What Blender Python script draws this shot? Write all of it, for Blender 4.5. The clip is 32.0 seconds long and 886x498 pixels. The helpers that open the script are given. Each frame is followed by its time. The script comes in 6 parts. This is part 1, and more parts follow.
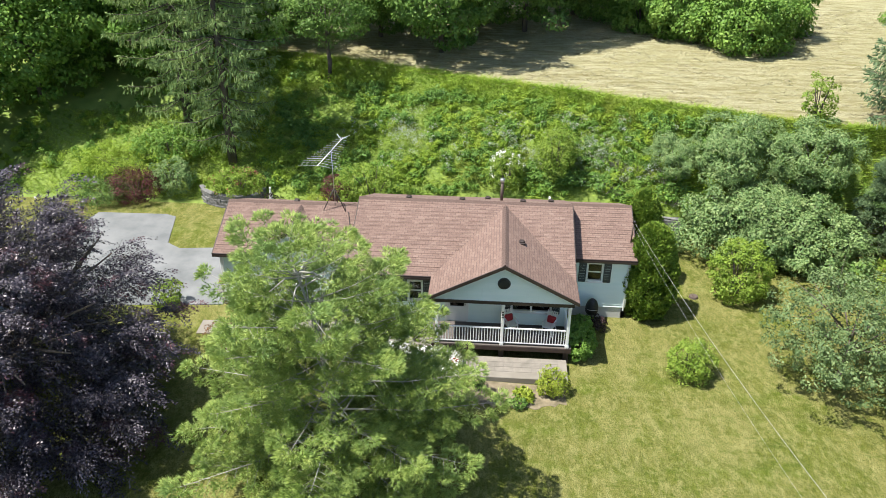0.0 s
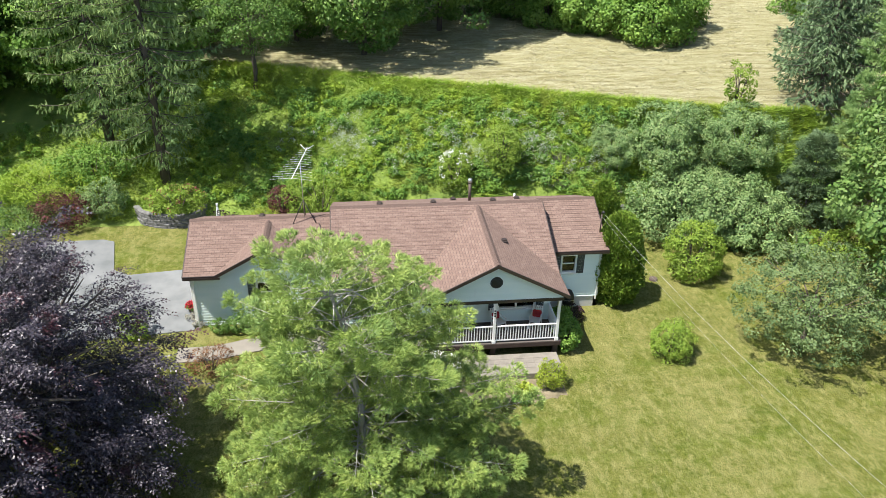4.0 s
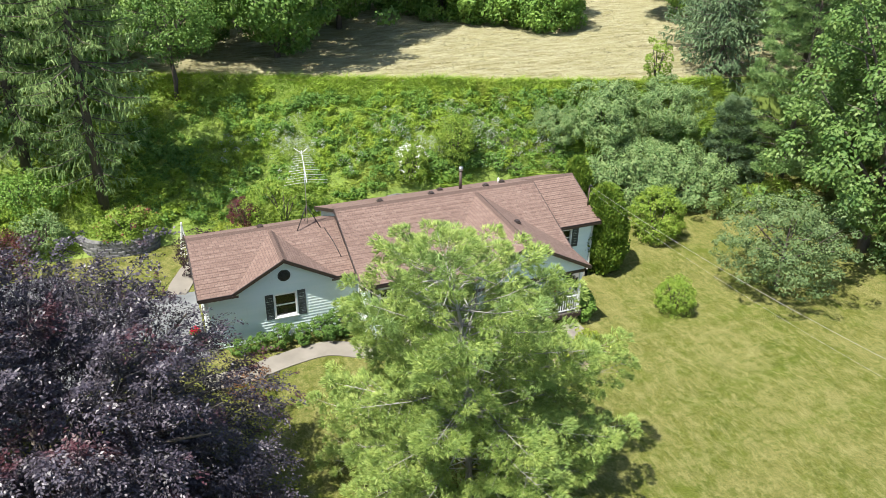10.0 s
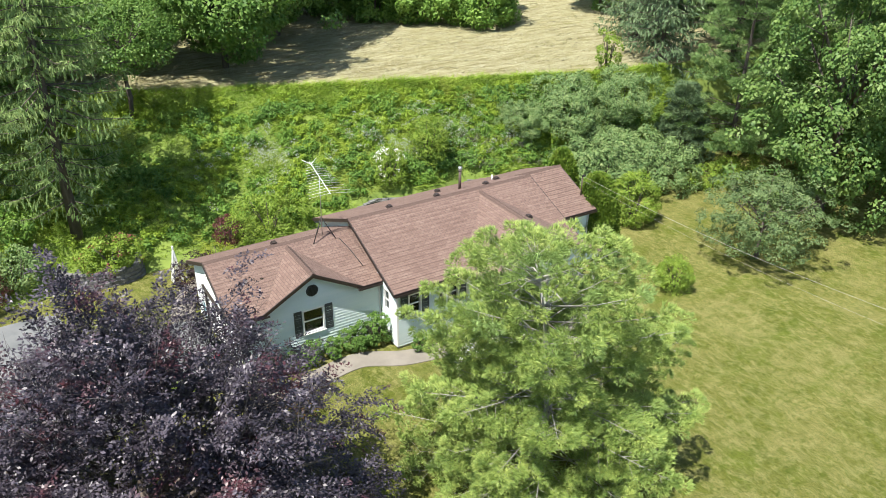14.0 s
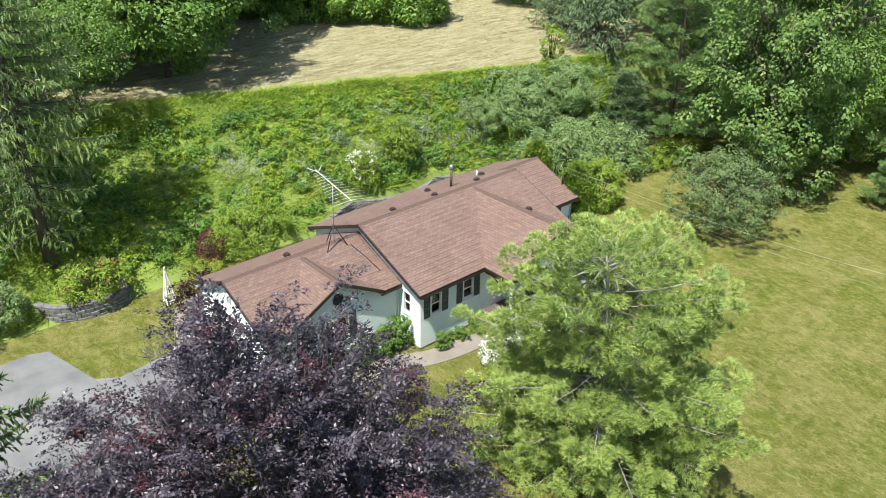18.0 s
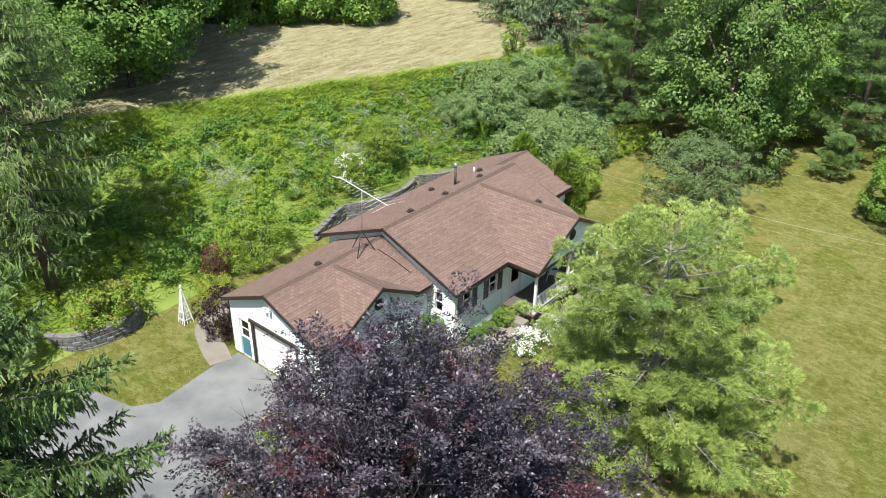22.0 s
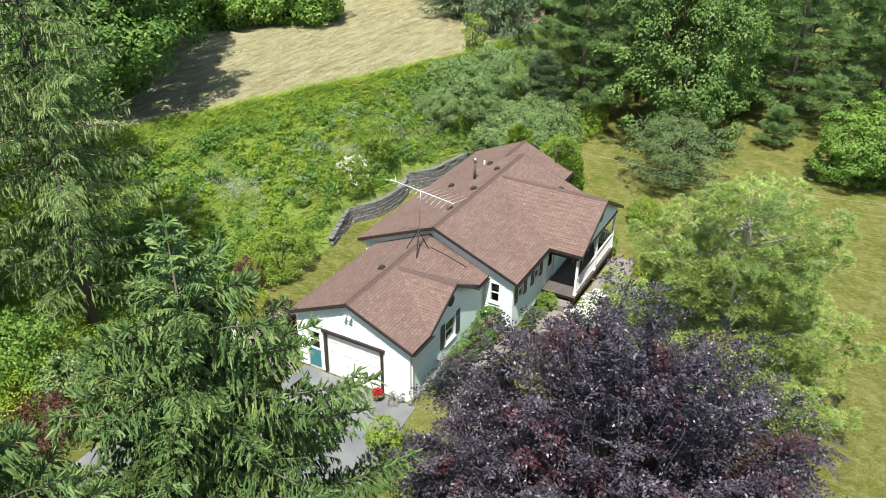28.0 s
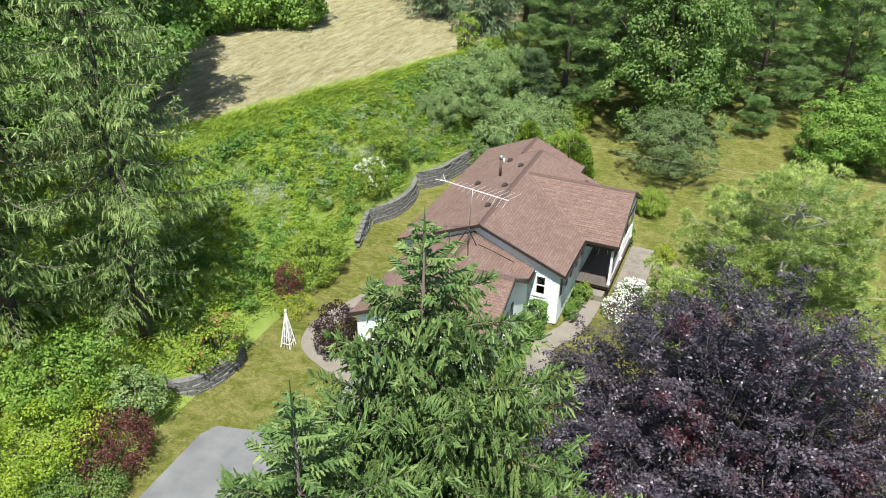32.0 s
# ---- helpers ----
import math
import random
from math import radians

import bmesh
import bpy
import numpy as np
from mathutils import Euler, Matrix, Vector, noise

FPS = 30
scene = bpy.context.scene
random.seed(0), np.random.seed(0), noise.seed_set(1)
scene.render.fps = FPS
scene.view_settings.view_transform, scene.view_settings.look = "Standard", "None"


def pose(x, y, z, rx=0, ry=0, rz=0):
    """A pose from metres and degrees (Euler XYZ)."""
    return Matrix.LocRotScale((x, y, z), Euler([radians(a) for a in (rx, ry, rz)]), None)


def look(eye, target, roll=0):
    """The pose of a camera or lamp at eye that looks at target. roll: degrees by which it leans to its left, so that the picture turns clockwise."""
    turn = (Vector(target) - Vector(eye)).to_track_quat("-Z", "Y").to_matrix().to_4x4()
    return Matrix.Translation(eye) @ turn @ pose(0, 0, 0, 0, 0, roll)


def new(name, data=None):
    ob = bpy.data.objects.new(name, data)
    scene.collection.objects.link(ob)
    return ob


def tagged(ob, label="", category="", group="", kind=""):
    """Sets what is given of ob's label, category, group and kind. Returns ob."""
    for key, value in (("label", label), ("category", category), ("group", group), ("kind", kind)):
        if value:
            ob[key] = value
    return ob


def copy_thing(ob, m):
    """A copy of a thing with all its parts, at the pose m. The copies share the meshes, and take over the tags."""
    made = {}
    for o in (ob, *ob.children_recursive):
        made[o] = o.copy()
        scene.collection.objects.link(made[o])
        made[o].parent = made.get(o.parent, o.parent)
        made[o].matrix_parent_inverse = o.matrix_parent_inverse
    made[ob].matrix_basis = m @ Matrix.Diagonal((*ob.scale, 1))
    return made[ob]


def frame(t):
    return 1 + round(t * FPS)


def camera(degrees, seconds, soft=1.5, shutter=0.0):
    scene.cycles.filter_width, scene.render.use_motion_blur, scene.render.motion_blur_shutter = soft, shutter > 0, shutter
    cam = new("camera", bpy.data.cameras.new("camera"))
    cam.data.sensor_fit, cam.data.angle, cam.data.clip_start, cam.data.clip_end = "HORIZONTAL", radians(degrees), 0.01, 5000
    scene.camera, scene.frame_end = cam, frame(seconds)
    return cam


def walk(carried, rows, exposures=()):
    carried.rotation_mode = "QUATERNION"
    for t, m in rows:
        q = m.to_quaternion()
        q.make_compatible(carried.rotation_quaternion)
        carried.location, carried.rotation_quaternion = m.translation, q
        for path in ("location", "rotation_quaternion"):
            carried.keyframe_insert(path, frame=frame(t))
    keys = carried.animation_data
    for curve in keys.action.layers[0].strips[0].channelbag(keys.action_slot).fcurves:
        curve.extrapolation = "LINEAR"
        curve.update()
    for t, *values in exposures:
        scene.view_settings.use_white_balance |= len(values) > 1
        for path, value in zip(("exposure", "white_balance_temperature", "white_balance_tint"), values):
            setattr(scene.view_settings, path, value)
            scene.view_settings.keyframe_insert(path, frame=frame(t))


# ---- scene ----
cam = camera(59.0, 32.0, 0.65)
PATH = [
    (0, (6.542, -34.8, 20.723), (6.421, -33.044, 19.773), 0.5),
    (1, (5.512, -34.894, 20.719), (5.472, -33.133, 19.772), 0.6),
    (4.5, (0.67, -34.479, 20.973), (0.918, -32.738, 20.019), 1.0),
    (7, (-2.949, -34.032, 20.387), (-2.509, -32.321, 19.45), 0.9),
    (9, (-6.161, -33.213, 20.321), (-5.568, -31.55, 19.382), 1.1),
    (13, (-11.995, -30.652, 20.431), (-11.132, -29.113, 19.488), 0.7),
    (16.5, (-16.634, -27.818, 20.563), (-15.543, -26.434, 19.617), 0.6),
    (19, (-19.737, -25.42, 20.948), (-18.508, -24.167, 19.99), 1.0),
    (22, (-22.968, -22.37, 21.353), (-21.614, -21.264, 20.382), 1.0),
    (25.5, (-26.506, -18.423, 21.484), (-25.032, -17.483, 20.512), 0.7),
    (27.5, (-28.028, -16.393, 21.737), (-26.508, -15.539, 20.756), 0.9),
    (28.5, (-28.756, -15.21, 21.812), (-27.208, -14.413, 20.829), 1.1),
    (31, (-30.668, -12.208, 22.13), (-29.072, -11.519, 21.141), 1.4),
    (32, (-31.455, -10.947, 22.003), (-29.842, -10.291, 21.02), 1.5),
]
walk(cam, [(t, look(eye, target, roll)) for t, eye, target, roll in PATH], [(0, 1.1), (10, 1.08), (18, 0.97), (25, 0.84), (32, 0.86)])

# ---------------------------------------------------------------- light
SUN_DIR = Vector((-0.42, -0.135, 0.90)).normalized()      # towards the sun
sun_data = bpy.data.lights.new("sun", "SUN")
sun_data.energy, sun_data.angle, sun_data.color = 4.6, radians(0.5), (1.0, 0.955, 0.89)
sun_ob = new("sun", sun_data)
sun_ob.matrix_world = look((0, 0, 60), Vector((0, 0, 60)) - SUN_DIR)

sky_world = bpy.data.worlds.new("summer_sky")
scene.world = sky_world
sky_world.use_nodes = True
_nt = sky_world.node_tree
_sky = _nt.nodes.new("ShaderNodeTexSky")
_sky.sky_type, _sky.sun_disc = "NISHITA", False
_sky.sun_elevation = math.asin(SUN_DIR.z)
_sky.sun_rotation = math.atan2(SUN_DIR.x, SUN_DIR.y)
_nt.links.new(_sky.outputs[0], _nt.nodes["Background"].inputs[0])
_nt.nodes["Background"].inputs[1].default_value = 0.092

# ---------------------------------------------------------------- materials


def node_mat(name):
    m = bpy.data.materials.new(name)
    m.use_nodes = True
    nt = m.node_tree
    return m, nt, nt.nodes["Principled BSDF"]


def add(nt, kind, **values):
    n = nt.nodes.new(kind)
    for key, v in values.items():
        n.inputs[key].default_value = v
    return n


def ramp_node(nt, fac, stops):
    r = nt.nodes.new("ShaderNodeValToRGB")
    e = r.color_ramp.elements
    while len(e) < len(stops):
        e.new(0.5)
    for el, (p, c) in zip(e, stops):
        el.position, el.color = p, (*c, 1)
    nt.links.new(fac, r.inputs[0])
    return r.outputs[0]


def mix_col(nt, fac, a, b, blend="MIX"):
    m = nt.nodes.new("ShaderNodeMix")
    m.data_type, m.blend_type = "RGBA", blend
    for sock, v in ((m.inputs[0], fac), (m.inputs[6], a), (m.inputs[7], b)):
        if isinstance(v, (int, float)):
            sock.default_value = v
        elif isinstance(v, tuple):
            sock.default_value = (*v, 1)
        else:
            nt.links.new(v, sock)
    return m.outputs[2]


def coords(nt, scale=(1, 1, 1), rot=0.0, world=True):
    mp = nt.nodes.new("ShaderNodeMapping")
    mp.inputs["Scale"].default_value = scale
    mp.inputs["Rotation"].default_value = (0, 0, rot)
    if world:
        g = nt.nodes.new("ShaderNodeNewGeometry")
        nt.links.new(g.outputs["Position"], mp.inputs[0])
    else:
        g = nt.nodes.new("ShaderNodeTexCoord")
        nt.links.new(g.outputs["Object"], mp.inputs[0])
    return mp.outputs[0]


def noise_fac(nt, vec, scale, detail=4.0, rough=0.55):
    n = add(nt, "ShaderNodeTexNoise", Scale=scale, Detail=detail, Roughness=rough)
    nt.links.new(vec, n.inputs["Vector"])
    return n.outputs[0]


def bump(nt, bsdf, height, strength, dist):
    b = add(nt, "ShaderNodeBump", Strength=strength, Distance=dist)
    nt.links.new(height, b.inputs["Height"])
    nt.links.new(b.outputs[0], bsdf.inputs["Normal"])


def surface(name, dark, light, scale=6.0, rough=0.7, bump_d=0.004, metal=0.0, spread=(0.3, 0.7), stretch=(1, 1, 1), fine=60.0):
    """A plain surface with grain at two scales."""
    m, nt, b = node_mat(name)
    v = coords(nt, stretch)
    big = noise_fac(nt, v, scale)
    small = noise_fac(nt, v, fine, 2.0)
    c = ramp_node(nt, big, [(spread[0], dark), (spread[1], light)])
    c = mix_col(nt, 0.35, c, mix_col(nt, small, dark, light))
    nt.links.new(c, b.inputs["Base Color"])
    b.inputs["Roughness"].default_value, b.inputs["Metallic"].default_value = rough, metal
    if bump_d:
        bump(nt, b, small, 0.5, bump_d)
    return m


def foliage(name, dark, mid, light, patch=0.35, through_light=0.3, rough=0.55, extra=None, gloss=0.3):
    """Leaves: colour by leaf, and by clump."""
    m, nt, b = node_mat(name)
    g = nt.nodes.new("ShaderNodeNewGeometry")
    c1 = ramp_node(nt, g.outputs["Random Per Island"], [(0.0, dark), (0.5, mid), (1.0, light)])
    n = noise_fac(nt, coords(nt), patch * 2.2, 3.0)
    c2 = ramp_node(nt, n, [(0.36, dark), (0.52, mid), (0.68, light)])
    c = mix_col(nt, 0.5, c1, c2)
    if extra:
        n2 = noise_fac(nt, coords(nt), extra[1], 2.0)
        f = ramp_node(nt, n2, [(extra[2], (0, 0, 0)), (extra[2] + 0.1, (1, 1, 1))])
        c = mix_col(nt, f, c, extra[0])
    nt.links.new(c, b.inputs["Base Color"])
    b.inputs["Roughness"].default_value = rough
    b.inputs["Specular IOR Level"].default_value = gloss
    t = nt.nodes.new("ShaderNodeBsdfTranslucent")
    nt.links.new(c, t.inputs[0])
    mx = nt.nodes.new("ShaderNodeMixShader")
    mx.inputs[0].default_value = through_light * 0.6
    nt.links.new(b.outputs[0], mx.inputs[1])
    nt.links.new(t.outputs[0], mx.inputs[2])
    nt.links.new(mx.outputs[0], nt.nodes["Material Output"].inputs[0])
    return m


def shingle_material():
    m, nt, b = node_mat("asphalt_shingle")
    v = coords(nt)
    big = noise_fac(nt, v, 0.5, 4.0)
    grit = noise_fac(nt, v, 38.0, 3.0, 0.7)
    uv = nt.nodes.new("ShaderNodeUVMap")
    br = add(nt, "ShaderNodeTexBrick", Scale=1.0, **{"Mortar Size": 0.010, "Brick Width": 0.26, "Row Height": 0.135})
    br.offset = 0.5
    br.inputs["Color1"].default_value, br.inputs["Color2"].default_value, br.inputs["Mortar"].default_value = (0, 0, 0, 1), (1, 1, 1, 1), (0, 0, 0, 1)
    nt.links.new(uv.outputs[0], br.inputs["Vector"])
    c = ramp_node(nt, big, [(0.3, (0.143, 0.088, 0.069)), (0.7, (0.190, 0.124, 0.099))])
    tab = ramp_node(nt, br.outputs["Color"], [(0.0, (0.104, 0.064, 0.051)), (0.35, (0.151, 0.098, 0.078)), (0.8, (0.202, 0.137, 0.110)), (1.0, (0.243, 0.176, 0.144))])
    c = mix_col(nt, 0.42, c, tab)
    c = mix_col(nt, ramp_node(nt, br.outputs["Fac"], [(0.0, (0, 0, 0)), (1.0, (0.7, 0.7, 0.7))]), c, (0.070, 0.045, 0.036))
    c = mix_col(nt, ramp_node(nt, grit, [(0.48, (0, 0, 0)), (0.8, (0.6, 0.6, 0.6))]), c, (0.278, 0.209, 0.176))
    c = mix_col(nt, ramp_node(nt, grit, [(0.25, (0.5, 0.5, 0.5)), (0.45, (0, 0, 0))]), c, (0.076, 0.049, 0.038))
    nt.links.new(c, b.inputs["Base Color"])
    b.inputs["Roughness"].default_value = 0.9
    bump(nt, b, grit, 0.6, 0.008)
    return m


def lawn_material():
    m, nt, b = node_mat("mown_lawn")
    v = coords(nt)
    big = noise_fac(nt, v, 0.22, 5.0, 0.6)
    mid = noise_fac(nt, v, 1.1, 6.0, 0.65)
    rows = noise_fac(nt, coords(nt, (3.2, 0.9, 1), 0.45), 1.0, 5.0, 0.7)
    fine = noise_fac(nt, coords(nt, (1.5, 0.9, 1), 0.45), 8.0, 6.0, 0.8)
    c = ramp_node(nt, mid, [(0.32, (0.080, 0.109, 0.014)), (0.52, (0.142, 0.154, 0.028)), (0.70, (0.210, 0.205, 0.062))])
    c = mix_col(nt, ramp_node(nt, big, [(0.40, (0, 0, 0)), (0.66, (0.6, 0.6, 0.6))]), c, (0.197, 0.184, 0.054))
    c = mix_col(nt, ramp_node(nt, rows, [(0.50, (0, 0, 0)), (0.68, (0.7, 0.7, 0.7))]), c, (0.252, 0.235, 0.092))
    c = mix_col(nt, ramp_node(nt, fine, [(0.36, (0.9, 0.9, 0.9)), (0.54, (0, 0, 0))]), c, (0.050, 0.078, 0.009))
    band = noise_fac(nt, coords(nt, (0.10, 0.55, 1), 0.30), 1.0, 5.0, 0.65)
    c = mix_col(nt, ramp_node(nt, band, [(0.34, (0.75, 0.75, 0.75)), (0.47, (0, 0, 0))]), c, mix_col(nt, fine, (0.045, 0.084, 0.008), (0.155, 0.189, 0.028)))
    streak = noise_fac(nt, coords(nt, (0.5, 1.5, 1), 0.45), 1.0, 6.0, 0.7)
    c = mix_col(nt, ramp_node(nt, streak, [(0.52, (0, 0, 0)), (0.72, (0.6, 0.6, 0.6))]), c, (0.256, 0.256, 0.091))
    worn = noise_fac(nt, coords(nt, (0.9, 0.5, 1), 0.3), 0.7, 9.0, 0.76)
    c = mix_col(nt, ramp_node(nt, worn, [(0.46, (0, 0, 0)), (0.64, (0.7, 0.7, 0.7))]), c, mix_col(nt, fine, (0.197, 0.181, 0.059), (0.339, 0.312, 0.129)))
    lush = noise_fac(nt, coords(nt), 0.5, 8.0, 0.74)
    c = mix_col(nt, ramp_node(nt, lush, [(0.54, (0, 0, 0)), (0.68, (0.75, 0.75, 0.75))]), c, mix_col(nt, fine, (0.062, 0.100, 0.009), (0.148, 0.186, 0.023)))
    thatch = noise_fac(nt, coords(nt, (1.5, 0.8, 1), 0.45), 2.6, 6.0, 0.72)
    c = mix_col(nt, ramp_node(nt, thatch, [(0.50, (0, 0, 0)), (0.60, (0.55, 0.55, 0.55))]), c, (0.298, 0.288, 0.110))
    clover = noise_fac(nt, coords(nt, (0.9, 1.3, 1), 0.2), 2.1, 6.0, 0.72)
    c = mix_col(nt, ramp_node(nt, clover, [(0.55, (0, 0, 0)), (0.64, (0.65, 0.65, 0.65))]), c, (0.076, 0.111, 0.012))
    blade = noise_fac(nt, coords(nt, (1, 1, 1)), 22.0, 3.0, 0.7)
    c = mix_col(nt, ramp_node(nt, blade, [(0.36, (0.75, 0.75, 0.75)), (0.52, (0, 0, 0))]), c, (0.062, 0.077, 0.012))
    nt.links.new(c, b.inputs["Base Color"])
    b.inputs["Roughness"].default_value = 0.9
    b.inputs["Specular IOR Level"].default_value = 0.1
    bump(nt, b, fine, 1.0, 0.09)
    return m


def hay_material():
    m, nt, b = node_mat("cut_hay_stubble")
    rot = 0.25
    rows = noise_fac(nt, coords(nt, (0.5, 2.4, 1), rot), 1.0, 7.0, 0.74)
    big = noise_fac(nt, coords(nt), 0.14, 4.0)
    fine = noise_fac(nt, coords(nt, (4.0, 8.0, 1), rot), 1.0, 5.0, 0.8)
    tuft = noise_fac(nt, coords(nt, (0.8, 1.3, 1), rot), 1.0, 4.0, 0.7)
    c = ramp_node(nt, rows, [(0.36, (0.230, 0.205, 0.095)), (0.47, (0.350, 0.325, 0.175)), (0.60, (0.480, 0.455, 0.285))])
    c = mix_col(nt, ramp_node(nt, big, [(0.45, (0, 0, 0)), (0.7, (0.4, 0.4, 0.4))]), c, (0.399, 0.380, 0.201))
    c = mix_col(nt, ramp_node(nt, tuft, [(0.57, (0, 0, 0)), (0.70, (0.55, 0.55, 0.55))]), c, (0.252, 0.248, 0.083))
    c = mix_col(nt, ramp_node(nt, fine, [(0.36, (0.6, 0.6, 0.6)), (0.50, (0, 0, 0))]), c, (0.240, 0.210, 0.086))
    nt.links.new(c, b.inputs["Base Color"])
    b.inputs["Roughness"].default_value = 0.95
    b.inputs["Specular IOR Level"].default_value = 0.1
    bump(nt, b, fine, 1.0, 0.22)
    return m


def siding_material():
    m, nt, b = node_mat("white_vinyl_siding")
    n = noise_fac(nt, coords(nt, (0.4, 0.4, 3)), 1.2, 4.0)
    s = noise_fac(nt, coords(nt, (3, 3, 0.5)), 3.0, 3.0)
    c = ramp_node(nt, n, [(0.3, (0.66, 0.775, 0.755)), (0.7, (0.74, 0.825, 0.80))])
    c = mix_col(nt, ramp_node(nt, s, [(0.6, (0, 0, 0)), (0.8, (0.25, 0.25, 0.25))]), c, (0.55, 0.56, 0.53))
    nt.links.new(c, b.inputs["Base Color"])
    b.inputs["Roughness"].default_value = 0.45
    return m


def glass_material():
    m, nt, b = node_mat("window_glass")
    b.inputs["Base Color"].default_value = (0.17, 0.23, 0.25, 1)
    b.inputs["Roughness"].default_value = 0.03
    b.inputs["Transmission Weight"].default_value = 1.0
    b.inputs["IOR"].default_value = 1.5
    return m


M_SHINGLE = shingle_material()
M_LAWN, M_HAY = lawn_material(), hay_material()
M_SIDING, M_GLASS = siding_material(), glass_material()
M_BANK = surface("bank_soil_and_grass", (0.110, 0.175, 0.030), (0.210, 0.275, 0.052), 1.2, 0.95, 0.05, fine=14.0)
M_WHITE = surface("white_paint", (0.72, 0.73, 0.72), (0.82, 0.82, 0.80), 2.0, 0.4, 0.001)
M_FASCIA = surface("dark_brown_trim", (0.026, 0.018, 0.015), (0.044, 0.031, 0.026), 3.0, 0.5, 0.001)
M_SHUTTER = surface("slate_shutter", (0.033, 0.044, 0.051), (0.055, 0.066, 0.073), 3.0, 0.5, 0.001)
M_CONC = surface("concrete", (0.162, 0.147, 0.121), (0.250, 0.228, 0.191), 1.3, 0.85, 0.004, fine=35.0)
M_DRIVE = surface("worn_asphalt_drive", (0.105, 0.114, 0.116), (0.205, 0.212, 0.212), 0.55, 0.9, 0.006, fine=45.0, spread=(0.36, 0.62))
M_FOUND = surface("foundation_block", (0.42, 0.42, 0.40), (0.55, 0.54, 0.51), 2.0, 0.9, 0.004)
M_DECK = surface("weathered_deck_board", (0.073, 0.062, 0.055), (0.140, 0.118, 0.103), 2.0, 0.8, 0.003, stretch=(0.3, 3, 3))
M_DARKWOOD = surface("dark_stained_wood", (0.022, 0.013, 0.010), (0.055, 0.033, 0.026), 3.0, 0.7, 0.002)
M_BLOCK = surface("split_face_block", (0.080, 0.082, 0.084), (0.225, 0.223, 0.215), 5.5, 0.95, 0.02, fine=22.0)
M_PAVER = surface("weathered_paver", (0.135, 0.125, 0.105), (0.260, 0.235, 0.200), 2.6, 0.9, 0.006, fine=20.0)
M_METAL = surface("galvanised_metal", (0.45, 0.45, 0.45), (0.62, 0.62, 0.62), 8.0, 0.35, 0.001, metal=0.9)
M_RUST = surface("rusty_pipe", (0.088, 0.062, 0.051), (0.176, 0.140, 0.118), 8.0, 0.7, 0.002, metal=0.4)
M_BLACK = surface("black_metal", (0.009, 0.009, 0.010), (0.022, 0.022, 0.022), 6.0, 0.5, 0.001)
M_TEAL = surface("teal_door_panel", (0.037, 0.162, 0.206), (0.059, 0.221, 0.265), 2.0, 0.4, 0.001)
M_RED = surface("red_cushion", (0.309, 0.015, 0.022), (0.441, 0.033, 0.037), 8.0, 0.8, 0.002)
M_REDFLOWER = foliage("red_petals", (0.300, 0.006, 0.024), (0.460, 0.012, 0.040), (0.560, 0.040, 0.070), 2.0)
M_DUSKFLOWER = foliage("faded_red_petals", (0.20, 0.045, 0.045), (0.30, 0.08, 0.07), (0.40, 0.15, 0.12), 2.0)
M_WHITEFLOWER = foliage("white_petals", (0.62, 0.62, 0.55), (0.80, 0.80, 0.74), (0.90, 0.89, 0.85), 2.0, 0.25)
M_GREYFLOWER = foliage("pale_lilac_flowers", (0.270, 0.320, 0.240), (0.370, 0.400, 0.340), (0.480, 0.495, 0.450), 2.0, 0.25)
M_BARK = surface("grey_brown_bark", (0.066, 0.051, 0.040), (0.154, 0.129, 0.107), 5.0, 0.95, 0.02, stretch=(1, 1, 0.25), fine=25.0)
M_TWIG = surface("grey_beech_twigs", (0.045, 0.040, 0.042), (0.095, 0.085, 0.085), 5.0, 0.9, 0.004)
M_PALEBARK = surface("pale_pine_bark", (0.260, 0.245, 0.215), (0.420, 0.405, 0.370), 5.0, 0.95, 0.01, stretch=(1, 1, 0.3), fine=25.0)
M_MULCH = surface("mulch_bed", (0.075, 0.066, 0.034), (0.270, 0.220, 0.145), 2.2, 0.95, 0.04, fine=11.0, spread=(0.34, 0.64))

# the beech's palest blue-grey tone puts sky sheen and glints into the leaf colour
L_BEECH = foliage("copper_beech_leaves", (0.008, 0.006, 0.009), (0.036, 0.029, 0.040), (0.142, 0.125, 0.152), 0.5, 0.10, 0.42, ((0.066, 0.022, 0.028), 0.6, 0.57), 0.45)
L_PINE = foliage("white_pine_needles", (0.112, 0.202, 0.052), (0.298, 0.408, 0.098), (0.515, 0.582, 0.175), 1.0, 0.28, 0.55, ((0.235, 0.345, 0.105), 0.45, 0.57))
L_SPRUCE = foliage("spruce_needles", (0.046, 0.100, 0.030), (0.110, 0.190, 0.054), (0.235, 0.315, 0.098), 0.8, 0.18, 0.6)
L_DKSPRUCE = foliage("dark_spruce_needles", (0.110, 0.205, 0.066), (0.240, 0.352, 0.115), (0.400, 0.490, 0.180), 0.35, 0.4, 0.6)
L_RPINE = foliage("distant_pine_needles", (0.088, 0.178, 0.060), (0.190, 0.312, 0.100), (0.330, 0.440, 0.150), 0.35, 0.35, 0.6)
L_BLUE = foliage("blue_green_needles", (0.075, 0.135, 0.068), (0.145, 0.225, 0.105), (0.240, 0.315, 0.150), 0.35, 0.25, 0.6)
L_MAPLE = foliage("maple_leaves", (0.060, 0.142, 0.026), (0.130, 0.242, 0.046), (0.230, 0.345, 0.078), 0.3, 0.48)
L_LINDEN = foliage("lime_tree_leaves", (0.055, 0.125, 0.028), (0.125, 0.222, 0.048), (0.235, 0.322, 0.092), 0.4, 0.42)
L_WOOD = foliage("woodland_leaves", (0.075, 0.170, 0.026), (0.165, 0.305, 0.050), (0.290, 0.420, 0.085), 0.25, 0.48)
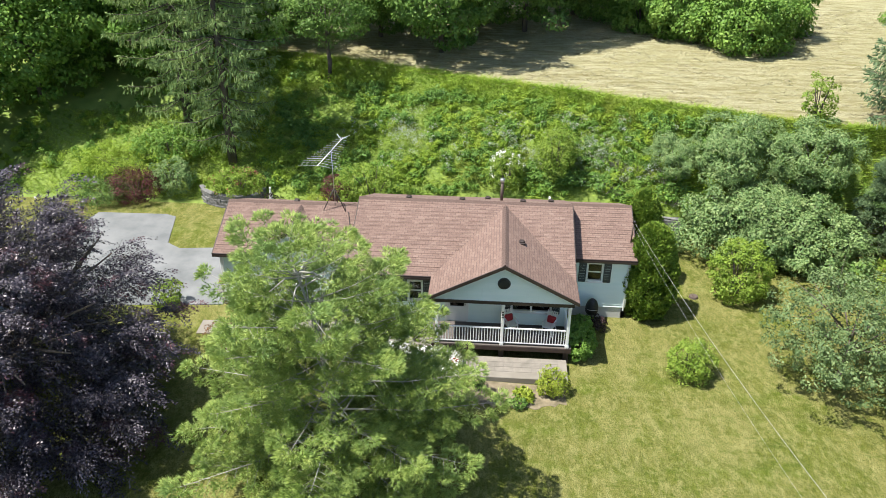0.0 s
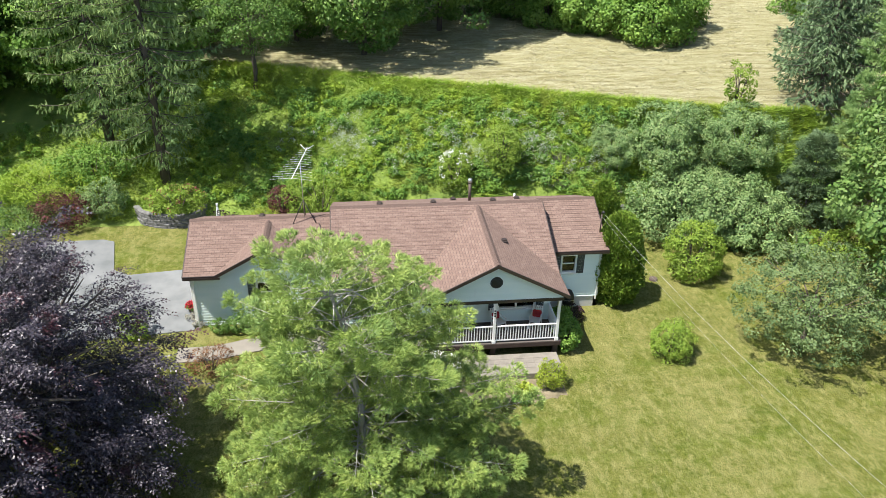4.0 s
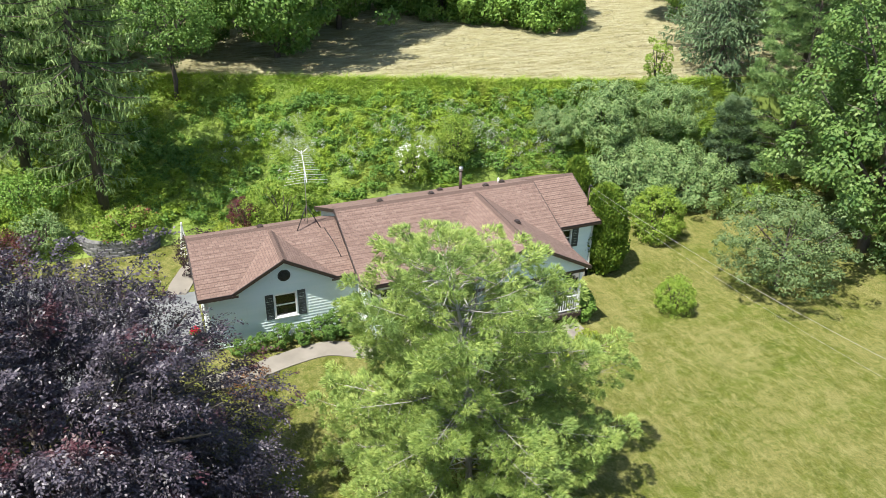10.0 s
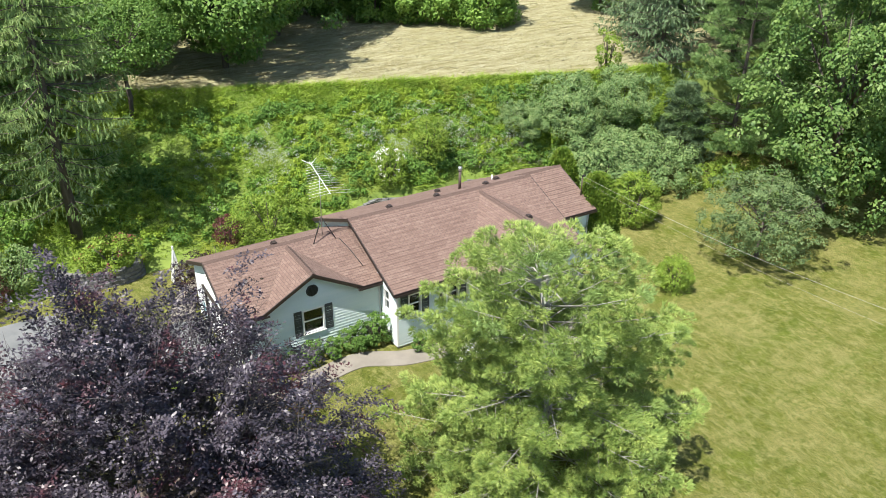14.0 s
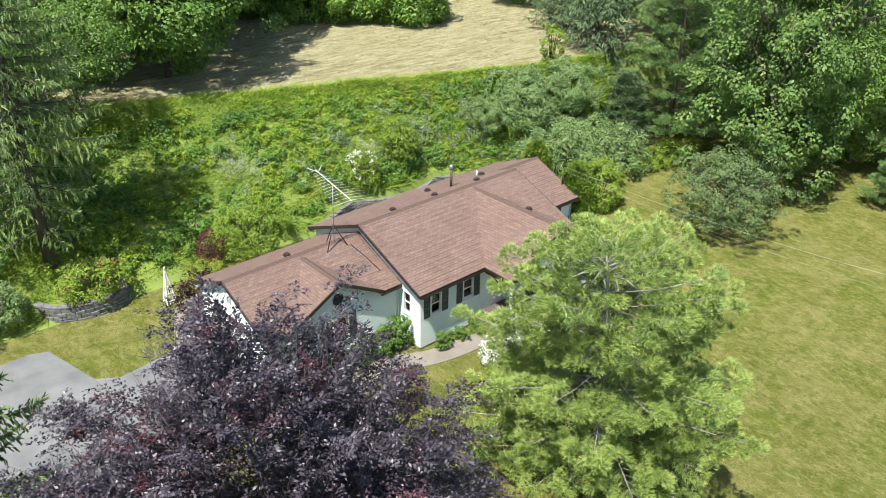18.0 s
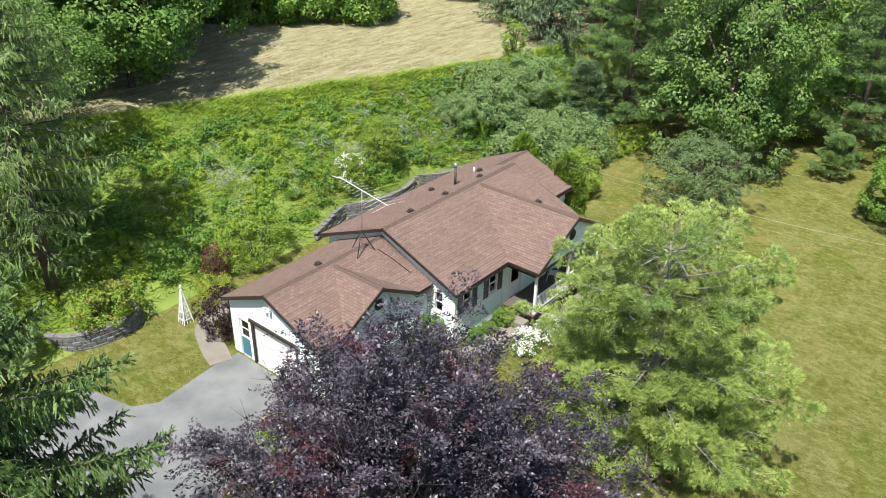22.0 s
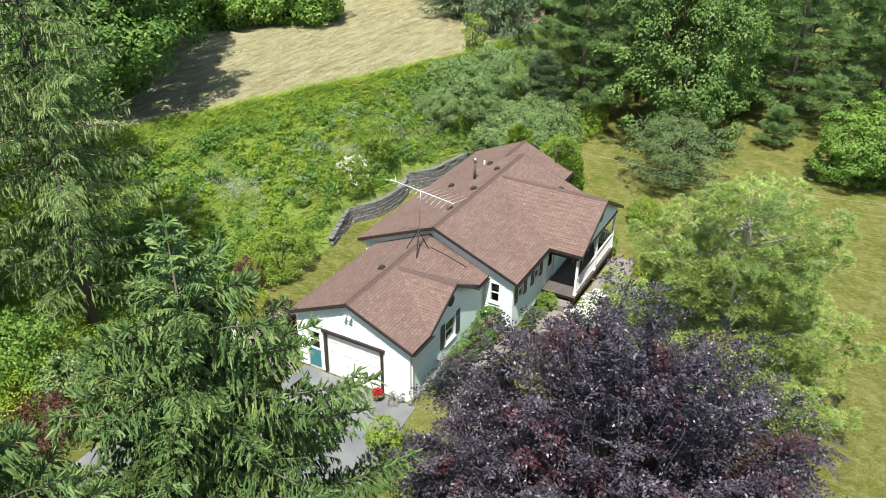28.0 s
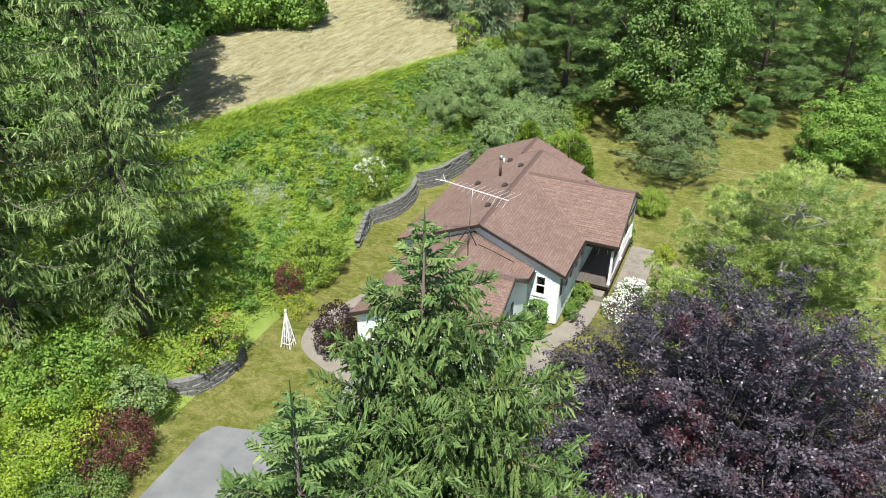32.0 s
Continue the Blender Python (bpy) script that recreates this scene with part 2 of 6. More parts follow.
L_OLIVE = foliage("grey_green_leaves", (0.062, 0.112, 0.040), (0.130, 0.200, 0.070), (0.230, 0.295, 0.115), 0.7, 0.3)
L_LILAC = foliage("lilac_leaves", (0.075, 0.150, 0.048), (0.180, 0.285, 0.092), (0.330, 0.410, 0.170), 0.9, 0.28)
L_YELLOW = foliage("yellow_green_leaves", (0.155, 0.225, 0.022), (0.275, 0.345, 0.036), (0.400, 0.435, 0.066), 0.7, 0.38)
L_CEDAR = foliage("arborvitae_sprays", (0.064, 0.132, 0.016), (0.148, 0.240, 0.029), (0.248, 0.328, 0.048), 0.9, 0.25)
L_BRIGHT = foliage("bright_green_leaves", (0.117, 0.203, 0.022), (0.203, 0.310, 0.038), (0.306, 0.383, 0.063), 0.8, 0.38)
L_RED = foliage("barberry_leaves", (0.046, 0.013, 0.015), (0.100, 0.026, 0.028), (0.180, 0.058, 0.052), 1.5, 0.2)
L_PURPLE = foliage("smoke_bush_leaves", (0.014, 0.007, 0.008), (0.029, 0.013, 0.016), (0.056, 0.028, 0.030), 1.5, 0.2)
L_GRASS = foliage("tall_grass", (0.145, 0.260, 0.030), (0.270, 0.395, 0.048), (0.405, 0.480, 0.078), 0.3, 0.5, 0.6, ((0.300, 0.360, 0.060), 0.3, 0.57))
L_WEED = foliage("weed_leaves", (0.080, 0.180, 0.030), (0.160, 0.295, 0.046), (0.270, 0.400, 0.075), 0.5, 0.45, 0.6)
L_WEED2 = foliage("goldenrod_leaves", (0.140, 0.250, 0.022), (0.245, 0.365, 0.036), (0.370, 0.455, 0.060), 0.5, 0.45, 0.6)
L_BRAMBLE = foliage("bramble_leaves", (0.060, 0.145, 0.026), (0.120, 0.235, 0.042), (0.210, 0.335, 0.070), 0.6, 0.36, 0.55)
L_RUST = foliage("rusty_barberry_leaves", (0.095, 0.045, 0.022), (0.175, 0.075, 0.035), (0.260, 0.150, 0.060), 1.5, 0.25)
L_STRAW = foliage("loose_straw", (0.290, 0.262, 0.150), (0.400, 0.370, 0.230), (0.500, 0.470, 0.310), 0.4, 0.2)
L_DEAD = foliage("bleached_grass", (0.168, 0.160, 0.118), (0.252, 0.244, 0.193), (0.353, 0.344, 0.294), 1.0, 0.2)

# ---------------------------------------------------------------- building helpers


def mesh_data(name, verts, faces):
    me = bpy.data.meshes.new(name)
    me.from_pydata([tuple(v) for v in verts], [], faces)
    me.update()
    return me


def thing(name, loc, label, category, group="", kind=""):
    ob = new(name)
    ob.empty_display_size = 0.2
    ob.location = loc
    return tagged(ob, label, category, group, kind)


def stand(ob):
    """Where an object stands in the world, worked out from its parents."""
    m = Matrix.Translation(ob.location)
    return stand(ob.parent) @ ob.matrix_parent_inverse @ m if ob.parent else m


def part(name, bm, material, parent, label="", local=False):
    """Links a bmesh, or a mesh, as one part under a thing or under a part. local: it is given round its thing's own base."""
    me = bm
    if isinstance(bm, bmesh.types.BMesh):
        me = bpy.data.meshes.new(name)
        bm.to_mesh(me)
        bm.free()
    if material and not me.materials:
        me.materials.append(material)
    ob = new(name, me)
    ob.parent = parent
    if not local and parent is not None:
        ob.matrix_parent_inverse = stand(parent).inverted()
    return tagged(ob, label)


def box_into(bm, lo, hi, bevel=0.0, turn=None):
    """A box from corner to corner, bevelled, with an optional matrix."""
    lo, hi = Vector(lo), Vector(hi)
    r = bmesh.ops.create_cube(bm, size=1.0)
    vs = r["verts"]
    for v in vs:
        v.co = Vector([(lo[i] + hi[i]) / 2 + v.co[i] * (hi[i] - lo[i]) for i in range(3)])
    if bevel:
        es = list({e for v in vs for e in v.link_edges})
        vs = [v for v in bmesh.ops.bevel(bm, geom=es, offset=bevel, segments=1, affect="EDGES")["verts"]] + [v for v in vs if v.is_valid]
    if turn is not None:
        bmesh.ops.transform(bm, matrix=turn, verts=list({v for v in vs if v.is_valid}))
    return bm


def box(lo, hi, bevel=0.0):
    return box_into(bmesh.new(), lo, hi, bevel)


def beam_into(bm, a, b, width, height, bevel=0.0):
    """A board from a to b."""
    a, b = Vector(a), Vector(b)
    d = b - a
    m = Matrix.Translation(a) @ d.to_track_quat("X", "Z").to_matrix().to_4x4()
    return box_into(bm, (0, -width / 2, -height / 2), (d.length, width / 2, height / 2), bevel, m)


def beam(a, b, width, height, bevel=0.0):
    return beam_into(bmesh.new(), a, b, width, height, bevel)


def tube(points, radii, sides=7):
    """Vertices and faces of a tapered tube along points."""
    pts = [Vector(p) for p in points]
    verts, faces = [], []
    for i, p in enumerate(pts):
        d = (pts[min(i + 1, len(pts) - 1)] - pts[max(i - 1, 0)]).normalized()
        q = d.to_track_quat("Z", "Y")
        for k in range(sides):
            a = 2 * math.pi * k / sides
            verts.append(p + q @ Vector((math.cos(a) * radii[i], math.sin(a) * radii[i], 0)))
    for i in range(len(pts) - 1):
        for k in range(sides):
            j = (k + 1) % sides
            faces.append((i * sides + k, i * sides + j, (i + 1) * sides + j, (i + 1) * sides + k))
    faces.append(tuple(range(sides))[::-1])
    faces.append(tuple((len(pts) - 1) * sides + k for k in range(sides)))
    return verts, faces


def tubes_mesh(name, tubes, sides=6):
    verts, faces = [], []
    for pts, radii in tubes:
        v, f = tube(pts, radii, sides)
        o = len(verts)
        verts += v
        faces += [tuple(i + o for i in g) for g in f]
    me = mesh_data(name, verts, faces)
    me.polygons.foreach_set("use_smooth", [True] * len(me.polygons))
    return me


# ---------------------------------------------------------------- the lie of the land


def bank_foot(x):
    """Where the lawn ends and the bank begins."""
    return float(np.interp(x, (3.4, 6.2, 7.8, 10.2, 12.3, 13.8, 15.3, 17.4, 19.0), (8.5, 9.25, 8.55, 8.3, 8.9, 7.9, 7.55, 7.15, 6.7)))


def field_edge(x):
    return 19.4 - 0.37 * max(-9.0, min(x, 26.0))


def wall_height(x):
    """How far the retaining wall holds up the bank."""
    if x < 2.6 or x > 18.6:
        return 0.0
    return 1.0 * min(1.0, (x - 2.8) / 3.0, (18.6 - x) / 1.5)


def smooth(a, b, t):
    t = max(0.0, min(1.0, (t - a) / (b - a)))
    return t * t * (3 - 2 * t)


def lawn_z(x, y):
    z = -0.18 - 0.42 * smooth(-4, 14, x)
    z -= 0.025 * max(0.0, -8.0 - y) if y < -8 else 0.0
    return max(z, -3.0)


def ground_z(x, y):
    foot, edge = bank_foot(x), field_edge(x)
    if y <= foot:
        return lawn_z(x, y)
    low = lawn_z(x, foot) + wall_height(x)
    if y < edge:
        s = (y - foot) / (edge - foot)
        return low + (5.55 - low) * (0.75 * s + 0.25 * math.sin(s * math.pi / 2))
    return 5.55 + 0.02 * min(y - edge, 60.0)


def build_ground():
    xs = [-600, -300, -150, -90, -65] + [-50 + 0.8 * i for i in range(138)] + [75, 100, 160, 300, 600]
    front = [-600, -300, -150, -90, -65, -50] + [-42 + 1.5 * i for i in range(24)]
    near = [-6 + 0.75 * i for i in range(14)]
    n_bank, n_field = 18, 40
    verts, faces, mats = [], [], []
    rows = len(front) + len(near) + 2 + n_bank + n_field
    for x in xs:
        foot, edge = bank_foot(x), field_edge(x)
        col = [(y, lawn_z(x, y)) for y in front]
        col += [(-6 + (foot + 5.95) * i / len(near), 0) for i in range(len(near))]
        col.append((foot, 0))
        col.append((foot + 0.22, 1))
        for i in range(1, n_bank + 1):
            col.append((foot + 0.22 + (edge - foot - 0.22) * i / n_bank, 0))
        for i in range(1, n_field + 1):
            col.append((edge + 2.0 * i if i < 30 else edge + 60 + (i - 29) ** 2 * 6.0, 0))
        for y, _ in col:
            z = ground_z(x, y)
            if y > edge + 0.5:
                z += 0.10 * noise.noise(Vector((x * 0.12, y * 0.5, 3))) + 0.06 * noise.noise(Vector((x * 0.5, y * 1.6, 1)))
            elif y < foot - 0.5:
                z += 0.035 * noise.noise(Vector((x * 0.3, y * 0.3, 7)))
            verts.append((x, y, z))
    for i in range(len(xs) - 1):
        for j in range(rows - 1):
            a = i * rows + j
            faces.append((a, a + rows, a + rows + 1, a + 1))
            k = j - len(front) - len(near)
            mats.append(0 if k < 0 else (1 if k < n_bank + 1 else 2))
    me = mesh_data("ground", verts, faces)
    for m in (M_LAWN, M_BANK, M_HAY):
        me.materials.append(m)
    me.polygons.foreach_set("material_index", mats)
    me.polygons.foreach_set("use_smooth", [True] * len(faces))
    return tagged(new("ground", me), "mown yellow-green lawn, grassy bank and pale cut hay field above", "ground", kind="structure")


build_ground()


def ribbon(name, centre, widths, material, label, category, lift=0.03, thick=0.06):
    """A paved strip along a line over the ground, with real thickness."""
    pts = [Vector((*p, 0)) for p in centre]
    verts, faces = [], []
    for i, p in enumerate(pts):
        d = (pts[min(i + 1, len(pts) - 1)] - pts[max(i - 1, 0)]).normalized()
        side = Vector((-d.y, d.x, 0))
        for s in (-1, 1):
            q = p + side * s * widths[i] / 2
            z = ground_z(q.x, min(q.y, bank_foot(q.x))) + lift
            verts += [(q.x, q.y, z), (q.x, q.y, z - thick - 0.1)]
    for i in range(len(pts) - 1):
        a, b = i * 4, i * 4 + 4
        faces += [(a, b, b + 2, a + 2)[::-1], (a + 1, a, b, b + 1)[::-1], (a + 2, a + 3, b + 3, b + 2)[::-1]]
    n = len(pts) * 4 - 4
    faces += [(0, 2, 3, 1), (n, n + 1, n + 3, n + 2)]
    bm = bmesh.new()
    bm.from_mesh(mesh_data(name, verts, faces))
    bmesh.ops.recalc_face_normals(bm, faces=bm.faces)
    me = bpy.data.meshes.new(name)
    bm.to_mesh(me)
    bm.free()
    me.materials.append(material)
    return tagged(new(name, me), label, category, kind="structure")


def curve_through(points, n=6):
    """A smooth line through points."""
    out = []
    p = [Vector((*q, 0)) for q in points]
    for i in range(len(p) - 1):
        a, b, c, d = p[max(i - 1, 0)], p[i], p[i + 1], p[min(i + 2, len(p) - 1)]
        for k in range(n):
            t = k / n
            q = 0.5 * ((2 * b) + (c - a) * t + (2 * a - 5 * b + 4 * c - d) * t * t + (3 * b - a - 3 * c + d) * t ** 3)
            out.append((q.x, q.y))
    out.append((p[-1].x, p[-1].y))
    return out


def paved_area(name, outline, material, label, category, lift=0.03, step=1.0):
    """A paved area over the ground with an outline of its own."""
    bm = bmesh.new()
    vs = [bm.verts.new((x, y, 0)) for x, y in outline]
    f = bm.faces.new(vs)
    bmesh.ops.triangulate(bm, faces=[f])
    bmesh.ops.subdivide_edges(bm, edges=bm.edges, cuts=3, use_grid_fill=True)
    ext = bmesh.ops.extrude_face_region(bm, geom=list(bm.faces))
    for v in bm.verts:
        v.co.z = lawn_z(v.co.x, v.co.y) + lift
    for g in ext["geom"]:
        if isinstance(g, bmesh.types.BMVert):
            g.co.z -= 0.12
    bmesh.ops.recalc_face_normals(bm, faces=bm.faces)
    me = bpy.data.meshes.new(name)
    bm.to_mesh(me)
    bm.free()
    me.materials.append(material)
    return tagged(new(name, me), label, category, kind="structure")


paved_area("driveway", [(-6.55, 2.9), (-7.6, 3.0), (-10.8, 2.6), (-11.7, 3.2), (-12.5, 6.5), (-13.2, 6.8), (-17.4, 6.7), (-18.0, 2.0), (-18.2, -4.0), (-18.0, -12.0), (-19.5, -160.0), (-16.3, -160.0), (-15.0, -12.0), (-14.2, -5.6), (-12.0, -3.4), (-6.55, -2.9)],
           M_DRIVE, "worn grey asphalt driveway in front of the garage", "driveway")
_line = curve_through([(-7.5, 2.9), (-6.95, 4.4), (-6.2, 5.9), (-4.6, 6.3), (-2.6, 5.7), (0.5, 4.9), (4.0, 4.8)])
ribbon("garden_path", _line, [1.0 + 0.12 * math.sin(i * 0.35) for i in range(len(_line))], M_CONC, "pale concrete path round the back of the garage", "path", 0.045)
_line = curve_through([(-7.0, -4.9), (-5.2, -4.8), (-3.6, -4.35), (-1.6, -4.1), (0.2, -4.9), (2.4, -5.2), (4.7, -5.1)])
ribbon("front_walk", _line, [1.1] * len(_line), M_CONC, "pale concrete front walk curving to the porch", "path", 0.045)
_edge = random.Random(17)
_bed = [(10.0 - 0.17 * i, -8.75 - 0.42 * math.sin(i * 0.10) + _edge.uniform(-0.13, 0.13)) for i in range(31)]
paved_area("flower_bed", [(4.9, -7.5), (9.95, -7.6)] + _bed, M_MULCH, "brown mulch bed below the concrete slab", "flower bed", 0.012)

# ---------------------------------------------------------------- the house
house = thing("house", (0, 0, 0), "single-storey white-sided ranch house with brown shingle roofs", "house")


def clip_band(poly, lo, hi):
    """The part of a flat outline between two heights b = lo and b = hi."""
    for sign, lim in ((1, lo), (-1, hi)):
        out = []
        for i, p in enumerate(poly):
            q = poly[(i + 1) % len(poly)]
            dp, dq = sign * (p[1] - lim), sign * (q[1] - lim)
            if dp >= 0:
                out.append(p)
            if dp * dq < 0:
                t = dp / (dp - dq)
                out.append((p[0] + (q[0] - p[0]) * t, p[1] + (q[1] - p[1]) * t))
        poly = out
        if len(poly) < 3:
            return []
    return poly


def roof_slope(corners, course=0.27):
    """One slope of a roof: a deck, and a course of shingles after the other on it."""
    pts = [Vector(c) for c in corners]
    n = (pts[1] - pts[0]).cross(pts[2] - pts[0]).normalized()
    if n.z < 0:
        n = -n
    u = Vector((0, 0, 1)).cross(n).normalized()
    v = n.cross(u)
    o = pts[0]
    flat = [((p - o).dot(u), (p - o).dot(v)) for p in pts]
    if sum(flat[i][0] * flat[(i + 1) % len(flat)][1] - flat[(i + 1) % len(flat)][0] * flat[i][1] for i in range(len(flat))) < 0:
        flat.reverse()

    def at(a, b, h):
        return o + u * a + v * b + n * h

    k = len(flat)
    verts = [at(a, b, 0) for a, b in flat] + [at(a, b, -0.10) for a, b in flat]
    faces = [tuple(range(k)), tuple(range(2 * k - 1, k - 1, -1))] + [(i, k + i, k + (i + 1) % k, (i + 1) % k) for i in range(k)]
    deck = part("roof_slope", mesh_data("roof_slope", verts, faces), M_SHINGLE, house)
    low, high = min(b for _, b in flat), max(b for _, b in flat)
    count = max(1, round((high - low) / course))
    step = (high - low) / count
    rng = random.Random(int(abs(o.x * 7 + o.y * 13) * 10))
    rng_shift = rng.uniform(0, 3)
    for i in range(count):
        b0, b1 = low + i * step, low + (i + 1) * step
        poly = clip_band(flat, b0, b1)
        if len(poly) < 3:
            continue
        thick = 0.017 + rng.uniform(-0.003, 0.003)

        def lift(b):
            return 0.005 + (thick - 0.005) * (1 - (b - b0) / step)

        m = len(poly)
        vv = [at(a, b, lift(b)) for a, b in poly] + [at(a, b, 0.001) for a, b in poly]
        ff = [tuple(range(m))] + [(j, m + j, m + (j + 1) % m, (j + 1) % m) for j in range(m)]
        me = mesh_data("shingle_course", vv, ff)
        uv = me.uv_layers.new(name="tabs")
        for lp in me.loops:
            a, b = poly[lp.vertex_index % m]
            uv.data[lp.index].uv = (a + rng_shift, b - low)
        part("shingle_course", me, M_SHINGLE, deck)
    return deck


def trim(name, a, b, width=0.05, height=0.16, material=None, parent=None, drop=0.07):
    a, b = Vector(a), Vector(b)
    return part(name, beam(a - Vector((0, 0, drop)), b - Vector((0, 0, drop)), width, height, 0.008), material or M_FASCIA, parent or house)


MX0, MX1, MYF, MYB, MRZ, MEZ = 0.0, 10.44, -4.41, 4.35, 4.62, 2.84       # main roof
PX0, PX1, PXC, PYF, PRZ = 3.93, 10.44, 7.19, -6.15, 4.53                  # porch gable
PYV = -(MRZ - PRZ) / ((MRZ - MEZ) / 4.41)
GX0, GX1, GYF, GYB, GRY, GRZ, GEZ = -6.73, 0.30, -2.84, 3.44, 0.32, 4.05, 2.69   # garage roof
DX0, DX1, DXC, DRZ = -5.29, -0.69, -2.99, 3.96                             # garage gable
DYV = GRY - (GRZ - DRZ) / ((GRZ - GEZ) / (GRY - GYF))
BX0, BX1, BYF, BYB, BRY, BRZ, BEZ = 10.44, 13.47, -2.05, 4.40, 1.18, 4.13, 2.77  # east wing roof

roof_slope([(MX0, MYF, MEZ), (PX0, MYF, MEZ), (PXC, PYV, PRZ), (PXC, 0, MRZ), (MX0, 0, MRZ)])
roof_slope([(MX1, MYF, MEZ), (MX1, 0, MRZ), (PXC, 0, MRZ), (PXC, PYV, PRZ)])
roof_slope([(MX0, 0, MRZ), (MX1, 0, MRZ), (MX1, MYB, MEZ), (MX0, MYB, MEZ)])
roof_slope([(PX0, PYF, MEZ), (PXC, PYF, PRZ), (PXC, PYV, PRZ), (PX0, MYF, MEZ)])
roof_slope([(PX1, PYF, MEZ), (PX1, MYF, MEZ), (PXC, PYV, PRZ), (PXC, PYF, PRZ)])
roof_slope([(GX0, GYF, GEZ), (DX0, GYF, GEZ), (DXC, DYV, DRZ), (DXC, GRY, GRZ), (GX0, GRY, GRZ)])
roof_slope([(DX1, GYF, GEZ), (GX1, GYF, GEZ), (GX1, GRY, GRZ), (DXC, GRY, GRZ), (DXC, DYV, DRZ)])
roof_slope([(GX0, GRY, GRZ), (GX1, GRY, GRZ), (GX1, GYB, GEZ), (GX0, GYB, GEZ)])
roof_slope([(DX0, GYF, GEZ), (DXC, GYF, DRZ), (DXC, DYV, DRZ)])
roof_slope([(DX1, GYF, GEZ), (DXC, DYV, DRZ), (DXC, GYF, DRZ)])
roof_slope([(BX0, BYF, BEZ), (BX1, BYF, BEZ), (BX1, BRY, BRZ), (BX0, BRY, BRZ)])
roof_slope([(BX0, BRY, BRZ), (BX1, BRY, BRZ), (BX1, BYB, BEZ), (BX0, BYB, BEZ)])


def ridge_cap(a, b, count):
    """Bent cap shingles along a ridge, each a piece of its own."""
    a, b = Vector(a), Vector(b)
    d = (b - a) / count
    side = Vector((-d.y, d.x, 0)).normalized() * 0.14
    low = Vector((0, 0, 0.03))
    base = part("ridge_board", beam(a + Vector((0, 0, 0.005)), b + Vector((0, 0, 0.005)), 0.06, 0.02), M_SHINGLE, house)
    q = d * 1.08
    vv = [side - low, Vector((0, 0, 0.055)), -side - low, q + side - low * 1.5, q + Vector((0, 0, 0.040)), q - side - low * 1.5]
    me = mesh_data("cap_shingle", vv, [(0, 1, 4, 3), (1, 2, 5, 4), (0, 2, 1)])
    for i in range(count):
        part("cap_shingle", me, M_SHINGLE, base).location = a + d * i


ridge_cap((MX0, 0, MRZ), (MX1, 0, MRZ), 46)
ridge_cap((PXC, PYF, PRZ), (PXC, PYV, PRZ), 26)
ridge_cap((GX0, GRY, GRZ), (GX1, GRY, GRZ), 30)
ridge_cap((DXC, GYF, DRZ), (DXC, DYV, DRZ), 13)
ridge_cap((BX0, BRY, BRZ), (BX1, BRY, BRZ), 14)

for a, b in (((MX0, MYF, MEZ), (MX0, 0, MRZ)), ((MX0, 0, MRZ), (MX0, MYB, MEZ)), ((MX1, MYF, MEZ), (MX1, 0, MRZ)), ((MX1, 0, MRZ), (MX1, MYB, MEZ)),
             ((PX0, PYF, MEZ), (PXC, PYF, PRZ)), ((PX1, PYF, MEZ), (PXC, PYF, PRZ)), ((GX0, GYF, GEZ), (GX0, GRY, GRZ)), ((GX0, GRY, GRZ), (GX0, GYB, GEZ)),
             ((DX0, GYF, GEZ), (DXC, GYF, DRZ)), ((DX1, GYF, GEZ), (DXC, GYF, DRZ)), ((BX1, BYF, BEZ), (BX1, BRY, BRZ)), ((BX1, BRY, BRZ), (BX1, BYB, BEZ))):
    trim("rake_board", a, b)
for a, b in (((MX0, MYF, MEZ), (PX0, MYF, MEZ)), ((PX0, MYF, MEZ), (PX0, PYF, MEZ)), ((PX1, MYF, MEZ), (PX1, PYF, MEZ)), ((MX0, MYB, MEZ), (MX1, MYB, MEZ)),
             ((GX0, GYF, GEZ), (DX0, GYF, GEZ)), ((DX1, GYF, GEZ), (GX1, GYF, GEZ)), ((GX0, GYB, GEZ), (GX1, GYB, GEZ)), ((BX0, BYF, BEZ), (BX1, BYF, BEZ)), ((BX0, BYB, BEZ), (BX1, BYB, BEZ))):
    trim("eave_board", a, b)


def gutter(a, b, out):
    """An open gutter hung before an eave."""
    a, b, out = Vector(a), Vector(b), Vector(out)
    bm = bmesh.new()
    beam_into(bm, a + out * 0.055 - Vector((0, 0, 0.13)), b + out * 0.055 - Vector((0, 0, 0.13)), 0.10, 0.012)
    beam_into(bm, a + out * 0.105 - Vector((0, 0, 0.085)), b + out * 0.105 - Vector((0, 0, 0.085)), 0.012, 0.10)
    return part("gutter", bm, M_FASCIA, house, "dark brown metal gutter")


gutter((GX0 + 0.02, GYF, GEZ), (DX0 + 0.25, GYF, GEZ), (0, -1, 0))
gutter((DX1 - 0.25, GYF, GEZ), (GX1 - 0.1, GYF, GEZ), (0, -1, 0))
gutter((MX0 + 0.02, MYF, MEZ), (PX0, MYF, MEZ), (0, -1, 0))
gutter((BX0 + 0.02, BYF, BEZ), (BX1, BYF, BEZ), (0, -1, 0))


def subtract(lo, hi, cuts):
    spans = [(lo, hi)]
    for a, b in cuts:
        spans = [s for p, q in spans for s in ((p, min(q, a)), (max(p, b), q)) if s[1] - s[0] > 0.02]
    return spans


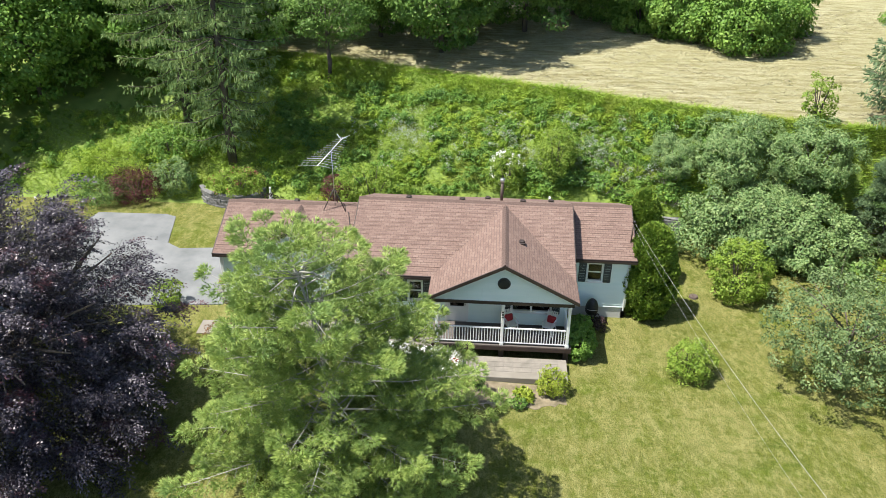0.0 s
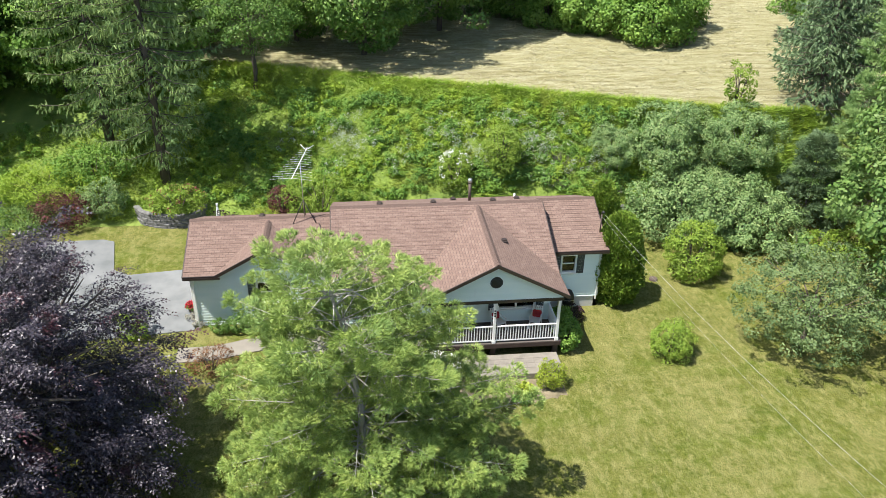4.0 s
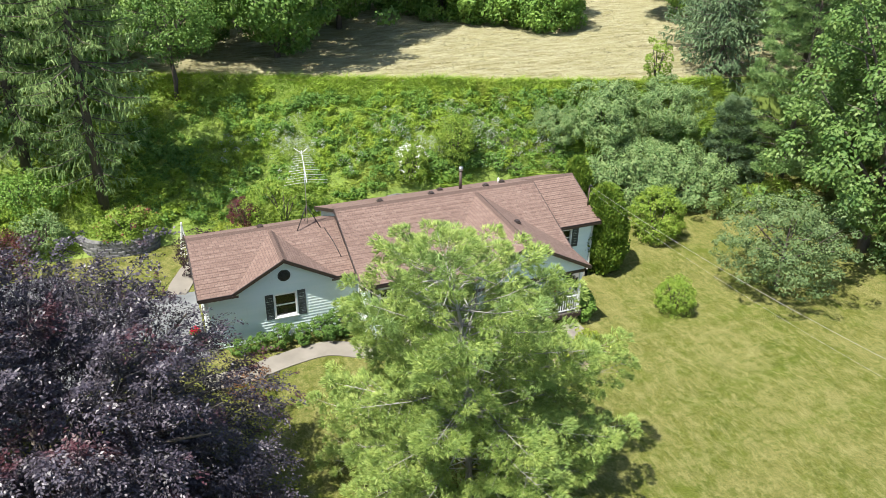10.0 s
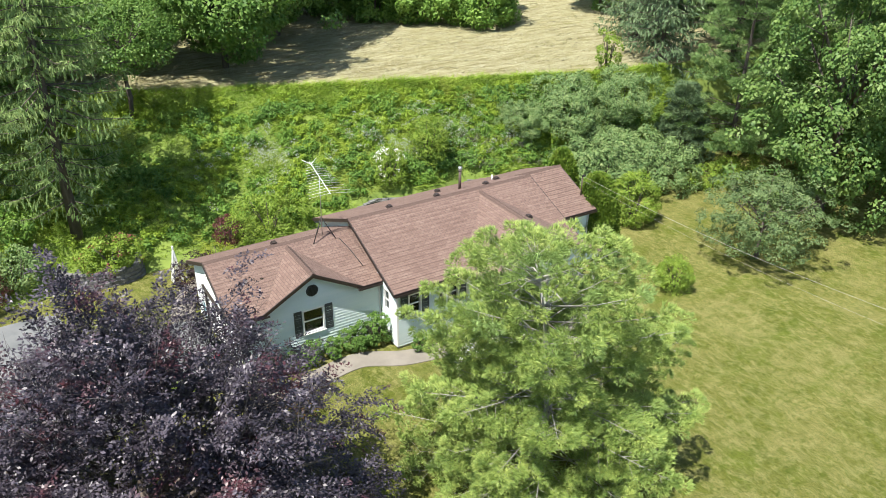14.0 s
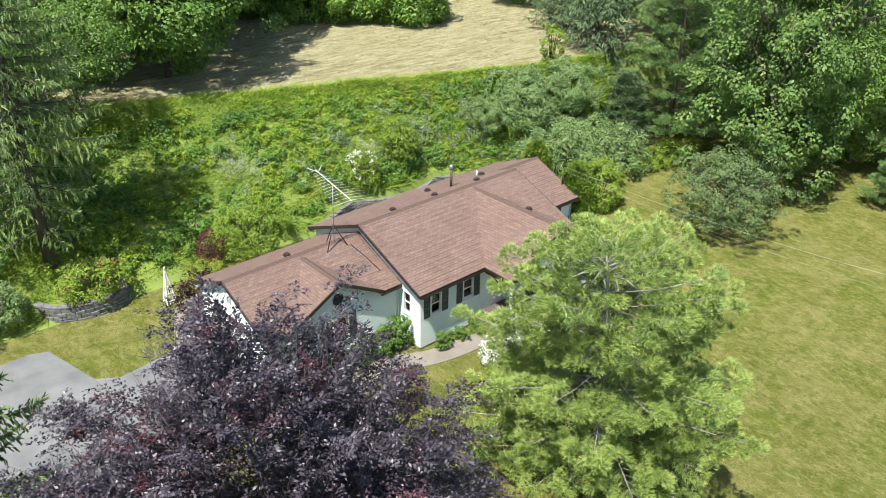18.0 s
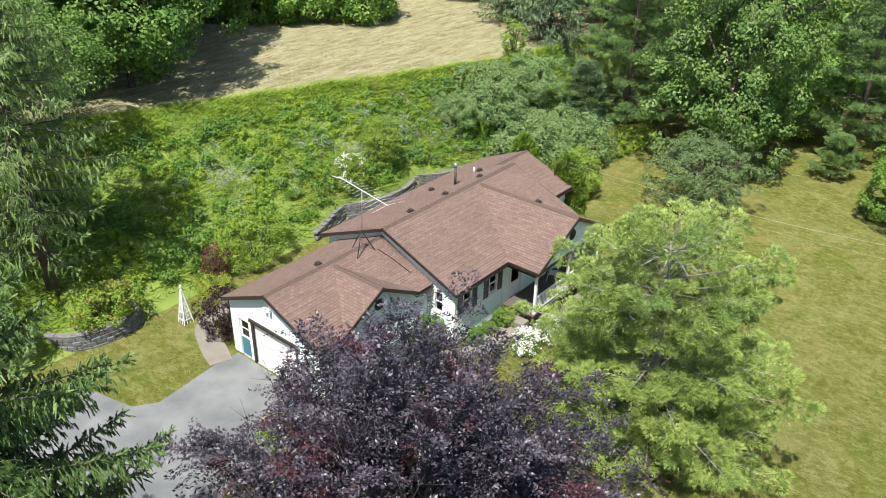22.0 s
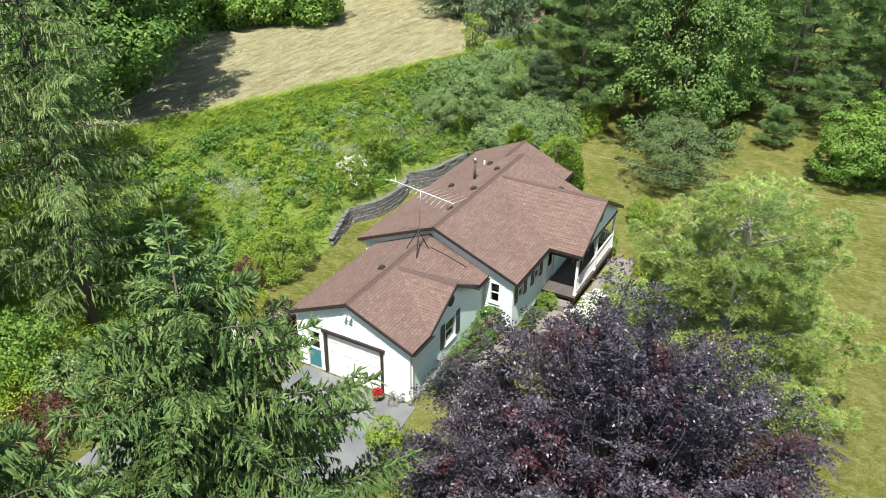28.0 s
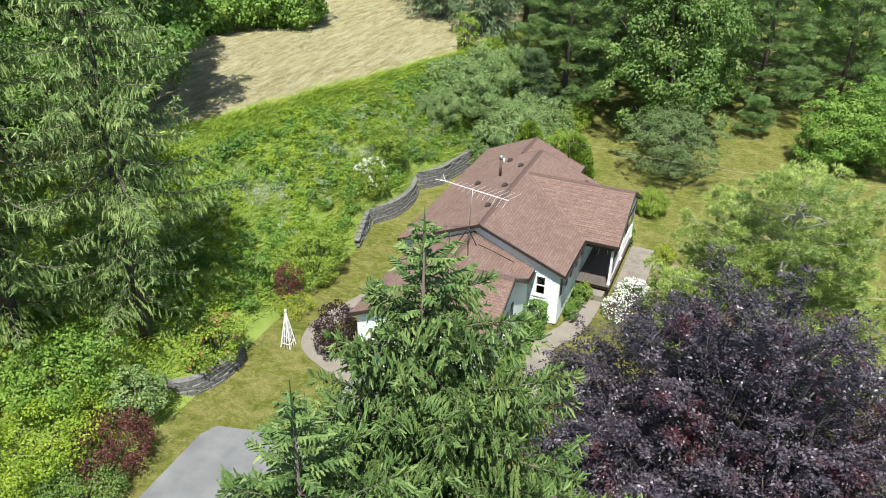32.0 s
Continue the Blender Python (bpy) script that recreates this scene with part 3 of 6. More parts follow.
def wall(start, end, z0, z1, peaks=(), openings=(), siding=True, lap=0.15, thick=0.14, foot=None):
    """A wall from start to end (outer face on its right-hand side as one walks), with openings (s0, s1, z0, z1) cut through.
    peaks: the gable's outline above z1 as (s, z). foot: top of the bare foundation."""
    a, b = Vector((*start, 0)), Vector((*end, 0))
    d = (b - a).normalized()
    out = Vector((d.y, -d.x, 0))
    length = (b - a).length

    def at(s, h, z):
        return a + d * s + out * h + Vector((0, 0, z))

    bm = bmesh.new()
    zs = sorted({z0, z1, *[q for o in openings for q in o[2:] if z0 < q < z1]})
    for lo, hi in zip(zs, zs[1:]):
        mid = (lo + hi) / 2
        for p, q in subtract(0, length, [(o[0], o[1]) for o in openings if o[2] < mid < o[3]]):
            c = [at(p, 0, lo), at(q, 0, lo), at(q, -thick, lo), at(p, -thick, lo)]
            vs = [bm.verts.new(w) for w in c] + [bm.verts.new(w + Vector((0, 0, hi - lo))) for w in c]
            for f in ((3, 2, 1, 0), (4, 5, 6, 7), (0, 1, 5, 4), (1, 2, 6, 5), (2, 3, 7, 6), (3, 0, 4, 7)):
                bm.faces.new([vs[i] for i in f])
    outline = [(0, z0), (length, z0), (length, z1), *peaks, (0, z1)]
    if peaks:
        g = [(length, z1), *peaks, (0, z1)]
        fr = [bm.verts.new(at(s, 0, z)) for s, z in g]
        bk = [bm.verts.new(at(s, -thick, z)) for s, z in g]
        bm.faces.new(fr)
        bm.faces.new(bk[::-1])
        for i in range(len(g)):
            j = (i + 1) % len(g)
            bm.faces.new((fr[i], bk[i], bk[j], fr[j]))
    bmesh.ops.recalc_face_normals(bm, faces=bm.faces)
    w = part("wall", bm, M_FOUND if foot is not None else M_SIDING, house)
    if siding:
        z = z0 if foot is None else foot
        top = max([z1] + [p[1] for p in peaks])
        while z < top - 0.03:
            zt = min(z + lap, top)
            poly = clip_band(outline, z, zt)
            if len(poly) >= 3:
                lo = [p for p in poly if abs(p[1] - z) < 1e-6] or poly
                hi = [p for p in poly if abs(p[1] - zt) < 1e-6] or [max(poly, key=lambda p: p[1])]
                l0, l1 = min(p[0] for p in lo), max(p[0] for p in lo)
                h0, h1 = min(p[0] for p in hi), max(p[0] for p in hi)
                mid = (z + zt) / 2
                for p, q in subtract(l0, l1, [(o[0], o[1]) for o in openings if o[2] < mid < o[3]]):
                    tp, tq = max(p, h0), min(q, h1)
                    if tq < tp:
                        tp = tq = (h0 + h1) / 2
                    vv = [at(p, 0.046, z), at(q, 0.046, z), at(tq, 0.006, zt), at(tp, 0.006, zt), at(p, 0.001, z), at(q, 0.001, z), at(tq, 0.001, zt), at(tp, 0.001, zt)]
                    ff = [(0, 1, 2, 3), (4, 5, 1, 0), (3, 2, 6, 7), (0, 3, 7, 4), (1, 5, 6, 2)]
                    part("siding_board", mesh_data("siding_board", vv, ff), M_SIDING, w)
            z = zt
    return w


def placed(start, end, s, h, z):
    """The pose of a fitting on a wall: x along the wall, y out of it, z up."""
    a, b = Vector((*start, 0)), Vector((*end, 0))
    d = (b - a).normalized()
    out = Vector((d.y, -d.x, 0))
    m = Matrix((d, out, (0, 0, 1))).transposed().to_4x4()
    m.translation = a + d * s + out * h + Vector((0, 0, z))
    return m


def flip(bm, m):
    bmesh.ops.transform(bm, matrix=m, verts=bm.verts)
    bmesh.ops.recalc_face_normals(bm, faces=bm.faces)
    return bm


def window_unit(start, end, s, z, w, h, shutters=True, rails=1, split=1):
    """A sash window in its opening: frame, sashes, panes, sill and louvred shutters."""
    m = placed(start, end, s, 0, z)
    bm = bmesh.new()
    t = 0.07
    for lo, hi in (((0, -0.1, 0), (t, 0.05, h)), ((w - t, -0.1, 0), (w, 0.05, h)), ((t, -0.1, 0), (w - t, 0.05, t)), ((t, -0.1, h - t), (w - t, 0.05, h))):
        box_into(bm, lo, hi, 0.006)
    win = part("window", flip(bm, m), M_WHITE, house, "white-framed sash window")
    part("sill", flip(box((-0.04, 0, -0.05), (w + 0.04, 0.09, 0.0), 0.006), m), M_WHITE, win)
    pw = (w - 2 * t) / split
    for k in range(split):
        x0 = t + k * pw
        if k:
            part("mullion", flip(box((x0 - 0.05, -0.09, t), (x0 + 0.05, 0.045, h - t), 0.004), m), M_WHITE, win)
        ph = (h - 2 * t) / (rails + 1)
        for r in range(rails + 1):
            y = -0.05 + 0.02 * r
            z0, z1 = t + r * ph, t + (r + 1) * ph
            part("pane", flip(box((x0 + 0.03, y - 0.004, z0 + 0.02), (x0 + pw - 0.03, y + 0.004, z1 - 0.02)), m), M_GLASS, win)
            if r:
                part("sash_rail", flip(box((x0, y - 0.03, z0 - 0.03), (x0 + pw, y + 0.03, z0 + 0.03), 0.004), m), M_WHITE, win)
    if shutters:
        sw = 0.36
        for x0 in (-sw - 0.03, w + 0.03):
            bm = bmesh.new()
            box_into(bm, (x0, 0.02, -0.03), (x0 + 0.05, 0.06, h + 0.03), 0.004)
            box_into(bm, (x0 + sw - 0.05, 0.02, -0.03), (x0 + sw, 0.06, h + 0.03), 0.004)
            for zz in (-0.03, h / 2 - 0.03, h - 0.04):
                box_into(bm, (x0 + 0.05, 0.02, zz), (x0 + sw - 0.05, 0.058, zz + 0.07))
            n = int(h / 0.06)
            for i in range(n):
                zz = 0.02 + i * (h - 0.04) / n
                box_into(bm, (x0 + 0.05, 0.022, zz), (x0 + sw - 0.05, 0.046, zz + 0.045))
            part("shutter", flip(bm, m), M_SHUTTER, win, "dark slate louvred shutter")
    return win


def round_vent(start, end, s, z, r=0.28):
    """A round louvred gable vent."""
    m = placed(start, end, s, 0, z)
    bm = bmesh.new()
    for rad, h in ((r, 0.03), (r - 0.04, 0.05)):
        c = bmesh.ops.create_cone(bm, cap_ends=True, segments=28, radius1=rad, radius2=rad, depth=h)
        bmesh.ops.transform(bm, matrix=Matrix.Translation((0, h / 2 + 0.02, 0)) @ Matrix.Rotation(radians(90), 4, "X"), verts=c["verts"])
    v = part("gable_vent", flip(bm, m), M_SHUTTER, house, "round dark louvred gable vent")
    for i in range(-4, 5):
        zz = i * r / 5.2
        half = math.sqrt(max(0.0, (r - 0.05) ** 2 - zz * zz))
        part("louvre", flip(box((-half, 0.068, zz - 0.013), (half, 0.085, zz + 0.013)), m), M_BLACK, v)
    return v


FZ = -0.75                                  # foot of the foundations
# garage
GW0, GW1, GWF, GWB = -6.45, 0.30, -2.55, 3.15
S, E = (GW0, GWF), (GW1, GWF)
wall(S, E, FZ, 2.62, peaks=[(DX1 - 0.12 - GW0, 2.62), (DXC - GW0, 3.86), (DX0 + 0.12 - GW0, 2.62)], openings=[(2.93, 3.95, 0.95, 2.16)], foot=-0.12)
window_unit(S, E, 2.93, 0.95, 1.02, 1.21)
round_vent(S, E, DXC - GW0, 3.05)
S, E = (GW0, GWB), (GW0, GWF)
wall(S, E, FZ, 2.62, peaks=[(GWB - GWF, 2.66), (GWB - GRY, 3.95), (0, 2.66)], openings=[(0.46, 1.22, -0.10, 1.92), (1.52, 4.30, -0.13, 2.02)], foot=-0.10)
# small door with a window, its lower panel teal
m = placed(S, E, 0.46, 0, -0.10)
bm = bmesh.new()
for lo, hi in (((-0.05, -0.1, 0), (0.05, 0.05, 2.07)), ((0.71, -0.1, 0), (0.81, 0.05, 2.07)), ((0.05, -0.1, 1.97), (0.71, 0.05, 2.07))):
    box_into(bm, lo, hi, 0.006)
side_door = part("door", flip(bm, m), M_WHITE, house, "white-framed side door with a teal lower panel")
part("door_leaf", flip(box((0.05, -0.07, 0.0), (0.71, -0.02, 0.95), 0.006), m), M_TEAL, side_door, "teal painted lower panel")
bm = bmesh.new()
for lo, hi in (((0.05, -0.07, 0.95), (0.71, -0.02, 1.06)), ((0.05, -0.07, 1.06), (0.14, -0.02, 1.97)), ((0.62, -0.07, 1.06), (0.71, -0.02, 1.97)), ((0.14, -0.07, 1.88), (0.62, -0.02, 1.97)), ((0.14, -0.065, 1.44), (0.62, -0.025, 1.50))):
    box_into(bm, lo, hi, 0.004)
part("door_stile", flip(bm, m), M_WHITE, side_door)
part("door_glass", flip(box((0.14, -0.05, 1.06), (0.62, -0.042, 1.88)), m), M_GLASS, side_door)
part("handle", flip(box((0.64, -0.02, 0.98), (0.69, 0.04, 1.02), 0.008), m), M_METAL, side_door, "metal handle")
# roll-up garage door under a dark surround
m = placed(S, E, 1.52, 0, -0.13)
bm = bmesh.new()
box_into(bm, (-0.14, -0.02, 0), (0.0, 0.07, 2.15), 0.008)
box_into(bm, (2.78, -0.02, 0), (2.92, 0.07, 2.15), 0.008)
box_into(bm, (-0.22, -0.02, 2.15), (3.0, 0.12, 2.31), 0.01)
gdoor = part("garage_door", flip(bm, m), M_FASCIA, house, "white sectional garage door in a dark brown surround")
for i in range(4):
    sec = part("door_section", flip(box((0.0, -0.10, i * 0.54 + 0.004), (2.78, -0.05, (i + 1) * 0.54 - 0.004), 0.006), m), M_WHITE, gdoor)
for i in range(4):
    for k in range(4):
        part("raised_panel", flip(box((0.09 + k * 0.67, -0.052, i * 0.54 + 0.09), (0.09 + k * 0.67 + 0.58, -0.035, i * 0.54 + 0.45), 0.012), m), M_WHITE, gdoor)
wall((GW1, GWB), (GW0, GWB), FZ, 2.62, foot=-0.12)
# floodlight under the garage ridge
m = placed(S, E, GWB - 0.35, 0, 3.33)
bm = bmesh.new()
box_into(bm, (-0.07, 0.0, -0.07), (0.07, 0.05, 0.07), 0.01)
for sx in (-0.12, 0.12):
    c = bmesh.ops.create_cone(bm, cap_ends=True, segments=14, radius1=0.05, radius2=0.085, depth=0.18)
    bmesh.ops.transform(bm, matrix=Matrix.Translation((sx, 0.14, -0.03)) @ Matrix.Rotation(radians(-65), 4, "X"), verts=c["verts"])
part("floodlight", flip(bm, m), M_WHITE, house, "white twin-head floodlight")

# main block
W0, W1, WF, WB = 0.30, 10.15, -4.10, 4.05
S, E = (W0, WB), (W0, WF)
wall(S, E, FZ, 2.82, peaks=[(WB - WF, 2.82), (WB, 4.50), (0, 2.82)], openings=[(6.98, 7.52, 1.30, 2.42)], foot=-0.12)
window_unit(S, E, 6.98, 1.30, 0.54, 1.12, shutters=False)
S, E = (W0, WF), (3.98, WF)
wall(S, E, FZ, 2.78, openings=[(0.55, 1.22, 1.35, 2.45), (2.52, 3.20, 1.35, 2.45)], foot=-0.12)
window_unit(S, E, 0.55, 1.35, 0.67, 1.10)
window_unit(S, E, 2.52, 1.35, 0.68, 1.10)
S, E = (3.98, WF), (W1, WF)
wall(S, E, FZ, 2.80, openings=[(0.62, 1.62, 0.32, 2.40), (3.62, 5.46, 1.00, 2.25)], foot=0.30)
window_unit(S, E, 3.62, 1.00, 1.84, 1.25, split=2)
m = placed(S, E, 0.62, 0, 0.32)
bm = bmesh.new()
for lo, hi in (((-0.04, -0.1, 0), (0.06, 0.05, 2.08)), ((0.94, -0.1, 0), (1.04, 0.05, 2.08)), ((0.06, -0.1, 1.98), (0.94, 0.05, 2.08))):
    box_into(bm, lo, hi, 0.006)
front_door = part("door", flip(bm, m), M_WHITE, house, "white front door with a large upper glass")
bm = bmesh.new()
for lo, hi in (((0.06, -0.07, 0), (0.94, -0.02, 0.80)), ((0.06, -0.07, 0.80), (0.18, -0.02, 1.98)), ((0.82, -0.07, 0.80), (0.94, -0.02, 1.98)), ((0.18, -0.07, 1.86), (0.82, -0.02, 1.98))):
    box_into(bm, lo, hi, 0.004)
part("door_leaf", flip(bm, m), M_WHITE, front_door)
part("door_glass", flip(box((0.18, -0.05, 0.80), (0.82, -0.042, 1.86)), m), M_GLASS, front_door)
part("handle", flip(box((0.86, -0.02, 0.90), (0.91, 0.05, 0.94), 0.008), m), M_METAL, front_door, "metal handle")
wall((W1, WF), (W1, WB), FZ, 2.82, peaks=[(WB - WF, 2.82), (-WF, 4.50), (0, 2.82)], foot=-0.12)
wall((W1, WB), (W0, WB), FZ, 2.78, foot=-0.12)

# east wing
X0, X1, YF, YB = 10.15, 13.20, -1.75, 4.10
S, E = (X0, YF), (X1, YF)
wall(S, E, FZ, 2.72, openings=[(1.05, 1.82, 1.42, 2.45)], foot=0.02)
window_unit(S, E, 1.05, 1.42, 0.77, 1.03)
wall((X1, YF), (X1, YB), FZ, 2.72, peaks=[(YB - YF, 2.76), (BRY - YF, 4.03), (0, 2.76)], foot=0.02)
wall((X1, YB), (X0, YB), FZ, 2.72, foot=0.02)

# corner boards and downpipes
for x, y, z0, z1 in ((GW0, GWF, -0.12, 2.62), (GW0, GWB, -0.12, 2.62), (W0, WF, -0.12, 2.72), (3.98, WF, -0.12, 2.72), (X1, YF, 0.02, 2.68)):
    part("corner_board", box((x - 0.045, y - 0.045, z0), (x + 0.045, y + 0.045, z1), 0.006), M_WHITE, house)
for x, y, z1 in ((0.20, GWF - 0.06, 2.58), (X1 - 0.06, YF - 0.07, 2.66), (GW0 + 0.10, GWF - 0.07, 2.56)):
    part("downpipe", box((x - 0.035, y - 0.03, -0.15), (x + 0.035, y + 0.03, z1), 0.01), M_WHITE, house, "white square downpipe")

# ceilings that close the attics, and soffits under the eaves
for lo, hi in (((GW0 + 0.15, GWF + 0.15), (GW1 - 0.02, GWB - 0.15)), ((W0 + 0.15, WF + 0.15), (W1 - 0.15, WB - 0.15)), ((X0 + 0.02, YF + 0.15), (X1 - 0.15, YB - 0.15))):
    part("ceiling", box((*lo, 2.52), (*hi, 2.58)), M_WHITE, house)
    part("floor", box((*lo, -0.16), (*hi, -0.06)), M_DARKWOOD, house, "dark wooden floor inside")
for lo, hi in (((GX0 + 0.03, GYF + 0.03, 2.52), (DX0 + 0.2, GWF - 0.04, 2.55)), ((DX1 - 0.2, GYF + 0.03, 2.52), (GX1 - 0.1, GWF - 0.04, 2.55)), ((GX0 + 0.03, GWB + 0.04, 2.52), (GX1, GYB - 0.03, 2.55)),
               ((MX0 + 0.03, MYF + 0.03, 2.67), (PX0, WF - 0.04, 2.70)), ((MX0 + 0.03, WB + 0.04, 2.67), (MX1, MYB - 0.03, 2.70)), ((BX0, BYF + 0.03, 2.60), (BX1 - 0.03, YF - 0.04, 2.63)), ((BX0, YB + 0.04, 2.60), (BX1 - 0.03, BYB - 0.03, 2.63))):
    part("soffit", box(lo, hi), M_WHITE, house)

# ---------------------------------------------------------------- porch
DZ = 0.32
PF = -5.85
gable = wall((4.12, PF), (10.22, PF), 2.62, 2.80, peaks=[(6.10, 2.80), (3.07, 4.38), (0, 2.80)], thick=0.10)
round_vent((4.12, PF), (10.22, PF), 3.07, 3.52)
part("porch_beam", box((4.05, PF - 0.07, 2.46), (10.27, PF + 0.11, 2.62), 0.008), M_FASCIA, house, "dark brown porch beam")
part("porch_beam", box((4.05, PF + 0.12, 2.46), (4.20, WF - 0.16, 2.62), 0.008), M_FASCIA, house)
part("porch_beam", box((10.12, PF + 0.12, 2.46), (10.27, WF - 0.03, 2.62), 0.008), M_FASCIA, house)
part("porch_ceiling", box((4.22, PF + 0.12, 2.60), (10.10, WF - 0.03, 2.66)), M_WHITE, house, "white porch ceiling boards")
deck = part("porch_deck", box((4.10, PF - 0.02, DZ - 0.20), (10.25, WF - 0.03, DZ - 0.045), 0.01), M_DARKWOOD, house, "dark wooden porch deck")
for i in range(13):
    y = PF - 0.07 + i * 0.137
    part("deck_board", box((4.05, y, DZ - 0.04), (10.30, y + 0.128, DZ), 0.006), M_DECK, deck)
part("rim_board", box((4.05, PF - 0.08, DZ - 0.26), (10.30, PF - 0.03, DZ - 0.045), 0.006), M_DARKWOOD, deck)
for x in (4.3, 7.2, 10.1):
    part("deck_pier", box((x - 0.12, PF + 0.02, -0.75), (x + 0.12, PF + 0.26, DZ - 0.20), 0.01), M_DARKWOOD, deck)
for x in (4.30, 7.20, 10.10):
    p = part("porch_post", box((x - 0.065, PF - 0.045, DZ), (x + 0.065, PF + 0.085, 2.46), 0.012), M_WHITE, house, "white square porch post")
    part("post_base", box((x - 0.085, PF - 0.065, DZ), (x + 0.085, PF + 0.105, DZ + 0.14), 0.01), M_WHITE, p)
    part("post_cap", box((x - 0.085, PF - 0.065, 2.36), (x + 0.085, PF + 0.105, 2.455), 0.01), M_WHITE, p)
for k in range(3):
    part("plate_bar", box((7.155, PF - 0.056, 2.02 - k * 0.13), (7.245, PF - 0.047, 2.10 - k * 0.13), 0.002), M_BLACK, house)


def railing(a, b, count):
    """A balustrade between two posts."""
    a, b = Vector((*a, 0)), Vector((*b, 0))
    r = part("railing", beam(a + Vector((0, 0, DZ + 0.88)), b + Vector((0, 0, DZ + 0.88)), 0.085, 0.05, 0.008), M_WHITE, house, "white wooden porch railing")
    part("bottom_rail", beam(a + Vector((0, 0, DZ + 0.12)), b + Vector((0, 0, DZ + 0.12)), 0.05, 0.05, 0.006), M_WHITE, r)
    me = bpy.data.meshes.new("baluster")
    bm = box((-0.018, -0.018, DZ + 0.145), (0.018, 0.018, DZ + 0.855))
    bm.to_mesh(me)
    bm.free()
    me.materials.append(M_WHITE)
    for i in range(count):
        p = a.lerp(b, (i + 0.5) / count)
        o = part("baluster", me, M_WHITE, r)
        o.location = p


railing((4.38, PF + 0.02), (7.12, PF + 0.02), 22)
railing((7.28, PF + 0.02), (10.02, PF + 0.02), 22)
railing((10.10, PF + 0.12), (10.10, WF - 0.06), 13)

slab = tagged(part("patio_slab", box((4.9, -7.52, -0.85), (10.12, -6.02, -0.22), 0.02), M_CONC, None), "pale weathered concrete slab in front of the porch", "slab", kind="structure")
for i in range(3):
    for k in range(12):
        part("paver", box((4.95 + k * 0.40, -7.10 + i * 0.34, -0.218), (4.95 + k * 0.40 + 0.385, -7.10 + i * 0.34 + 0.325, -0.205), 0.006), M_PAVER, slab)
step = tagged(new("porch_step"), "concrete entry step at the porch's open end", "step")
step.location = (3.75, -5.1, -0.5)
part("tread", box((3.45, -5.75, -0.70), (4.04, -4.45, 0.05), 0.02), M_CONC, step)


def porch_chair(x, y, turn):
    """A white folding garden chair with a red cushion."""
    root = thing("garden_chair", (0, 0, 0), "white garden chair with a red cushion on the porch", "chair", "chairs on the porch")
    part("seat", box((-0.25, -0.25, 0.38), (0.25, 0.25, 0.42), 0.01), M_WHITE, root, local=True)
    for sx in (-0.23, 0.23):
        for sy in (-0.22, 0.22):
            part("leg", beam((sx, sy, 0.40), (sx * 1.1, sy * 1.25, 0.0), 0.035, 0.035, 0.005), M_WHITE, root, local=True)
        part("armrest", box((sx - 0.03, -0.27, 0.60), (sx + 0.03, 0.26, 0.63), 0.008), M_WHITE, root, local=True)
        part("arm_post", box((sx - 0.018, -0.24, 0.40), (sx + 0.018, -0.20, 0.60)), M_WHITE, root, local=True)
    bm = bmesh.new()
    for i in range(6):
        sx = -0.22 + i * 0.088
        beam_into(bm, (sx, 0.24, 0.40), (sx, 0.40, 0.98), 0.06, 0.02, 0.004)
    part("backrest", bm, M_WHITE, root, local=True)
    bm = bmesh.new()
    box_into(bm, (-0.21, 0.10, 0.44), (0.21, 0.24, 0.80), 0.05, Matrix.Rotation(radians(-12), 4, "X"))
    part("cushion", bm, M_RED, root, "red cushion", local=True)
    root.matrix_basis = pose(x, y, DZ, 0, 0, turn)
    return root


porch_chair(7.62, -4.75, 25)
porch_chair(9.35, -4.75, -25)

# ---------------------------------------------------------------- fittings on the roof


def main_z(y):
    return MRZ - (MRZ - MEZ) / 4.41 * abs(y)


def tube_part(name, pts, r, material, parent, label="", sides=8):
    return part(name, tubes_mesh(name, [(pts, [r] * len(pts))], sides), material, parent, label)


def roof_vent(x, y, z, parent):
    bm = bmesh.new()
    box_into(bm, (x - 0.15, y - 0.16, z - 0.02), (x + 0.15, y + 0.16, z + 0.05), 0.02)
    box_into(bm, (x - 0.11, y - 0.12, z + 0.05), (x + 0.11, y + 0.12, z + 0.13), 0.03)
    return part("roof_vent", bm, M_FASCIA, parent, "low brown roof vent")


for x, y in ((2.4, 0.42), (5.05, 0.42), (8.05, 0.5), (6.3, 2.4), (9.5, 1.6)):
    roof_vent(x, y, main_z(y) + 0.03, house)
roof_vent(7.95, -3.30, PRZ - 0.519 * 0.76 + 0.03, house)
roof_vent(-3.36, 0.72, GRZ - 0.43 * 0.4 + 0.03, house)
stack = tube_part("flue_pipe", [(7.0, 1.35, 3.95), (7.0, 1.35, 5.12)], 0.075, M_RUST, house, "rusty brown metal flue pipe", 12)
tube_part("flue_cap", [(7.0, 1.35, 5.12), (7.0, 1.35, 5.17), (7.0, 1.35, 5.18), (7.0, 1.35, 5.30)], 0.11, M_METAL, stack, "grey metal cap", 12)
tube_part("vent_pipe", [(9.45, 1.95, 3.75), (9.45, 1.95, 4.12)], 0.05, M_WHITE, house, "short white vent pipe", 10)

# ladder-like snow rail along the garage side of the main rake
rail = part("cable_on_roof", tubes_mesh("cable_on_roof", [([(-0.55, -0.2, 3.86), (-0.35, -1.0, 3.52), (-0.22, -1.9, 3.13)], [0.02] * 3)]), M_BLACK, house, "black cable lying on the garage roof")

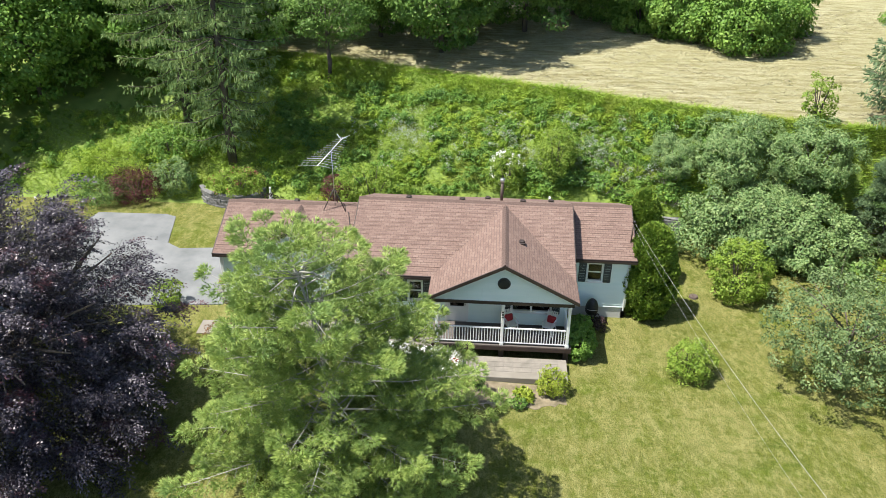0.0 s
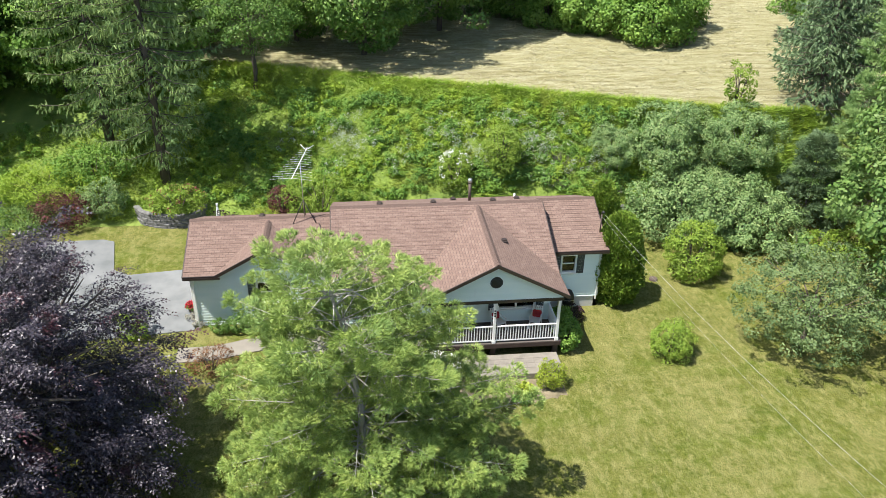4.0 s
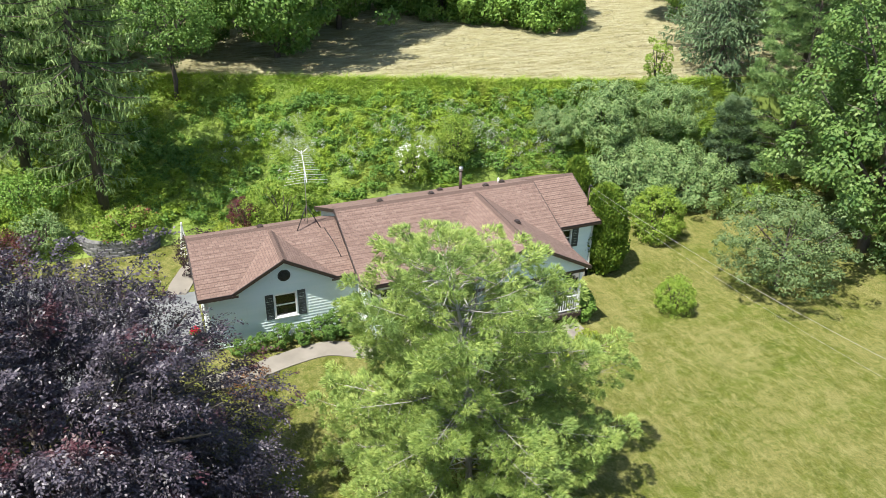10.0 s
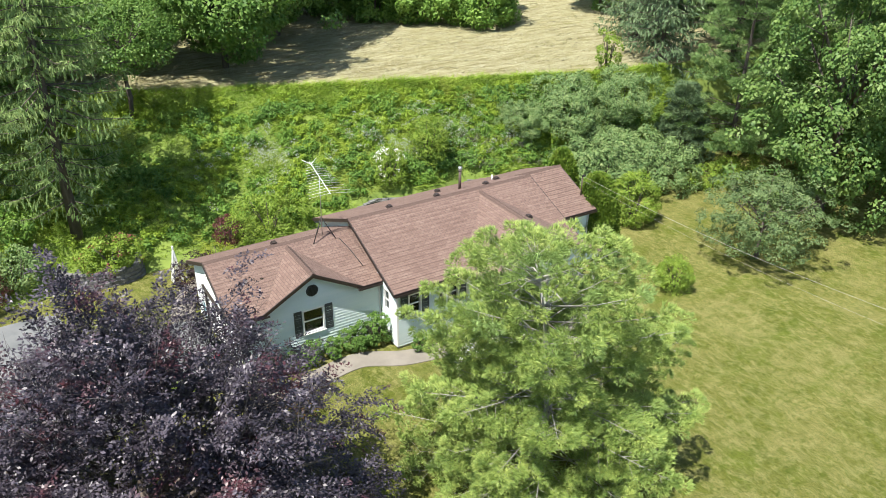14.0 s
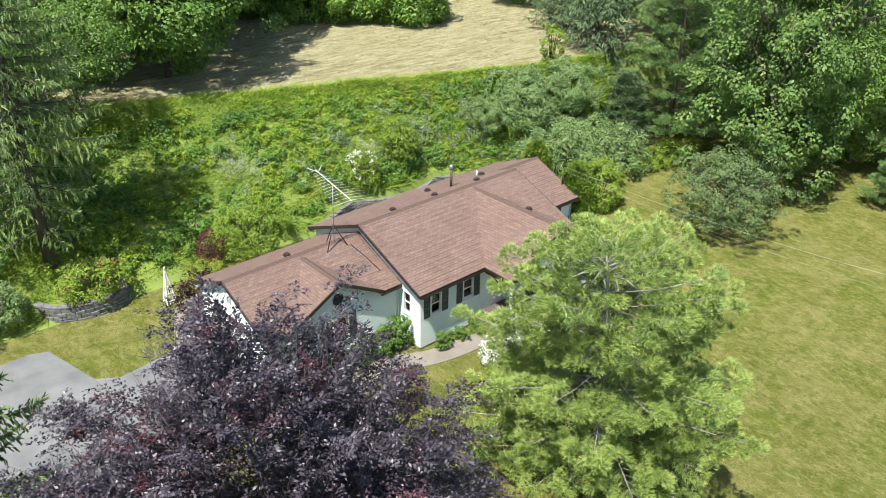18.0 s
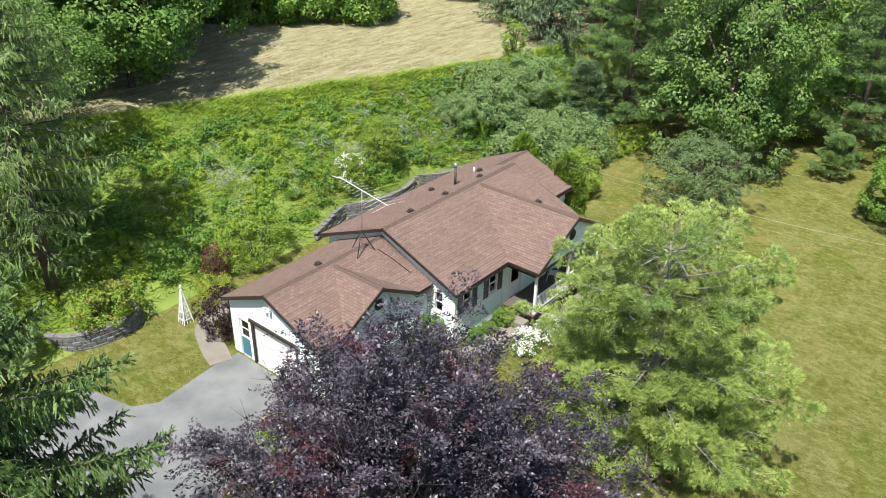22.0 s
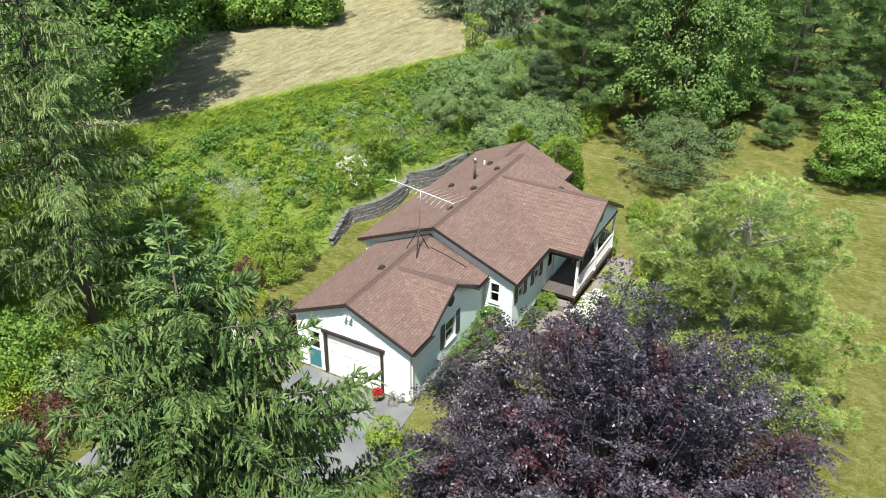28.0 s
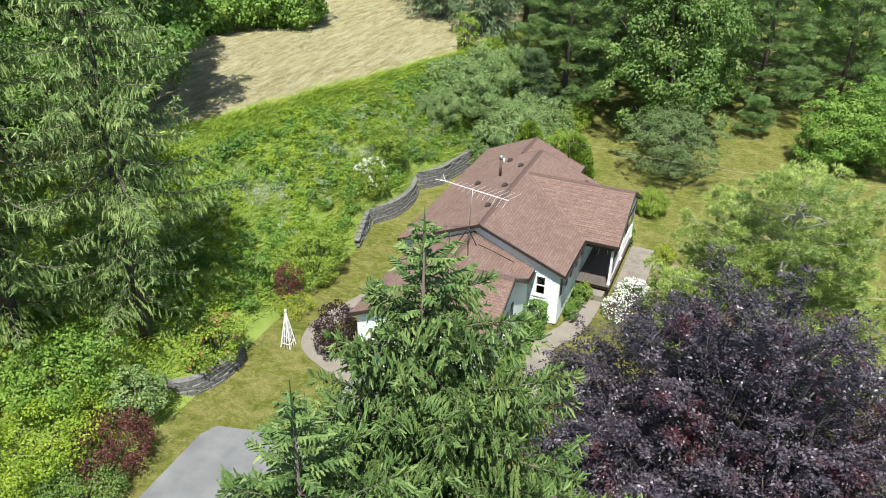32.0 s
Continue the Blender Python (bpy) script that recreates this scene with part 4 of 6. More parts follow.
# tv antenna on a tripod
ANT = (-1.26, 0.10, GRZ)
antenna = thing("tv_antenna", ANT, "white rooftop tv antenna on a black tripod mast", "antenna")
TOP = Vector((-1.27, -0.04, 7.02))
tube_part("mast", [(ANT[0], ANT[1], GRZ + 0.05), TOP], 0.018, M_METAL, antenna, "thin grey metal mast")
for dx, dy in ((-0.55, -0.25), (0.55, -0.25), (0.0, 0.62)):
    yy = ANT[1] + dy
    zz = GRZ - 0.43 * abs(yy - GRY) + 0.03
    tube_part("tripod_leg", [(ANT[0] + dx, yy, zz), (ANT[0], ANT[1], GRZ + 0.95)], 0.022, M_BLACK, antenna)
B0, B1 = Vector((-1.55, -1.85, 6.96)), Vector((-1.0, 1.68, 7.07))
boom = tube_part("boom", [B0, B1], 0.016, M_WHITE, antenna, "pale metal boom")
bd = (B1 - B0).normalized()
bs = Vector((-bd.y, bd.x, 0))
for i in range(14):
    p = B0.lerp(B1, 0.02 + i * 0.074)
    half = 0.95 - 0.055 * i
    tilt = bd * (0.22 * half)
    part("element", tubes_mesh("element", [([p - bs * half - tilt, p, p + bs * half - tilt], [0.004, 0.006, 0.004])], 5), M_WHITE, boom)
for side in (-1, 1):
    part("whisker", tubes_mesh("whisker", [([B1 - bd * 0.30, B1 + bd * 0.05 + bs * 0.34 * side + Vector((0, 0, 0.12))], [0.014, 0.011])], 5), M_WHITE, boom)

# service mast and the lines that leave it
mast = thing("service_mast", (13.25, -1.0, 3.3), "dark metal service mast at the wing's roof edge", "mast")
tube_part("mast_pipe", [(13.25, -1.0, 3.15), (13.25, -1.0, 4.28)], 0.035, M_RUST, mast)
tube_part("weatherhead", [(13.25, -1.0, 4.28), (13.27, -1.06, 4.38), (13.32, -1.14, 4.33)], 0.055, M_BLACK, mast, "black weatherhead")
part("meter_box", box((13.22, -1.35, 0.9), (13.36, -1.05, 1.45), 0.015), M_METAL, mast, "grey meter box")


def line_curve(name, a, b, sag, r, label):
    a, b = Vector(a), Vector(b)
    pts = []
    for i in range(25):
        t = i / 24
        p = a.lerp(b, t)
        p.z -= sag * 4 * t * (1 - t)
        pts.append(p)
    me = tubes_mesh(name, [(pts, [r] * 25)], 5)
    me.materials.append(M_LINE)
    return tagged(new(name, me), label, "cable")


M_LINE = surface("weathered_cable", (0.30, 0.30, 0.29), (0.44, 0.44, 0.43), 4.0, 0.5, 0.0)
line_curve("power_line", (13.3, -1.1, 4.30), (22.3, -41.0, 6.0), 1.9, 0.0055, "twisted pale power line from house to roadside pole")
line_curve("power_line", (13.3, -1.05, 4.05), (21.4, -41.0, 5.0), 1.9, 0.003, "thin dark phone line from house to roadside pole")

# ---------------------------------------------------------------- plants


def unit(v):
    return v / np.maximum(np.linalg.norm(v, axis=1, keepdims=True), 1e-9)


def fast_mesh(name, verts, k):
    """A mesh of separate faces with k corners each."""
    n = len(verts) // k
    me = bpy.data.meshes.new(name)
    me.vertices.add(n * k)
    me.vertices.foreach_set("co", np.ascontiguousarray(verts, dtype=np.float32).ravel())
    me.loops.add(n * k)
    me.loops.foreach_set("vertex_index", np.arange(n * k, dtype=np.int32))
    me.polygons.add(n)
    me.polygons.foreach_set("loop_start", np.arange(0, n * k, k, dtype=np.int32))
    me.update(calc_edges=True)
    return me


def leaves(name, pos, along, normal, length, width):
    """Leaves as folded diamonds: base, side, tip, side."""
    along = unit(along)
    side = unit(np.cross(normal, along))
    nrm = np.cross(along, side)
    length, width = np.reshape(length, (-1, 1)), np.reshape(width, (-1, 1))
    mid = pos + along * length * 0.45
    v = np.empty((len(pos), 4, 3))
    v[:, 0] = pos
    v[:, 1] = mid + side * width * 0.5 + nrm * width * 0.15
    v[:, 2] = pos + along * length
    v[:, 3] = mid - side * width * 0.5 + nrm * width * 0.15
    return fast_mesh(name, v.reshape(-1, 3), 4)


def blades(name, pos, tip, width, rng, up=0.0):
    """Thin three-cornered blades from pos to tip. up: how far their flat sides face the sky."""
    d = tip - pos
    side = unit(np.cross(d, rng.normal(size=d.shape) + np.array((0, 0, up)))) * np.reshape(width, (-1, 1)) * 0.5
    v = np.empty((len(pos), 3, 3))
    v[:, 0], v[:, 1], v[:, 2] = pos - side, pos + side, tip
    return fast_mesh(name, v.reshape(-1, 3), 3)


def clumped(rng, centres, radii, per, flat=0.65, shell=0.35):
    """Points in uneven clumps, with the way out of each clump."""
    n = len(centres) * per
    d = unit(rng.normal(size=(n, 3)) + np.array((0, 0, 0.35)))
    r = rng.uniform(shell, 1.0, (n, 1)) ** 0.5 * rng.uniform(0.8, 1.15, (n, 1))
    off = d * r * np.repeat(radii, per)[:, None]
    off[:, 2] *= flat
    return np.repeat(centres, per, axis=0) + off, d


def sphere_spread(n, rng, rough=0.5):
    """Evenly spread ways out of a point, shaken a little."""
    k = np.arange(n) + 0.5
    z = 1 - 2 * k / n
    a = k * 2.39996
    r = np.sqrt(np.maximum(0.0, 1 - z * z))
    d = np.stack([r * np.cos(a), r * np.sin(a), z], axis=1)
    return unit(d + rng.normal(size=d.shape) * rough / math.sqrt(n))


def swell(d, seed, lumps):
    """How far an uneven crown reaches each way, in bulges of three sizes."""
    return np.array([1 + lumps * 1.9 * noise.noise(Vector(tuple(q * 1.7 + seed))) + lumps * 1.1 * noise.noise(Vector(tuple(q * 4.3 + seed + 5))) + lumps * 0.7 * noise.noise(Vector(tuple(q * 9.0 + seed + 8))) for q in d])


def domes(name, rng, centres, outs, radii, per, leaf, flat=0.7, droop=0.2, slim=0.6, loose=0.26):
    """Leafy domes: each centre carries leaves over the half that faces its way out."""
    n = len(centres) * per
    o = np.repeat(outs, per, axis=0)
    d = unit(rng.normal(size=(n, 3)))
    dot = np.sum(d * o, axis=1)
    d = np.where((dot < -0.15)[:, None], d - 2 * dot[:, None] * o, d)
    r = np.repeat(radii, per)[:, None]
    off = d * r * rng.uniform(0.55, 1.0, (n, 1)) ** 0.6 * rng.uniform(0.85, 1.15, (n, 1))
    off[:, 2] *= flat
    pos = np.repeat(centres, per, axis=0) + off
    nrm = unit(d * 0.85 + o * 0.12 + np.array((0, 0, 0.18)) + rng.normal(size=(n, 3)) * loose)
    along = unit(np.cross(nrm, rng.normal(size=(n, 3))) + d * 0.4 - np.array((0, 0, droop)))
    ln = leaf * rng.uniform(0.65, 1.35, n)
    return leaves(name, pos, along, nrm, ln, ln * slim)


def leafy_crown(name, rng, centre, radii, clumps, per, clump_r, leaf, shell=(0.72, 1.0), lumps=0.18, droop=0.2, floor=None, seed=0.0, flat=0.7, gaps=-0.34, loose=0.26):
    """A crown of leafy domes over an uneven outline, with gaps, and a thinner inner layer that shuts out the light."""
    d = sphere_spread(clumps, rng, 1.2)
    s = swell(d, seed, lumps)
    keep = np.array([noise.noise(Vector(tuple(q * 3.1 + seed + 9))) for q in d]) > gaps
    d, s = d[keep], s[keep]
    r = rng.uniform(shell[0], shell[1], len(d)) * s
    inner = rng.random(len(d)) < 0.22
    r = np.where(inner, r * 0.72, r)
    c = np.array(centre) + d * r[:, None] * np.array(radii)
    if floor is not None:
        ok = c[:, 2] > floor
        c, d = c[ok], d[ok]
    out = unit(d / np.array(radii) * min(radii) + np.array((0, 0, 0.45)))
    cr = rng.uniform(0.65, 1.35, len(c)) * clump_r
    return domes(name, rng, c, out, cr, per, leaf, flat, droop, loose=loose)


def limbs(rng, base, fork, centre, radii, count, r0):
    """A trunk and limbs that reach into a crown."""
    base, fork, centre = Vector(base), Vector(fork), Vector(centre)
    out = [([base, base.lerp(fork, 0.5) + Vector((rng.normal() * 0.1, rng.normal() * 0.1, 0)), fork, centre + Vector((0, 0, radii[2] * 0.5))], [r0 * 1.25, r0, r0 * 0.85, r0 * 0.15])]
    for i in range(count):
        a = 2 * math.pi * (i + rng.uniform(-0.3, 0.3)) / count
        up = rng.uniform(-0.25, 0.75)
        tip = centre + Vector((math.cos(a) * radii[0] * 0.8, math.sin(a) * radii[1] * 0.8, up * radii[2]))
        start = fork.lerp(centre, rng.uniform(0, 0.8))
        mid = start.lerp(tip, 0.5) + Vector((0, 0, 0.25 * radii[2] * rng.uniform(0, 0.5)))
        out.append(([start, mid, tip], [r0 * 0.42, r0 * 0.25, r0 * 0.06]))
        for k in range(2):
            t2 = mid.lerp(tip, rng.uniform(0.1, 0.5)) + Vector(rng.normal(size=3)) * radii[0] * 0.25
            out.append(([mid, t2], [r0 * 0.16, r0 * 0.04]))
    return out


def broadleaf(name, loc, height, radius, material, seed, clumps=420, per=60, leaf=0.2, label="", category="tree", crown_low=0.15, clump_r=None, bark=None, group="", trunk_r=0.2, lumps=0.2, flat=0.55, gaps=-0.3, shell=(0.7, 1.0), top=1.0, split=False):
    """A broadleaf tree round its own base. top: how far its upper half narrows."""
    rng = np.random.default_rng(seed)
    root = thing(name, loc, label, category, group)
    cz = height * (crown_low + 1) / 2
    rad = (radius, radius, height * (1 - crown_low) / 2)
    wood = limbs(rng, (0, 0, -0.3), (0, 0, height * max(0.18, crown_low)), (0, 0, cz), rad, 9, trunk_r)
    part("trunk", tubes_mesh("trunk", wood[:1] if split else wood), bark or M_BARK, root, local=True)
    for k in range(1, len(wood) if split else 1, 3):
        part("limb", tubes_mesh("limb", wood[k:k + 3]), bark or M_BARK, root, local=True)
    me = leafy_crown("crown", rng, (0, 0, cz), rad, clumps, per, clump_r or radius * 0.2, leaf, seed=seed * 0.37, shell=shell, floor=height * crown_low * 0.6, lumps=lumps, flat=flat, gaps=gaps)
    if top != 1.0:
        co = np.empty(len(me.vertices) * 3, dtype=np.float32)
        me.vertices.foreach_get("co", co)
        co = co.reshape(-1, 3)
        k = np.clip((co[:, 2] - height * 0.3) / (height * 0.7), 0, 1)
        co[:, :2] *= (1 - (1 - top) * k)[:, None]
        me.vertices.foreach_set("co", co.ravel())
    part("crown", me, material, root, local=True)
    return root


def shrub(name, loc, radii, material, seed, clumps=160, per=45, leaf=0.09, label="", category="shrub", lumps=0.14, stems=5, shell=(0.75, 1.0), group="", clump_r=None, gaps=-0.34):
    """A shrub of many stems, leafy to the ground."""
    rng = np.random.default_rng(seed)
    root = thing(name, loc, label, category, group)
    h = radii[2]
    tubes = []
    for i in range(stems):
        a = 2 * math.pi * i / stems + rng.uniform(-0.4, 0.4)
        tubes.append(([(0.06 * math.cos(a), 0.06 * math.sin(a), -0.15), (radii[0] * 0.3 * math.cos(a), radii[1] * 0.3 * math.sin(a), h * 0.5), (radii[0] * 0.6 * math.cos(a), radii[1] * 0.6 * math.sin(a), h * 0.85)], [0.03 + h * 0.008, 0.02 + h * 0.004, 0.008]))
    part("stem_cluster", tubes_mesh("stem_cluster", tubes, 5), M_BARK, root, local=True)
    me = leafy_crown("foliage", rng, (0, 0, h * 0.45), (radii[0], radii[1], h * 0.52), clumps, per, clump_r or min(radii) * 0.24, leaf, shell, lumps, 0.1, 0.02, seed * 0.61, 0.8, gaps)
    part("foliage", me, material, root, local=True)
    return root


def column_shrub(name, loc, height, radius, material, seed, label, group="", sprays=9000, spray=0.16):
    """A columnar evergreen: close upright fans of scaly sprays, wide below and rounded at the top."""
    rng = np.random.default_rng(seed)
    root = thing(name, loc, label, "shrub", group)
    part("stem_cluster", tubes_mesh("stem_cluster", [([(0, 0, -0.2), (0, 0, height * 0.9)], [0.09, 0.02])], 6), M_BARK, root, local=True)
    f = rng.uniform(0.01, 1.0, sprays) ** 0.9
    a = rng.uniform(0, 2 * math.pi, sprays)
    prof = radius * np.minimum(1.0, (0.72 + f * 1.2)) * np.sqrt(np.maximum(0.0, 1 - np.clip((f - 0.25) / 0.75, 0, 1) ** 2.2))
    lump = np.array([1 + 0.30 * noise.noise(Vector((math.cos(q) * 1.6, math.sin(q) * 1.6, g * height * 0.55 + seed))) + 0.20 * noise.noise(Vector((math.cos(q) * 4, math.sin(q) * 4, g * height * 1.3 + seed))) for q, g in zip(a, f)])
    r = prof * lump * rng.uniform(0.80, 1.0, sprays)
    way = np.stack([np.cos(a), np.sin(a), np.zeros(sprays)], axis=1)
    pos = way * r[:, None]
    pos[:, 2] = f * height
    per = 4
    P, W = np.repeat(pos, per, axis=0), np.repeat(way, per, axis=0)
    P = P + rng.normal(size=P.shape) * 0.05
    nrm = unit(np.cross(W, np.array((0, 0, 1.0))) * rng.normal(size=(len(P), 1)) + W * 0.9 + rng.normal(size=P.shape) * 0.4)
    along = unit(W * 0.45 + np.array((0, 0, 0.8)) + rng.normal(size=P.shape) * 0.35)
    ln = spray * rng.uniform(0.6, 1.3, len(P))
    part("foliage", leaves("foliage", P, along, nrm, ln, ln * 0.6), material, root, local=True)
    return root


def on_curve(p0, p1, p2, t):
    t = np.reshape(t, (-1, 1))
    return (1 - t) ** 2 * p0 + 2 * t * (1 - t) * p1 + t ** 2 * p2


def pine_tree(name, loc, height, radius, material, seed, label, whorls=15, arms=7, step=0.46, plume=0.36, tufts=62, needle=0.105, needles=7, width=0.0155, low=0.04, shape=0.55, group="", bark=None, lean=(0.0, 0.0), bare_top=False, rise=0.06, flat=0.6, inner=26, slim=0.2, lift=0.9):
    """A soft-needled pine: whorls of limbs, each a flat fan of branchlets that end in rounded plumes of needles."""
    rng = np.random.default_rng(seed)
    root = thing(name, loc, label, "pine tree", group)
    top = np.array((lean[0], lean[1], height))
    tubes = [([(0, 0, -0.3), tuple(top * np.array((0.1, 0.1, 0.4))), tuple(top * np.array((0.49, 0.49, 0.75))), tuple(top)], [height * 0.016, height * 0.011, height * 0.006, 0.014])]
    C, O, R = [], [], []
    for i in range(whorls):
        f = min(max((i + rng.uniform(-0.3, 0.3)) / (whorls - 1), 0.0), 0.985)
        z = height * (low + (1 - low) * f)
        reach = radius * (1 - f) ** shape * (0.75 + 0.25 * min(1.0, f * 7 + 0.2)) + 0.15
        a0 = rng.uniform(0, 6.28)
        for k in range(arms):
            a = a0 + 2 * math.pi * k / arms + rng.uniform(-0.3, 0.3)
            L = reach * rng.uniform(0.62, 1.12)
            up = rise + lift * f ** 1.6 + rng.uniform(-0.07, 0.07)
            dv, sd = np.array((math.cos(a), math.sin(a), 0.0)), np.array((-math.sin(a), math.cos(a), 0.0))
            p0 = np.array((lean[0] * f ** 2.5, lean[1] * f ** 2.5, z))
            p1 = p0 + dv * L * 0.55 + np.array((0, 0, L * (up * 0.45 - 0.05)))
            p2 = p0 + dv * L + np.array((0, 0, L * (up * 0.9 + 0.05)))
            tubes.append(([tuple(p0), tuple(p1 * 0.5 + (p0 + p2) * 0.25), tuple(p2)], [0.008 + L * 0.006, 0.005 + L * 0.003, 0.004]))
            bare = bare_top and 0.79 < f < 0.95
            n = max(2, int(L * 0.75 / step))
            t = 0.25 + 0.75 * (np.arange(n) + rng.uniform(0.2, 0.8, n)) / n
            if bare:
                t = t[t > 0.6]
            q = on_curve(p0, p1, p2, t)
            C.append(p2)
            O.append(dv)
            R.append(plume * rng.uniform(0.7, 1.1) * min(1.0, 0.5 + L * 0.4))
            for tt, c in zip(t, q):
                for side in (-1, 1):
                    bl = (0.40 * (1 - tt) * L + step * 0.6) * rng.uniform(0.6, 1.15)
                    ang = radians(rng.uniform(35, 62))
                    d = dv * math.cos(ang) + sd * side * math.sin(ang) + np.array((0, 0, 0.25 * up + rng.normal() * 0.12))
                    d = d / np.linalg.norm(d)
                    e = c + d * bl
                    if bl > 0.3:
                        tubes.append(([tuple(c), tuple(e)], [0.005 + bl * 0.004, 0.003]))
                    m = max(1, int(round(bl / (plume * 1.5))))
                    for j in range(m):
                        C.append(c + d * bl * (j + 1) / m + rng.normal(size=3) * plume * np.array((0.3, 0.3, 0.22)))
                        O.append(d)
                        R.append(plume * rng.uniform(0.6, 1.2) * (1.0 if j == m - 1 else 0.85))
    C, O, R = np.array(C), np.array(O), np.array(R)
    n = len(C) * tufts
    out = np.repeat(O, tufts, axis=0)
    way = unit(rng.normal(size=(n, 3)) + out * 0.9 + np.array((0, 0, 0.5)))
    r = np.repeat(R, tufts)[:, None]
    c = np.repeat(C, tufts, axis=0) + way * r * np.array((1, 1, flat)) * rng.uniform(0.45, 1.0, (n, 1)) ** 0.5
    d = unit(np.repeat(way * 0.65 + out * 0.7 + np.array((0, 0, 0.25)), needles, axis=0) + unit(rng.normal(size=(n * needles, 3))) * 0.55)
    base = np.repeat(c, needles, axis=0)
    tip = base + d * (needle * rng.uniform(0.7, 1.25, (n * needles, 1)))
    part("trunk", tubes_mesh("trunk", tubes, 4), bark or M_BARK, root, local=True)
    if bare_top:
        tubes = []
        for i in range(9):
            a = 2 * math.pi * i / 9 + rng.uniform(-0.2, 0.2)
            p = np.array((lean[0] * 0.68, lean[1] * 0.68, height * rng.uniform(0.82, 0.90)))
            q = np.array((math.cos(a), math.sin(a), 0.0))
            ll = rng.uniform(0.7, 1.5)
            tubes.append(([tuple(p), tuple(p + q * ll * 0.5 + np.array((0, 0, 0.18))), tuple(p + q * ll - np.array((0, 0, 0.02)))], [0.038, 0.028, 0.010]))
        tubes.append(([tuple(np.array(lean + (0,)) * 0.65 + np.array((0, 0, height * 0.84))), tuple(top)], [0.05, 0.02]))
        part("bare_limbs", tubes_mesh("bare_limbs", tubes, 5), M_PALEBARK, root, "pale bare limbs near the top", local=True)
    part("crown", blades("crown", base, tip, width * np.ones(len(base)), rng, 0.5), material, root, local=True)
    m = inner
    way = unit(rng.normal(size=(len(C) * m, 3)) + np.array((0, 0, 0.3)))
    r = np.repeat(R, m)[:, None]
    c = np.repeat(C, m, axis=0) + way * r * np.array((1, 1, flat)) * rng.uniform(0.25, 0.8, (len(way), 1))
    along = unit(np.cross(way, rng.normal(size=way.shape)) + way * 0.5)
    ln = np.repeat(R, m) * rng.uniform(0.4, 0.75, len(c))
    part("inner_needles", leaves("inner_needles", c - along * (ln * 0.45)[:, None], along, way, ln, ln * slim), material, root, local=True)
    return root


def cones(name, a, b, radius, rng, sides=3):
    """Plump tapering shoots from a to b."""
    axis = unit(b - a)
    u = unit(np.cross(axis, rng.normal(size=axis.shape)))
    w = np.cross(axis, u)
    radius = np.reshape(radius, (-1, 1))
    rings = [[a + (b - a) * f + (u * math.cos(2 * math.pi * q / sides) + w * math.sin(2 * math.pi * q / sides)) * radius * k for q in range(sides)] for f, k in ((0.0, 1.0), (1.0, 0.4))]
    v = np.empty((len(a), sides, 4, 3))
    for k in range(sides):
        j = (k + 1) % sides
        v[:, k, 0], v[:, k, 1], v[:, k, 2], v[:, k, 3] = rings[0][k], rings[0][j], rings[1][j], rings[1][k]
    return fast_mesh(name, v.reshape(-1, 3), 4)


